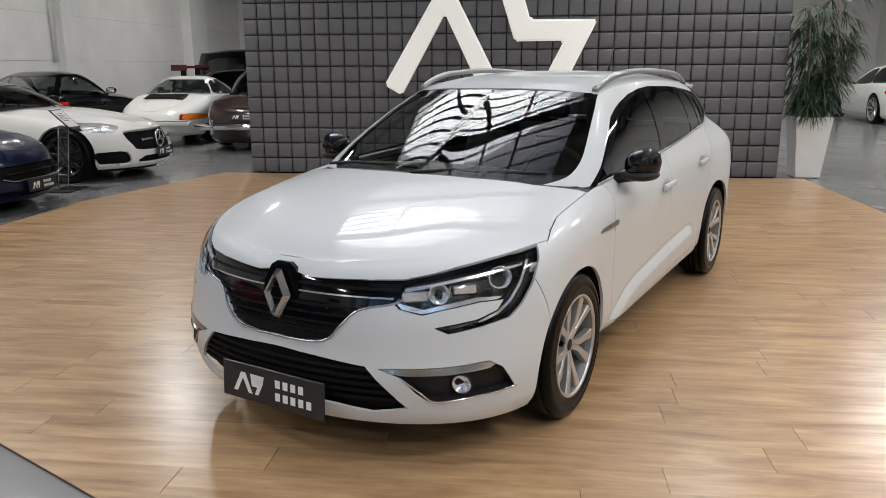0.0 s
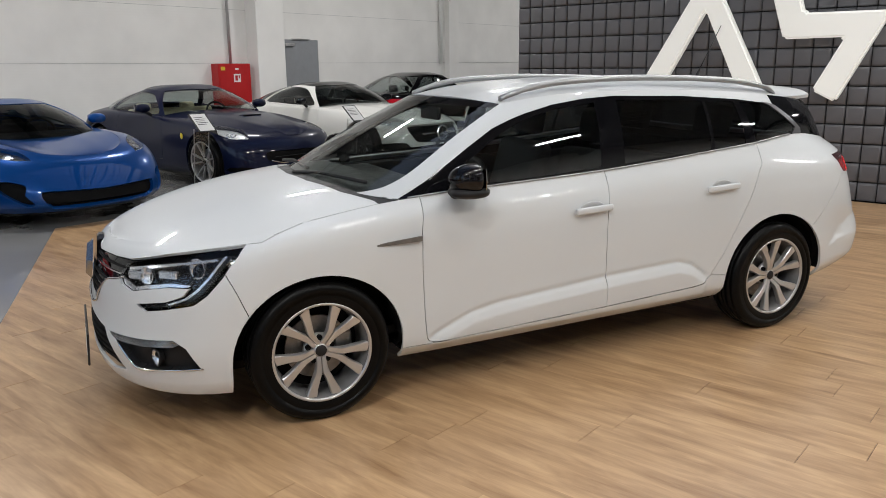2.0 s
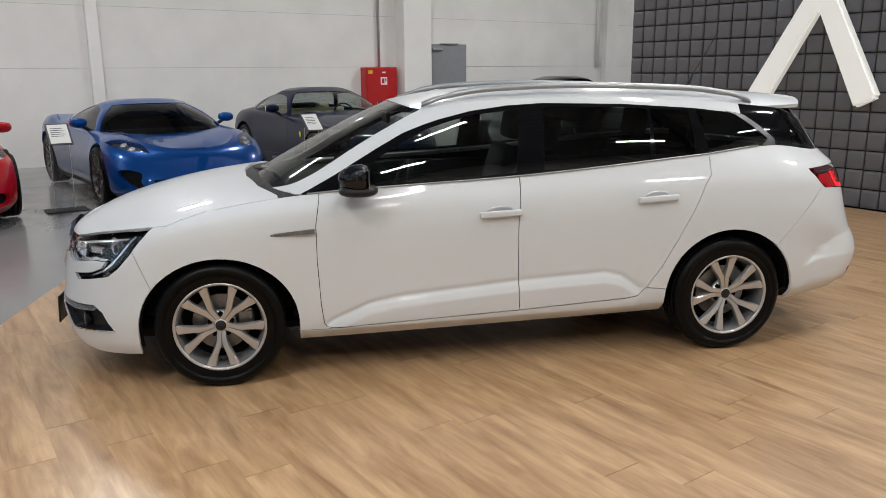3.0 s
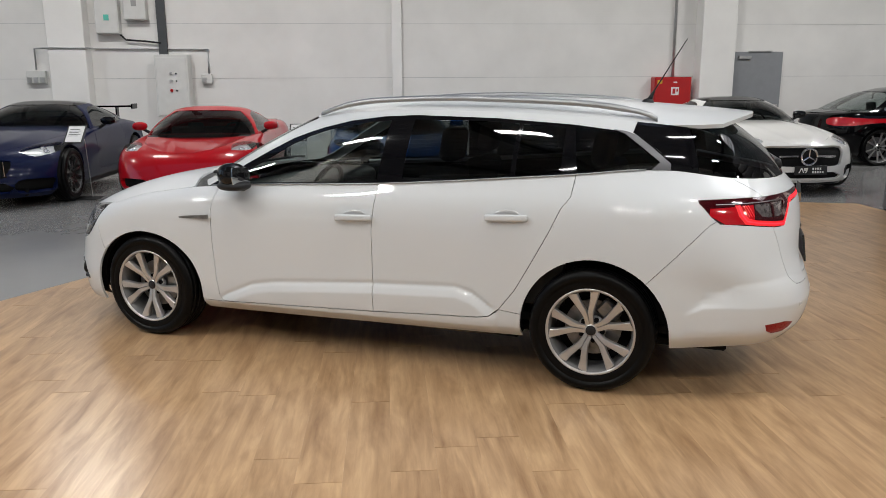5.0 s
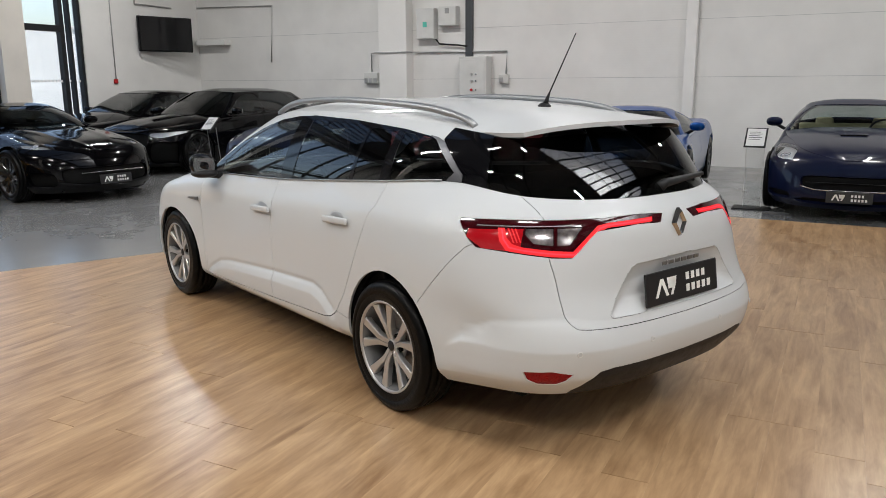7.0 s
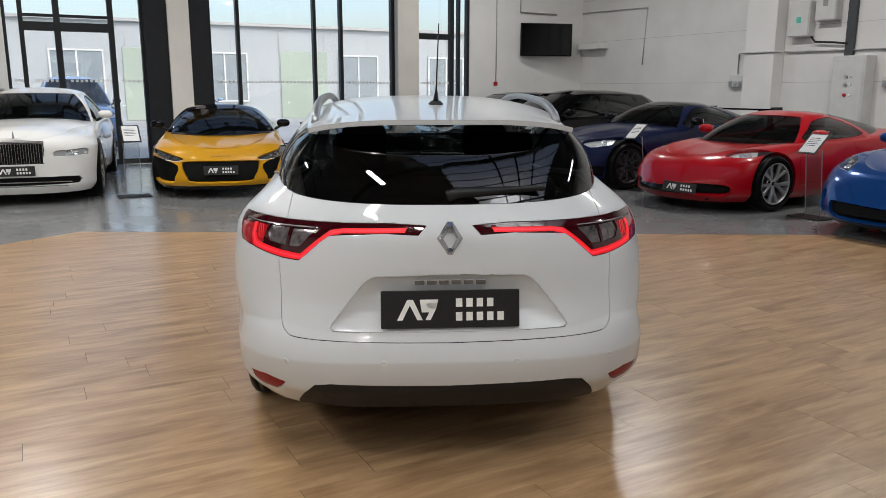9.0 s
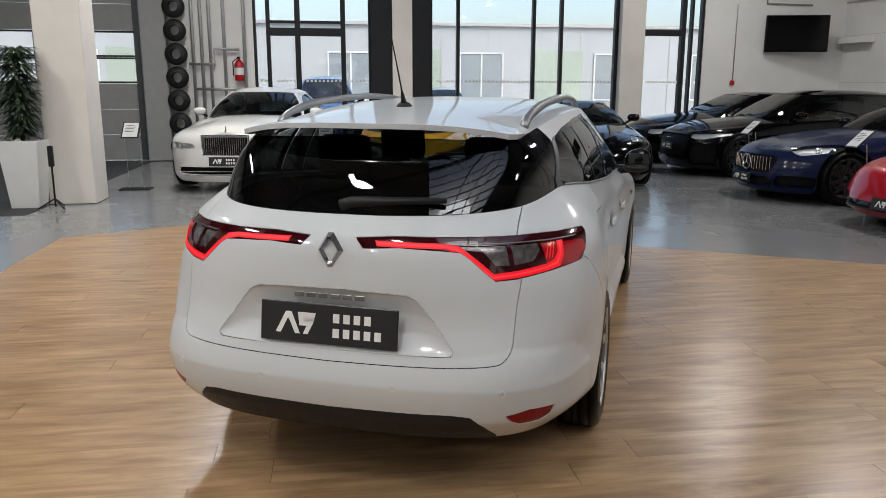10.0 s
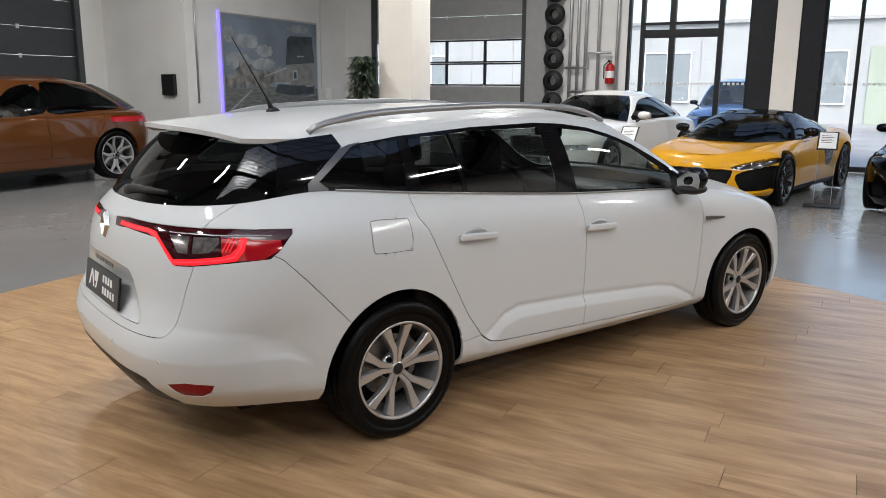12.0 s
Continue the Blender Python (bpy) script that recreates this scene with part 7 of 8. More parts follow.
        piece = cut_out(nring, poly, right, up, ok)
        if not piece.faces:
            piece.free()
            continue
        central = plane == "f" and min(p[0] for p in poly) <= 0.0
        if kind in ("clear", "dark_clear", "red", "amber", "dark"):
            lamp(nm, piece, kind)
        elif kind == "paint":
            both(nm, piece, body, gap=0.0025, lip=0.02)
        elif kind == "black":
            (panel(nm, whole(piece), M_GLOSSBLACK, e, gap=0.001, lip=0.02) if central else both(nm, piece, M_GLOSSBLACK, gap=0.001, lip=0.02))
        elif kind == "silver":
            both(nm, piece, M_SATIN, gap=0.001, lip=0.02)
        elif central:
            panel(nm, whole(piece), M_GRILLE, e, "black mesh grille", gap=0.0, lip=0.0, offset=-0.035)
        else:
            both(nm, piece, M_GRILLE, gap=0.0, lip=0.0, offset=-0.045)
    for poly in g["doors"]:
        d = cut_out(nring, poly, (0, 1, 0), keep=lambda f: f.calc_center_median().x > 0.5 * W)
        both("door", d, body, gap=0.0028, lip=0.02)
    if g["sill"]:
        sl = [f for f in nring.faces if f.calc_center_median().z < g["sill"] and fa + 0.3 < f.calc_center_median().y < ra - 0.3]
        if sl:
            both("sill", take(nring, sl), g.get("sill_mat", M_BLACK), gap=0.0, lip=0.02)
    for poly in g["windows"]:
        wpc = cut_out(cabin, smooth_poly(poly, 3), (0, 1, 0), keep=lambda f: f.calc_center_median().x > 0.3)
        if wpc.faces:
            both("side_window", wpc, g["glass"], "dark side window", gap=0.004, lip=0.0, offset=-0.004)
    frame_mat = g.get("pillar_mat") or body
    both("pillar_frame", cabin, frame_mat, gap=0.0, lip=0.03)
    panel("windscreen", whole(screen), g["glassf"], e, "windscreen", gap=0.003, lip=0.0, offset=-0.004)
    if back:
        panel("rear_window", whole(back), g["glass"], e, "rear window", gap=0.003, lip=0.0, offset=-0.004)
    panel("roof", whole(roof), g["roof_mat"] or body, e, gap=0.001, lip=0.02)
    panel("bonnet", whole(front_deck), body, e, gap=0.003, lip=0.02)
    panel("boot_lid", whole(rear_deck), g.get("deck_mat") or body, e, gap=0.003, lip=0.02)
    panel("body", whole(nring), body, e, gap=0.0015, lip=0.05)
    # underneath and inside
    part("underbody", boxes((-W + 0.36, 0.25, b + 0.02, W - 0.36, L - 0.3, b + 0.12), (-W + 0.42, fa - 0.3, b + 0.1, W - 0.42, cyc + 0.1, float(top[2]) - 0.24), (-W + 0.36, g["belt_end"], b + 0.1, W - 0.36, ra + 0.4, min(top[6], top[7]) - 0.12), (-W + 0.12, fa + 0.42, b + 0.03, W - 0.12, ra - 0.42, b + 0.12), bevel=0.01), M_DARKIN, e)
    zb = float(top[4])
    part("dashboard", boxes((-W + 0.22, cyc + 0.12, zb - 0.22, W - 0.22, g["cowl_s"] + 0.28, zb - 0.01), bevel=0.05, seg=2), M_BLACK, e, smooth=True)
    sy = g["cowl_s"] + g["seat_y"] + 0.3
    for sx in (1, -1):
        bucket_seat(e, sx * 0.37, sy, b + 0.13, g["seat"], ze - 0.10)
        part("door_card", boxes((sx * (W - 0.16) - 0.015, g["cowl_s"] + 0.1, b + 0.2, sx * (W - 0.16) + 0.015, g["belt_end"] - 0.1, zb - 0.03), bevel=0.01), g["seat"] if g["seat"] is M_LEATHER else M_BLACK, e)
    part("rear_bulkhead", boxes((-W + 0.25, g["belt_end"] - 0.35, b + 0.2, W - 0.25, g["belt_end"] - 0.28, zb + 0.05), bevel=0.02), g["seat"], e)
    pts = [(0.37 + 0.18 * math.cos(a), g["cowl_s"] + 0.42 + 0.06 * math.sin(a), zb - 0.03 + 0.16 * math.sin(a)) for a in np.linspace(0, math.tau, 20, endpoint=False)]
    part("steering_wheel", tube(pts, 0.015, 6, True), M_BLACK, e, smooth=True)
    # mirrors
    mm = g["mirror"] or body
    mx, my, mz = g.get("mirror_at", (a0[0] + 0.16, g["cowl_s"] + 0.18, zb + 0.10))
    for sx in (1, -1):
        mi = part("door_mirror", egg(0.105, 0.075, 0.062, seg=18), mm, e, "door mirror", smooth=True, m=Matrix.Translation((sx * mx, my, mz)) @ Matrix.Rotation(sx * radians(-12), 4, "Z"))
        part("mirror_foot", tube([(-sx * 0.02, 0.0, -0.03), (-sx * 0.14, 0.0, -0.10)], 0.022, 8), M_BLACK, mi)
        part("mirror_glass", boxes((-0.085, 0.066, -0.045, 0.085, 0.078, 0.045), bevel=0.012), M_CHROME, mi)
    # wheels
    xw = W - g["tw"] / 2 - 0.015
    fw = wheel(e, Matrix.Translation((xw, fa, g["R"])), g["spokes"], g["rim"], g["R"], g["rim_r"], g["tw"], g["style"])
    if g["rim"] is M_BLACKRIM:
        fw["label"] = "black tyre on a black spoked rim"
    for (x, y, turn, spin) in ((xw, ra, 0, 25), (-xw, fa, 180, 12), (-xw, ra, 180, 50)):
        copy_thing(fw, Matrix.Translation((x, y, g["R"])) @ Matrix.Rotation(radians(turn), 4, "Z") @ Matrix.Rotation(radians(spin), 4, "X"))
    # plate, badge
    if "plate" in g:
        px, pz, tilt = g["plate"]
        y = skin_y(abs(px), pz)
        number_plate(e, Matrix.Translation((px, y - 0.03, pz)) @ Matrix.Rotation(radians(tilt), 4, "X") @ Matrix.Rotation(math.copysign(g.get("plate_turn", 0), px) if px else 0, 4, "Z"), w=0.46, h=0.125, back=M_PLATE)
    if "rear_plate" in g:
        px, pz, tilt = g["rear_plate"]
        number_plate(e, Matrix.Translation((px, skin_y(abs(px), pz, False) + 0.03, pz)) @ Matrix.Rotation(math.pi, 4, "Z") @ Matrix.Rotation(radians(tilt), 4, "X"), w=0.46, h=0.115, back=M_PLATE)
    for (nm, bx, bz, bw_, bh, mat_) in g.get("bars", []):
        y = skin_y(abs(bx), bz)
        part(nm, boxes((bx - bw_ / 2, y - 0.004, bz - bh / 2, bx + bw_ / 2, y + 0.022, bz + bh / 2), bevel=min(bw_, bh) * 0.3), mat_, e)
    if "ring_badge" in g:
        z, r = g["ring_badge"]
        y = skin_y(0, z) - 0.014
        bd = part("badge", tube([(r * math.cos(a), y, z + r * math.sin(a)) for a in np.linspace(0, math.tau, 28, endpoint=False)], r * 0.14, 6, True), M_CHROME, e, "round chrome badge", smooth=True)
        for a in (90, 210, 330):
            part("badge_arm", tube([(0, y, z), (r * math.cos(radians(a)), y, z + r * math.sin(radians(a)))], r * 0.1, 6), M_CHROME, bd)
    if "badge" in g:
        bx, by, bz, mt = g["badge"]
        part("badge", boxes((-0.024, -0.006, -0.032, 0.024, 0.006, 0.032), bevel=0.004), mt, e, "small upright badge", m=Matrix.Translation((bx, by, bz)) @ Matrix.Rotation(radians(-25), 4, "X"))
    return e, skin_y, tl


M_GREYLAMP = material("lamp_bright_bowl", (0.5, 0.51, 0.52), 0.4, metal=0.5, vary=0.1, scale=25)
M_YELLOW = material("yellow_enamel", (0.75, 0.6, 0.05), 0.3, vary=0)
P_BLACK = paint("black_paint", (0.0015, 0.0015, 0.002), 0.35, rough=0.12)
P_WHITE = paint("pearl_white_paint", (0.72, 0.71, 0.68), 1.0)
P_RED = paint("red_paint", (0.37, 0.003, 0.009), 0.8, rough=0.3)
P_BLUE = paint("bright_blue_paint", (0.001, 0.050, 0.22), 0.8, 0.35, 0.3)
P_NAVY = paint("navy_paint", (0.0025, 0.005, 0.024), 0.5)
P_MIDBLUE = paint("dark_blue_paint", (0.0025, 0.0065, 0.036), 0.5, 0.1)
P_YELLOW = paint("orange_yellow_paint", (0.56, 0.27, 0.004), 0.8)
P_COPPER = paint("copper_brown_paint", (0.115, 0.038, 0.009), 1.0, 0.35, 0.3)
P_BROWN = paint("dark_brown_paint", (0.025, 0.012, 0.010), 1.0)

gt = dict(L=4.55, W=1.94, fa=0.92, ra=3.55, R=0.35, rim_r=0.255, top=[0.60, 0.71, 0.81, 0.86, 0.90, 0.93, 0.95, 0.93, 0.86],
          hood=[(0.2, 0.64), (0.35, 0.745), (0.9, 0.865), (1.4, 0.92), (2.3, 0.955)], cowl=(1.72, 0.945), cowl_s=2.05, belt_end=3.45, rear_c=(4.15, 0.99), deck=[(3.3, 1.03), (4.0, 1.0), (4.35, 0.95), (4.45, 0.87)],
          roof_y=(2.32, 2.47, 3.05, 3.3), roof_ends=(1.235, 1.225), edge_z=1.235, roof_z=1.288, rw=0.56,
          windows=[[(2.12, 0.93), (2.32, 1.08), (2.55, 1.185), (2.85, 1.21), (3.1, 1.18), (3.33, 1.06), (3.42, 0.965), (3.0, 0.945), (2.5, 0.925)]],
          doors=[[(1.98, 0.32), (1.93, 0.60), (2.0, 0.88), (3.1, 0.93), (3.14, 0.72), (3.02, 0.42), (2.92, 0.30)]])
mid_engine = dict(L=4.5, W=1.92, fa=1.05, ra=3.65, R=0.345, rim_r=0.25, nose=[0.14, 0.03, 0.0, 0.05, 0.14, 0.24, 0.34], lf=0.95,
                  top=[0.52, 0.66, 0.79, 0.82, 0.83, 0.88, 0.93, 0.93, 0.86], hood=[(0.3, 0.56), (0.5, 0.65), (0.9, 0.735), (1.35, 0.80), (1.8, 0.84)], cowl=(1.18, 0.80), cowl_s=1.62, belt_end=2.95, rear_c=(3.95, 0.93),
                  deck=[(2.7, 1.0), (3.4, 0.98), (4.1, 0.93), (4.4, 0.86)], roof_y=(1.92, 2.05, 2.6, 2.85), roof_ends=(1.15, 1.16), edge_z=1.15, roof_z=1.205, rw=0.53, roll=0,
                  windows=[[(1.72, 0.855), (1.92, 1.0), (2.1, 1.09), (2.4, 1.13), (2.65, 1.1), (2.85, 0.98), (2.88, 0.90), (2.4, 0.86)]],
                  doors=[[(1.55, 0.30), (1.5, 0.60), (1.58, 0.80), (2.62, 0.84), (2.7, 0.6), (2.58, 0.3)]], seat_y=0.45)


def parked(name, u, v, turn, s, label, **more):
    q = dict(s)
    q.update(more)
    return car(name, ROOM @ pose(u, v, 0, 0, 0, turn), q, label)[0]


def eye_lamp(x0, y0, x1, y1, w=0.12):
    """A lamp outline from above, from the inner front end to the outer rear end."""
    d = Vector((x1 - x0, y1 - y0))
    n = Vector((d.y, -d.x)).normalized()
    a = Vector((x0, y0))
    q = [a, a + d * 0.3 + n * w * 0.55, a + d * 0.7 + n * w * 0.5, a + d, a + d * 0.7 - n * w * 0.45, a + d * 0.3 - n * w * 0.5]
    return smooth_poly([(p.x, p.y) for p in q], 3, (0, 3))


wide_mouth = lambda w, z0, z1: smooth_poly([(-0.2, z1), (w * 0.6, z1), (w * 0.9, z1 - 0.01), (w, (z0 + z1) / 2 + 0.03), (w * 0.85, z0), (-0.2, z0)], 3, (0, 5))
side_mouth = lambda x0, x1, z0, z1: smooth_poly([(x0, z0), (x0 + 0.02, z1 - 0.01), (x1 - 0.05, z1), (x1, z1 - 0.03), (x1 - 0.03, z0), (x1 - 0.1, z0 - 0.01)], 3)

# along the panelled wall
parked("gt_coupe", -5.1, 5.62, 90, gt, "pearl white grand tourer coupe with black roof and rims", paint=P_WHITE, roof_mat=M_GLOSSBLACK, mirror=M_GLOSSBLACK, rim=M_BLACKRIM, spokes=10, style="single", sill=0.2,
       front=[("grille", smooth_poly([(-0.3, 0.655), (0.46, 0.655), (0.58, 0.60), (0.53, 0.47), (0.42, 0.395), (-0.3, 0.395)], 3, (0, 5)), "f", "hole"), ("side_intake", side_mouth(0.60, 0.88, 0.22, 0.39), "f", "hole"),
              ("lower_intake", smooth_poly([(-0.2, 0.31), (0.40, 0.31), (0.46, 0.21), (-0.2, 0.21)], 2, (0, 3)), "f", "hole"), ("front_splitter", [(-0.3, 0.165), (0.95, 0.165), (0.95, -0.1), (-0.3, -0.1)], "f", "black"),
              ("headlamp", smooth_poly([(0.52, 0.36), (0.70, 0.38), (0.86, 0.62), (0.90, 0.86), (0.82, 0.90), (0.70, 0.72), (0.56, 0.52)], 3), "t", "clear")],
       plate=(0, 0.345, -6), ring_badge=(0.52, 0.11), bars=[("grille_bar", 0.26, 0.52, 0.28, 0.03, M_SATIN), ("grille_bar", -0.26, 0.52, 0.28, 0.03, M_SATIN)])
navy = parked("sports_convertible", -5.15, 2.85, 90, gt, "navy blue grand tourer with a cream leather interior", paint=P_NAVY, seat=M_LEATHER, glass=M_GLASSD, glassf=M_GLASSF, W=1.9, L=4.56, fa=0.95, ra=3.62, roof_z=1.30, edge_z=1.24, rim=M_RIM, spokes=5, style="other", sill=0.17,
       front=[("grille", wide_mouth(0.50, 0.36, 0.50), "f", "hole"), ("side_intake", side_mouth(0.62, 0.86, 0.22, 0.30), "f", "hole"), ("lower_intake", smooth_poly([(-0.2, 0.25), (0.45, 0.25), (0.5, 0.19), (-0.2, 0.19)], 2, (0, 3)), "f", "hole"),
              ("headlamp", eye_lamp(0.62, 0.34, 0.80, 1.02, 0.20), "t", "clear")], plate=(0, 0.285, -6), bars=[("grille_bar", 0, 0.43, 0.9, 0.008, M_GRILLE)],
       badge=(0, 0.20, 0.615, M_YELLOW))
part("bonnet_scoop", egg(0.17, 0.07, 0.022, 2.2, 20), P_NAVY, navy, "raised bonnet scoop", smooth=True, m=Matrix.Translation((0, 1.16, 0.893)) @ Matrix.Rotation(radians(5), 4, "X"))
part("scoop_slot", boxes((-0.145, -0.012, -0.008, 0.145, 0.012, 0.008), bevel=0.004), M_GRILLE, navy, "black scoop slot", m=Matrix.Translation((0, 1.094, 0.898)))
part("grille_trim", tube([(x, 0.015 + 0.16 * x * x, 0.352 + 0.35 * max(0.0, abs(x) - 0.34) ** 1.2) for x in np.linspace(-0.50, 0.50, 25)], 0.008, 6), M_SATIN, navy, "bright grille edge", smooth=True)
for sx in (1, -1):
    part("wing_shield", egg(0.006, 0.032, 0.044, 2.0, 14), M_YELLOW, navy, "small yellow enamel shield", smooth=True, m=Matrix.Translation((sx * 0.912, 1.42, 0.66)))
parked("sports_coupe", -4.95, 0.08, 93, mid_engine, "bright metallic blue low mid-engined sports car", paint=P_BLUE, lf=0.75, pf=2.6, W=1.98, L=4.6, fa=1.1, ra=3.75, top=[0.50, 0.66, 0.83, 0.84, 0.84, 0.90, 0.97, 0.95, 0.86], rim=M_BLACKRIM, style="single", spokes=10, crest=0.01, sill=0.2, glass=M_GLASSR,
       front=[("central_intake", smooth_poly([(-0.3, 0.335), (0.46, 0.365), (0.60, 0.345), (0.54, 0.215), (0.40, 0.185), (-0.3, 0.185)], 3, (0, 5)), "f", "hole"), ("side_intake", smooth_poly([(0.70, 0.43), (0.82, 0.475), (0.89, 0.45), (0.86, 0.36), (0.72, 0.235), (0.665, 0.25), (0.72, 0.34)], 3), "f", "hole"),
              ("lower_lip", [(-0.3, 0.155), (0.97, 0.155), (0.97, -0.1), (-0.3, -0.1)], "f", "black"), ("headlamp", eye_lamp(0.56, 0.36, 0.89, 0.92, 0.15), "t", "dark_clear")], badge=(0, 0.31, 0.545, M_YELLOW))
parked("sports_coupe", -4.8, -2.75, 90, mid_engine, "red mid-engined sports car with silver five-spoke rims", paint=P_RED, lf=0.82, pf=2.4, style="vee", glass=M_GLASSP,
       front=[("side_intake", smooth_poly([(0.40, 0.345), (0.60, 0.36), (0.78, 0.34), (0.80, 0.26), (0.72, 0.21), (0.48, 0.21), (0.39, 0.26)], 3), "f", "hole"), ("central_slot", smooth_poly([(-0.2, 0.30), (0.36, 0.30), (0.37, 0.22), (-0.2, 0.22)], 2, (0, 3)), "f", "black"),
              ("headlamp", eye_lamp(0.60, 0.50, 0.84, 1.02, 0.19), "t", "clear")], plate=(0.34, 0.30, -8), plate_turn=0.25, badge=(0, 0.32, 0.56, M_YELLOW))
ps_gt = parked("gt_coupe", -4.8, -5.3, 90, gt, "dark blue grand tourer with a vertical-bar chrome grille", paint=P_MIDBLUE, roof_mat=M_GLOSSBLACK, rim=M_BLACKRIM, spokes=10, style="single", W=2.0, sill=0.2, mirror=M_GLOSSBLACK,
       front=[("grille", smooth_poly([(-0.3, 0.61), (0.40, 0.61), (0.50, 0.55), (0.46, 0.44), (0.40, 0.39), (-0.3, 0.39)], 3, (0, 5)), "f", "hole"), ("side_intake", side_mouth(0.56, 0.90, 0.20, 0.36), "f", "hole"),
              ("lower_intake", smooth_poly([(-0.2, 0.33), (0.44, 0.33), (0.48, 0.20), (-0.2, 0.20)], 2, (0, 3)), "f", "hole"), ("headlamp", smooth_poly([(0.54, 0.36), (0.72, 0.38), (0.88, 0.62), (0.92, 0.86), (0.84, 0.90), (0.72, 0.72), (0.58, 0.52)], 3), "t", "clear")],
       plate=(0, 0.30, -6), ring_badge=(0.50, 0.10), bars=[("grille_bar", sx * (0.045 + 0.055 * i), 0.50, 0.012, 0.185, M_CHROME) for i in range(1, 8) for sx in (1, -1)])
wing = part("rear_wing", boxes((-0.72, 4.34, 1.13, 0.72, 4.56, 1.16), (-0.74, 4.30, 1.10, -0.715, 4.58, 1.19), (0.715, 4.30, 1.10, 0.74, 4.58, 1.19), bevel=0.006), M_GLOSSBLACK, ps_gt, "black rear wing on struts")
for sx in (1, -1):
    part("wing_strut", boxes((sx * 0.45 - 0.012, 4.32, 0.88, sx * 0.45 + 0.012, 4.44, 1.14), bevel=0.004), M_GLOSSBLACK, wing)
estate = dict(L=5.0, W=1.95, fa=0.93, ra=3.86, R=0.36, rim_r=0.28, bottom=0.14, nose=[0.08, 0.02, 0.0, 0.0, 0.03, 0.07, 0.12], pf=2.8, lf=0.6,
              top=[0.72, 0.80, 0.86, 0.91, 0.95, 0.99, 1.01, 1.0, 0.95], topw=[0.66, 0.70, 0.76, 0.84, 0.87, 0.87, 0.86, 0.84, 0.8], hood=[(0.1, 0.76), (0.3, 0.86), (0.8, 0.95), (1.3, 1.0), (1.9, 1.02)], cowl=(1.42, 1.0), cowl_s=1.72, belt_end=4.35, rear_c=(4.9, 1.03),
              deck=[(4.2, 1.05), (4.95, 0.98)], roof_y=(2.2, 2.35, 4.1, 4.3), roof_ends=(1.405, 1.39), edge_z=1.40, roof_z=1.47, rw=0.60,
              windows=[[(1.82, 0.965), (2.05, 1.12), (2.4, 1.31), (2.8, 1.36), (2.85, 1.2), (2.8, 0.99)], [(2.9, 0.995), (2.93, 1.36), (3.4, 1.365), (3.75, 1.345), (3.8, 1.03)], [(3.86, 1.035), (3.85, 1.33), (4.05, 1.30), (4.28, 1.12), (4.32, 1.05)]],
              doors=[[(1.62, 0.34), (1.55, 0.7), (1.66, 0.95), (2.8, 0.975), (2.8, 0.34)], [(2.81, 0.34), (2.81, 0.975), (3.75, 1.0), (3.70, 0.8), (3.48, 0.55), (3.42, 0.34)]], seat_y=0.5)
parked("estate_car", -5.1, -8.45, 90, estate, "black sporty estate car with tinted windows", paint=P_BLACK, rim=M_BLACKRIM, style="vee",
       front=[("grille", smooth_poly([(-0.3, 0.72), (0.46, 0.71), (0.58, 0.60), (0.52, 0.42), (0.42, 0.34), (-0.3, 0.34)], 3, (0, 5)), "f", "hole"), ("side_intake", side_mouth(0.62, 0.92, 0.22, 0.56), "f", "hole"),
              ("headlamp", smooth_poly([(0.56, 0.745), (0.72, 0.76), (0.90, 0.775), (0.94, 0.72), (0.80, 0.65), (0.62, 0.66)], 3), "f", "clear")], plate=(0, 0.50, -3),
       bars=[("badge_ring", -0.105 + 0.07 * i, 0.635, 0.05, 0.012, M_CHROME) for i in range(4)])
parked("saloon_car", -5.35, -10.85, 90, estate, "black saloon car beside the glazed front", paint=P_BLACK, rim=M_BLACKRIM, style="vee", L=4.8, top=[0.70, 0.78, 0.84, 0.88, 0.92, 0.95, 0.97, 0.97, 0.92], rear_c=(4.5, 1.0), belt_end=3.95, roof_y=(2.2, 2.35, 3.5, 3.75), roof_ends=(1.37, 1.35), edge_z=1.36, roof_z=1.42, deck=[(3.8, 1.0), (4.4, 1.0), (4.78, 0.94)], ra=3.75,
       windows=[[(1.82, 0.94), (2.05, 1.1), (2.4, 1.28), (2.8, 1.325), (2.85, 1.2), (2.8, 0.965)], [(2.9, 0.97), (2.93, 1.325), (3.3, 1.31), (3.6, 1.2), (3.85, 1.02), (3.8, 0.985)]],
       front=[("grille", smooth_poly([(-0.3, 0.66), (0.46, 0.65), (0.58, 0.56), (0.52, 0.42), (0.42, 0.36), (-0.3, 0.36)], 3, (0, 5)), "f", "hole"), ("side_intake", side_mouth(0.62, 0.90, 0.22, 0.42), "f", "hole"),
              ("headlamp", smooth_poly([(0.56, 0.69), (0.72, 0.71), (0.90, 0.73), (0.94, 0.67), (0.80, 0.60), (0.62, 0.61)], 3), "f", "clear")], plate=(0, 0.46, -3))

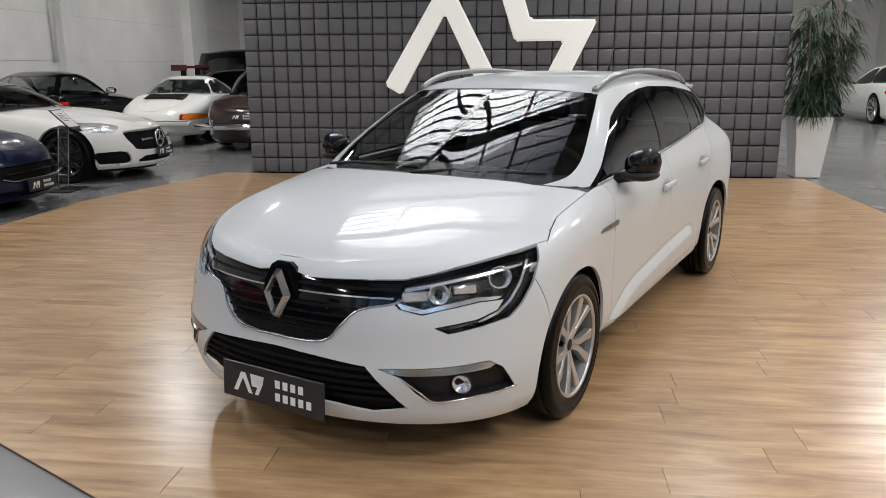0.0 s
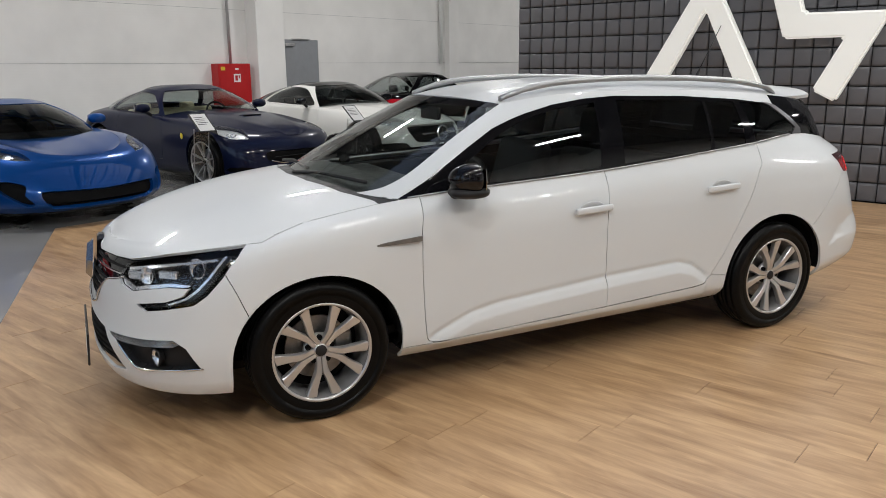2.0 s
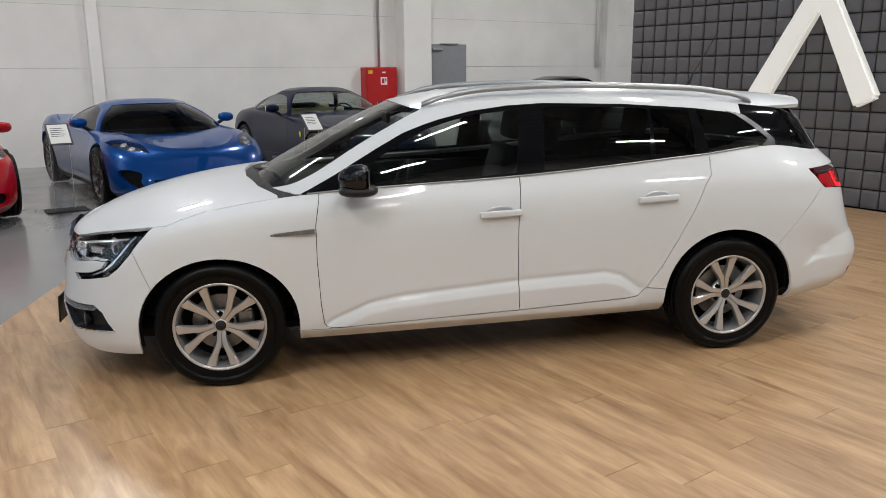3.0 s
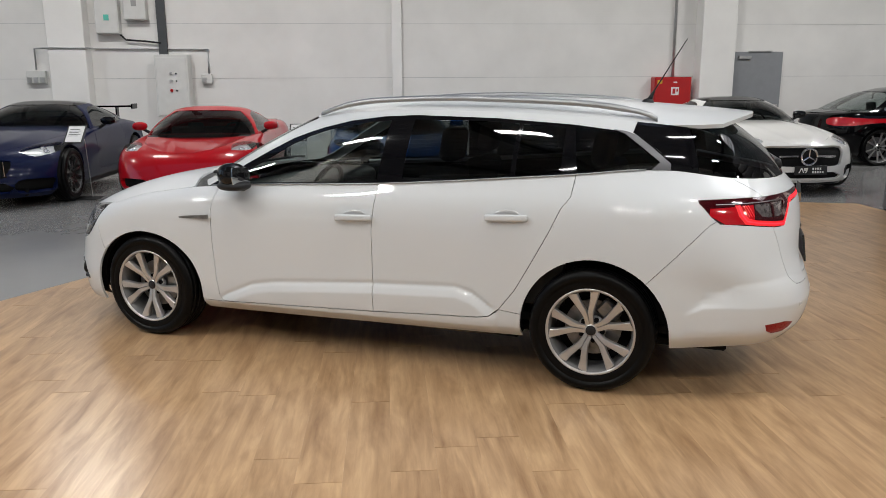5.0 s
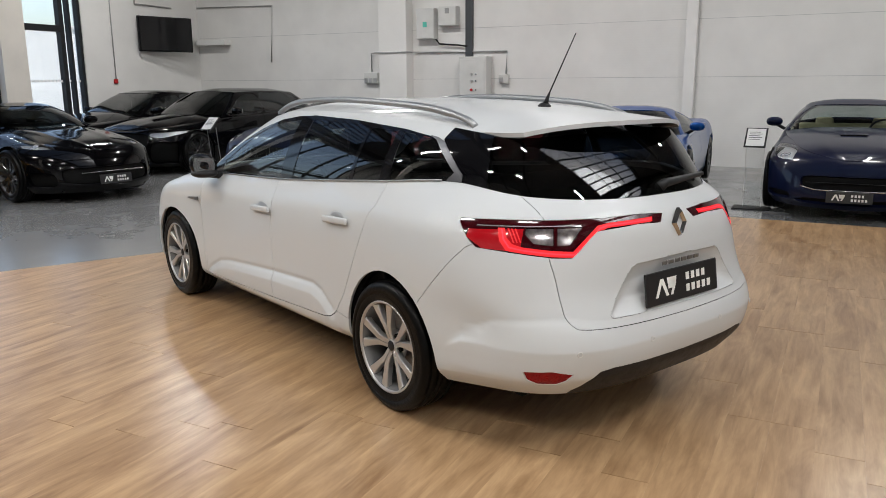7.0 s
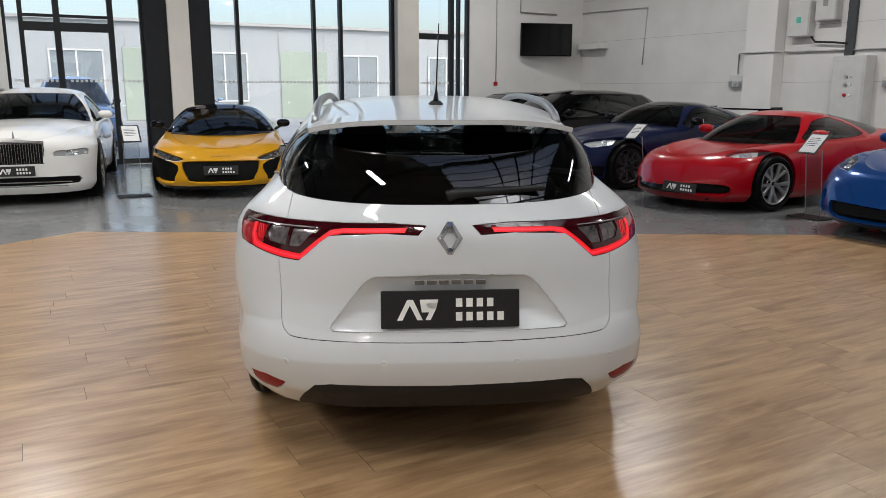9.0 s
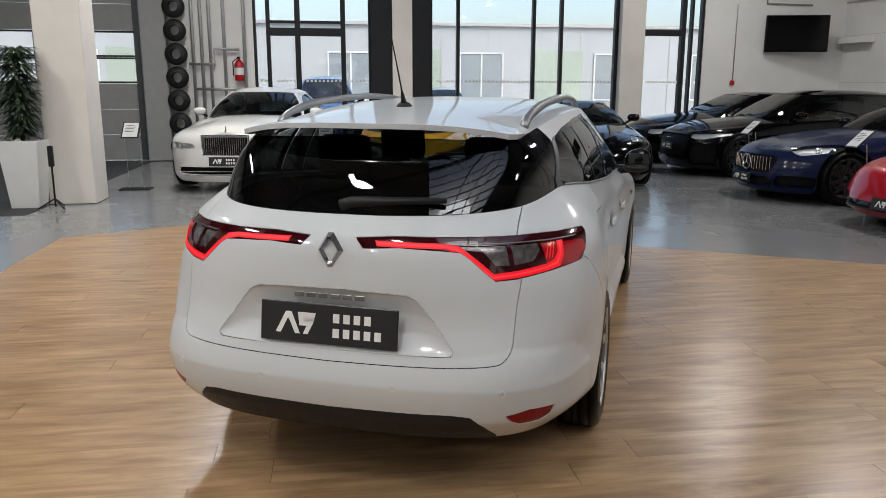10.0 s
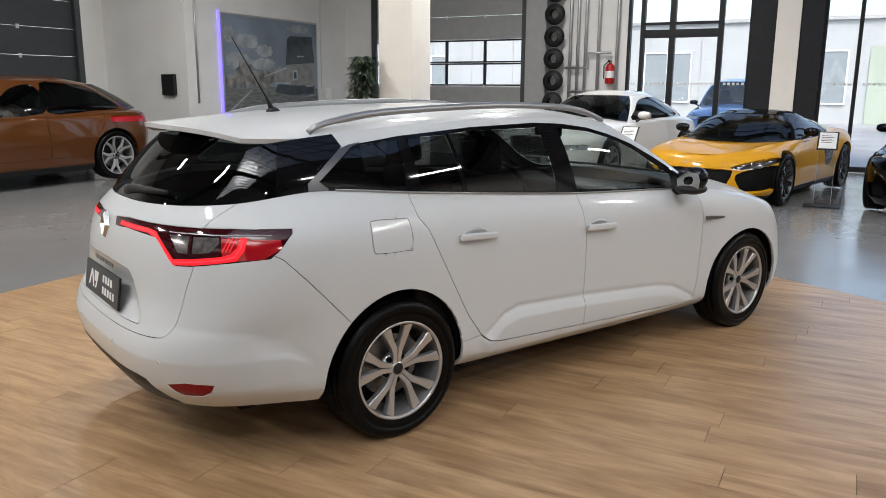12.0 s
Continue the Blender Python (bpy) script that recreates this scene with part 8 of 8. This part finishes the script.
# before the glazed front
luxury = parked("luxury_coupe", 2.42, -6.65, 171, estate, "white luxury coupe with an upright chrome grille", paint=P_WHITE, L=5.28, fa=0.9, ra=4.0, R=0.38, rim_r=0.27, W=1.95, style="vee", rim=M_RIM, roof_z=1.50, edge_z=1.42, roof_ends=(1.42, 1.38), roof_y=(2.3, 2.45, 3.5, 3.9), belt_end=4.1, rear_c=(4.9, 1.05), seat_y=0.6, glassf=M_GLASSR,
       top=[0.82, 0.88, 0.93, 0.97, 1.0, 1.02, 1.02, 1.0, 0.92], topw=[0.5, 0.56, 0.62, 0.78, 0.87, 0.87, 0.84, 0.82, 0.78], hood=[(0.1, 0.86), (0.3, 0.95), (0.8, 1.01), (1.3, 1.05), (2.0, 1.07)], cowl=(1.55, 1.05), cowl_s=1.85, deck=[(3.9, 1.06), (4.8, 1.02), (5.2, 0.95)], nose=[0.08, 0.02, 0.0, 0.0, 0.01, 0.03, 0.05],
       windows=[[(1.95, 1.02), (2.2, 1.19), (2.5, 1.33), (2.9, 1.385), (3.4, 1.36), (3.8, 1.22), (4.0, 1.06), (3.0, 1.03)]], doors=[[(1.75, 0.34), (1.68, 0.7), (1.78, 0.98), (3.25, 1.02), (3.3, 0.7), (3.2, 0.34)]],
       front=[("grille", smooth_poly([(-0.3, 0.80), (0.30, 0.80), (0.325, 0.78), (0.325, 0.55), (0.30, 0.535), (-0.3, 0.535)], 2, (0, 5)), "f", "hole"), ("headlamp", smooth_poly([(0.47, 0.685), (0.66, 0.70), (0.83, 0.705), (0.84, 0.645), (0.80, 0.62), (0.48, 0.62)], 3), "f", "clear"),
              ("lower_intake", smooth_poly([(-0.3, 0.36), (0.60, 0.36), (0.74, 0.335), (0.74, 0.27), (0.60, 0.25), (-0.3, 0.25)], 2, (0, 5)), "f", "hole")], plate=(0, 0.45, -2),
       bars=[("grille_bar", sx * (0.02 + 0.03 * i), 0.665, 0.008, 0.25, M_CHROME) for i in range(10) for sx in (1, -1)] + [("grille_frame", 0, 0.808, 0.70, 0.03, M_CHROME), ("grille_frame", -0.335, 0.67, 0.025, 0.27, M_CHROME), ("grille_frame", 0.335, 0.67, 0.025, 0.27, M_CHROME), ("bumper_strip", 0, 0.30, 1.3, 0.014, M_CHROME), ("bumper_strip", 0, 0.245, 1.2, 0.012, M_CHROME)])
part("bonnet_figure", lathe([(0, 0.022), (0.02, 0.014), (0.05, 0.012), (0.085, 0.003), (0.09, 0)], 12, "z"), M_CHROME, luxury, "small chrome ornament", smooth=True, m=Matrix.Translation((0, 0.10, 0.86)))
parked("sports_coupe", -0.05, -6.15, 166, mid_engine, "orange-yellow mid-engined sports car with black intakes and roof", paint=P_YELLOW, roof_mat=M_GLOSSBLACK, pillar_mat=M_GLOSSBLACK, L=4.43, W=1.94, fa=0.97, ra=3.62, pf=2.6, lf=0.7, nose=[0.08, 0.02, 0.0, 0.03, 0.08, 0.16, 0.24], top=[0.58, 0.70, 0.80, 0.83, 0.85, 0.90, 0.93, 0.92, 0.86], rim=M_BLACKRIM, spokes=10, style="single", mirror=M_GLOSSBLACK, sill=0.2, roof_z=1.24, edge_z=1.18, roof_ends=(1.18, 1.18),
       front=[("grille", smooth_poly([(-0.3, 0.51), (0.42, 0.51), (0.52, 0.47), (0.46, 0.30), (0.36, 0.22), (-0.3, 0.22)], 3, (0, 5)), "f", "hole"), ("side_intake", smooth_poly([(0.57, 0.45), (0.84, 0.55), (0.95, 0.53), (0.94, 0.27), (0.66, 0.21), (0.62, 0.29)], 3), "f", "hole"),
              ("lower_lip", [(-0.3, 0.17), (0.97, 0.17), (0.97, -0.1), (-0.3, -0.1)], "f", "black"), ("headlamp", smooth_poly([(0.50, 0.545), (0.70, 0.615), (0.90, 0.66), (0.93, 0.60), (0.78, 0.535), (0.58, 0.505)], 3), "f", "dark_clear"),
              ("side_blade", smooth_poly([(2.70, 0.45), (2.62, 0.70), (2.72, 0.86), (3.0, 0.90), (3.02, 0.60), (2.9, 0.42)], 3), "s", "silver")], plate=(0, 0.39, -6), glass=M_GLASSP,
       bars=[("badge_ring", -0.105 + 0.07 * i, 0.575, 0.05, 0.01, M_SATIN) for i in range(4)])
parked("gt_coupe", -2.95, -6.05, 171, gt, "black front-engined sports car beside a price stand", paint=P_BLACK, L=4.7, W=1.96, fa=0.98, ra=3.7, R=0.35, roof_z=1.28, rim=M_BLACKRIM, spokes=10, style="single", sill=0.18, bulge=0.03,
       front=[("grille", wide_mouth(0.62, 0.26, 0.46), "f", "hole"), ("side_intake", side_mouth(0.68, 0.90, 0.24, 0.40), "f", "hole"), ("headlamp", eye_lamp(0.58, 0.40, 0.86, 1.0, 0.17), "t", "clear")], plate=(0, 0.30, -6), badge=(0, 0.20, 0.60, M_YELLOW),
       bars=[("grille_bar", 0, 0.40, 0.9, 0.012, M_SATIN)])

# the copper suv by the side wall
suv = dict(L=5.0, W=2.0, fa=0.95, ra=3.95, R=0.40, rim_r=0.305, tw=0.28, bottom=0.20, nose=[0.10, 0.03, 0.0, 0.0, 0.03, 0.07, 0.12], pf=2.8, lf=0.6, top=[0.88, 0.95, 1.01, 1.04, 1.06, 1.09, 1.12, 1.12, 1.08], topw=[0.66, 0.70, 0.76, 0.84, 0.88, 0.88, 0.86, 0.84, 0.8],
           hood=[(0.1, 0.92), (0.3, 1.02), (0.8, 1.10), (1.3, 1.14), (1.9, 1.15)], cowl=(1.38, 1.13), cowl_s=1.68, belt_end=4.2, rear_c=(4.85, 1.16), deck=[(4.0, 1.18), (4.9, 1.12)], roof_y=(2.1, 2.25, 3.7, 4.05), roof_ends=(1.62, 1.56), edge_z=1.60, roof_z=1.69, rw=0.62, tail=[0.25, 0.12, 0.05, 0.0, 0.0, 0.03, 0.08],
           windows=[[(1.78, 1.09), (2.05, 1.28), (2.35, 1.48), (2.7, 1.55), (2.8, 1.4), (2.75, 1.11)], [(2.83, 1.115), (2.86, 1.56), (3.3, 1.565), (3.75, 1.50), (4.08, 1.28), (4.15, 1.16), (3.6, 1.13)]],
           doors=[[(1.58, 0.42), (1.5, 0.8), (1.6, 1.06), (2.76, 1.10), (2.76, 0.42)], [(2.78, 0.42), (2.78, 1.10), (3.8, 1.13), (3.74, 0.9), (3.52, 0.65), (3.46, 0.42)]], sill=0.27, seat_y=0.5, mirror=M_GLOSSBLACK,
           front=[("grille", smooth_poly([(-0.3, 0.86), (0.5, 0.85), (0.6, 0.72), (0.5, 0.45), (-0.3, 0.42)], 2, (0, 4)), "f", "hole"), ("headlamp", smooth_poly([(0.60, 0.86), (0.9, 0.88), (0.95, 0.82), (0.66, 0.78)], 3), "f", "clear")],
           rear=[("tail_lamp", smooth_poly([(0.2, 1.0), (0.7, 1.02), (0.98, 1.03), (0.98, 0.94), (0.72, 0.92), (0.2, 0.95)], 2), "f", "red")])
parked("suv", 9.85, -0.55, 180, suv, "copper brown sloping-roof suv with star-shaped rims", paint=P_COPPER, style="star", rim=M_RIM, rear_plate=(0, 0.75, -5))

# behind the tiled wall
parked("saloon_coupe", -9.5, 12.4, 180, estate, "black two-door coupe with red tail lamps", paint=P_BLACK, L=4.43, fa=0.8, ra=3.5, W=1.83, R=0.33, top=[0.70, 0.78, 0.84, 0.88, 0.92, 0.95, 0.97, 0.97, 0.92], belt_end=3.5, rear_c=(4.05, 1.0), roof_y=(2.15, 2.3, 3.0, 3.25), roof_ends=(1.36, 1.33), edge_z=1.35, roof_z=1.41, deck=[(3.3, 1.0), (4.0, 1.0), (4.4, 0.93)],
       windows=[[(1.82, 0.94), (2.05, 1.1), (2.4, 1.27), (2.7, 1.315), (2.72, 1.2), (2.68, 0.965)], [(2.76, 0.97), (2.78, 1.315), (3.0, 1.29), (3.25, 1.14), (3.42, 1.0)]], doors=[[(1.62, 0.34), (1.55, 0.7), (1.66, 0.93), (2.75, 0.95), (2.75, 0.34)]],
       rear=[("tail_lamp", smooth_poly([(0.5, 0.86), (0.84, 0.87), (0.9, 0.80), (0.84, 0.72), (0.52, 0.74)], 3), "f", "red")], glass=M_GLASSD)
classic = parked("classic_coupe", -7.15, 13.45, 180, mid_engine, "white classic rear-engined coupe with a black engine grille", paint=P_WHITE, L=4.25, W=1.70, fa=0.85, ra=3.12, R=0.31, rim_r=0.19, tw=0.2, bottom=0.19, roof_z=1.30, edge_z=1.24, roof_ends=(1.22, 1.24), cowl=(1.35, 0.92), cowl_s=1.6, roof_y=(1.85, 1.95, 2.5, 2.66), rear_c=(3.12, 0.965), belt_end=2.72, rw=0.52, rear_in=0.9,
       hood=[(0.2, 0.62), (0.6, 0.78), (1.2, 0.9), (1.7, 0.93)], deck=[(2.6, 0.98), (3.1, 0.962), (3.6, 0.85), (3.95, 0.70), (4.15, 0.60)], top=[0.60, 0.76, 0.88, 0.90, 0.91, 0.93, 0.94, 0.84, 0.62], lr=0.8, tail=[0.16, 0.04, 0.0, 0.0, 0.04, 0.09, 0.15], glass=M_GLASSD, topw=[0.6, 0.62, 0.66, 0.8, 0.86, 0.84, 0.70, 0.62, 0.6],
       windows=[[(1.72, 0.93), (1.9, 1.12), (2.0, 1.19), (2.35, 1.22), (2.36, 0.95)], [(2.41, 0.95), (2.40, 1.215), (2.56, 1.18), (2.72, 1.05), (2.72, 0.97)]], doors=[[(1.5, 0.32), (1.46, 0.6), (1.55, 0.88), (2.4, 0.90), (2.4, 0.32)]],
       rear=[("tail_lamp", smooth_poly([(0.60, 0.60), (0.80, 0.60), (0.86, 0.52), (0.80, 0.50), (0.60, 0.50)], 2), "f", "amber"), ("reflector", [(0.54, 0.50), (0.60, 0.50), (0.60, 0.60), (0.54, 0.60)], "f", "red")], style="single")
part("engine_grille", boxes(*[(-0.36, 3.30 + 0.045 * i, 0.0, 0.36, 3.325 + 0.045 * i, 0.015) for i in range(6)], (-0.40, 3.27, -0.01, 0.40, 3.58, 0.004)), M_BLACK, classic, "black slatted engine grille", m=Matrix.Translation((0, 0, 0.952)) @ Matrix.Translation((0, 3.27, 0)) @ Matrix.Rotation(radians(-14), 4, "X") @ Matrix.Translation((0, -3.27, 0)))
part("rear_bumper", boxes((-0.82, 4.16, 0.40, 0.82, 4.28, 0.48), bevel=0.03, seg=2), P_WHITE, classic)
part("bumper_strip", boxes((-0.80, 4.275, 0.475, 0.80, 4.295, 0.495), bevel=0.006), M_CHROME, classic, "chrome strip")
vintage = parked("vintage_car", -5.0, 13.1, 180, estate, "dark brown vintage saloon with chrome bumpers", paint=P_BROWN, L=4.7, W=1.75, fa=0.85, ra=3.55, R=0.34, rim_r=0.2, tw=0.19, belt_end=3.3, rear_c=(3.7, 1.02), roof_y=(2.2, 2.3, 3.0, 3.2), deck=[(3.2, 1.02), (3.9, 0.98), (4.5, 0.78)], top=[0.82, 0.88, 0.94, 0.95, 0.96, 0.96, 0.95, 0.90, 0.72],
       windows=[[(1.82, 0.98), (2.2, 1.25), (2.35, 1.33), (2.8, 1.36), (2.82, 1.0)]], rear=[("tail_lamp", smooth_poly([(0.74, 0.80), (0.84, 0.80), (0.86, 0.60), (0.76, 0.60)], 2), "f", "red")], rear_plate=(0, 0.62, -10), doors=[[(1.62, 0.34), (1.55, 0.7), (1.66, 0.93), (2.85, 0.95), (2.85, 0.34)]])
part("rear_bumper", tube([(-0.88, 4.2, 0.45), (-0.86, 4.66, 0.45), (-0.5, 4.80, 0.45), (0.5, 4.80, 0.45), (0.86, 4.66, 0.45), (0.88, 4.2, 0.45)], 0.055, 10), M_CHROME, vintage, "chrome rear bumper", smooth=True)
for sx in (1, -1):
    part("overrider", tube([(sx * 0.5, 4.84, 0.33), (sx * 0.5, 4.86, 0.58)], 0.035, 8), M_CHROME, vintage, smooth=True)
wing_car = parked("saloon_coupe", -4.5, 15.2, 90, estate, "black low saloon parked across the hall", paint=P_BLACK, L=4.7, roof_ends=(1.37, 1.35), edge_z=1.36, roof_z=1.42, roof_y=(2.2, 2.35, 3.5, 3.75), belt_end=3.9, rear_c=(4.4, 1.0), ra=3.7, deck=[(3.7, 1.0), (4.4, 1.0), (4.66, 0.94)], top=[0.70, 0.78, 0.84, 0.88, 0.92, 0.95, 0.97, 0.97, 0.92],
       windows=[[(1.82, 0.94), (2.05, 1.1), (2.4, 1.28), (2.8, 1.325), (2.85, 1.2), (2.8, 0.965)], [(2.9, 0.97), (2.93, 1.325), (3.3, 1.31), (3.6, 1.2), (3.8, 1.02)]])
parked("suv", -4.8, 17.6, 90, suv, "black boxy suv at the back of the hall", paint=P_BLACK, rim=M_BLACKRIM, roof_z=1.96, edge_z=1.88, roof_ends=(1.88, 1.86), roof_y=(2.05, 2.2, 4.4, 4.7), belt_end=4.45, rear_c=(4.9, 1.16), glass=M_GLASSR,
       windows=[[(1.78, 1.09), (2.05, 1.35), (2.3, 1.62), (2.7, 1.72), (2.8, 1.4), (2.75, 1.11)], [(2.83, 1.115), (2.86, 1.72), (3.6, 1.73), (4.3, 1.66), (4.35, 1.16)]])

M_REDWING = paint("dark_red_paint", (0.09, 0.006, 0.010))
wg = part("rear_wing", boxes((-0.72, 4.25, 1.44, 0.72, 4.60, 1.50), (-0.74, 4.2, 1.38, -0.70, 4.62, 1.53), (0.70, 4.2, 1.38, 0.74, 4.62, 1.53), bevel=0.012, seg=2), M_REDWING, wing_car, "dark red rear wing")
part("wing_strut", boxes((-0.45, 4.35, 0.95, -0.42, 4.5, 1.45), bevel=0.005), M_BLACK, wg)
part("wing_strut", boxes((0.42, 4.35, 0.95, 0.45, 4.5, 1.45), bevel=0.005), M_BLACK, wg)

# outside
parked("suv", 1.0, -16.0, 180, suv, "blue suv parked outside the glazed front", paint=paint("outdoor_blue_paint", (0.10, 0.20, 0.42), 1.0), rim=M_RIM, roof_z=1.8, edge_z=1.72, roof_ends=(1.72, 1.70), roof_y=(2.05, 2.2, 4.3, 4.6), belt_end=4.4, rear_c=(4.9, 1.16), group="cars outside",
       windows=[[(1.78, 1.09), (2.05, 1.33), (2.3, 1.58), (2.7, 1.66), (2.8, 1.4), (2.75, 1.11)], [(2.83, 1.115), (2.86, 1.66), (3.6, 1.67), (4.3, 1.6), (4.35, 1.16)]])
parked("hatchback", -4.1, -26.5, 180, estate, "pale blue car parked outside across the yard", paint=paint("pale_blue_paint", (0.30, 0.42, 0.58), 1.0), L=4.4, fa=0.85, ra=3.4, belt_end=3.85, rear_c=(4.3, 1.03), roof_y=(2.2, 2.35, 3.6, 3.8), deck=[(3.7, 1.05), (4.36, 0.98)], group="cars outside",
       windows=[[(1.82, 0.965), (2.05, 1.12), (2.4, 1.31), (2.8, 1.36), (2.85, 1.2), (2.8, 0.99)], [(2.9, 0.995), (2.93, 1.36), (3.3, 1.355), (3.7, 1.1), (3.72, 1.03)]])
parked("hatchback", 9.5, 19.3, 180, estate, "small white car deep in the hall", paint=P_WHITE, L=4.3, fa=0.85, ra=3.35, belt_end=3.8, rear_c=(4.2, 1.03), roof_y=(2.2, 2.35, 3.5, 3.7), deck=[(3.6, 1.05), (4.26, 0.98)],
       windows=[[(1.82, 0.965), (2.05, 1.12), (2.4, 1.31), (2.8, 1.36), (2.85, 1.2), (2.8, 0.99)], [(2.9, 0.995), (2.93, 1.36), (3.3, 1.355), (3.65, 1.1), (3.68, 1.03)]], rear=[("tail_lamp", smooth_poly([(0.6, 0.86), (0.86, 0.87), (0.9, 0.74), (0.64, 0.72)], 3), "f", "red")])

# ---- floor planks and wall tiles, piece by piece ----
def clip_poly(poly, a, b, c):
    """The part of poly where a * x + b * y <= c."""
    out = []
    for i in range(len(poly)):
        p, q = poly[i - 1], poly[i]
        dp, dq = a * p[0] + b * p[1] - c, a * q[0] + b * q[1] - c
        if (dp <= 0) != (dq <= 0):
            t = dp / (dp - dq)
            out.append((p[0] + (q[0] - p[0]) * t, p[1] + (q[1] - p[1]) * t))
        if dq <= 0:
            out.append(q)
    return out


PW, PL, GAP, SEAM = 0.19, 1.5, 0.0014, 0.00012
prng = random.Random(11)
singles = []
row = 0
v = -4.5
while v < 5.9:
    off = prng.uniform(0, PL)
    u = -5.3 - off
    while u < 3.8:
        box4 = [(u + GAP, v + SEAM), (u + PL - GAP, v + SEAM), (u + PL - GAP, v + PW - SEAM), (u + GAP, v + PW - SEAM)]
        poly = box4
        for i in range(len(WOOD_OUTLINE)):
            (x0, y0), (x1, y1) = WOOD_OUTLINE[i], WOOD_OUTLINE[(i + 1) % len(WOOD_OUTLINE)]
            a, b = y1 - y0, -(x1 - x0)
            poly = clip_poly(poly, a, b, a * x0 + b * y0) if poly else poly
        if len(poly) >= 3:
            cu, cv = sum(p[0] for p in poly) / len(poly), sum(p[1] for p in poly) / len(poly)
            singles.append((poly, cu, cv))
        u += PL
    v += PW
    row += 1
for poly, cu, cv in singles:
    part("plank", prism([(x - cu, y - cv) for x, y in poly], -0.004, 0.0), M_WOOD, deck, m=Matrix.Translation((cu, cv, 0)))


def pillow(w, h, d):
    """A padded square with a pressed edge."""
    bm = bmesh.new()
    rings = []
    for f, z in ((1.0, 0.0), (0.985, d * 0.55), (0.90, d * 0.9), (0.7, d)):
        rings.append([bm.verts.new((sx * w / 2 * f, -z, sz * h / 2 * f)) for sx, sz in ((-1, -1), (1, -1), (1, 1), (-1, 1))])
    for a, b in zip(rings, rings[1:]):
        for k in range(4):
            bm.faces.new((a[k], a[(k + 1) % 4], b[(k + 1) % 4], b[k]))
    bm.faces.new(rings[-1])
    bmesh.ops.recalc_face_normals(bm, faces=bm.faces)
    return bm


NU, NZ = 36, 18
tw, th = (3.33 + 3.95) / NU, 0.2115
tile_me = None
far_tiles = bmesh.new()
trng = random.Random(5)
for j in range(NZ):
    for i in range(NU):
        cu, cz = -3.95 + (i + 0.5) * tw, (j + 0.5) * th
        tilt = trng.uniform(-0.004, 0.004)
        if 3 <= j <= 11 and 2 <= i < 35:
            if tile_me is None:
                o = part("tile", pillow(tw - 0.010, th - 0.010, 0.034), M_TILE, core, smooth=True)
                tile_me = o.data
            else:
                o = new("tile", tile_me)
                o.parent = core
            o.matrix_basis = Matrix.Translation((cu, 5.95, cz)) @ Matrix.Rotation(tilt * 4, 4, "X") @ Matrix.Rotation(tilt * 5, 4, "Z")
        else:
            b = pillow(tw - 0.010, th - 0.010, 0.034)
            made = {vv: far_tiles.verts.new((vv.co.x + cu, vv.co.y + 5.95, vv.co.z + cz)) for vv in b.verts}
            for f in b.faces:
                far_tiles.faces.new([made[vv] for vv in f.verts])
            b.free()
ft = part("tiles", far_tiles, M_TILE, core, smooth=True)
ft["kind"] = "stuff"
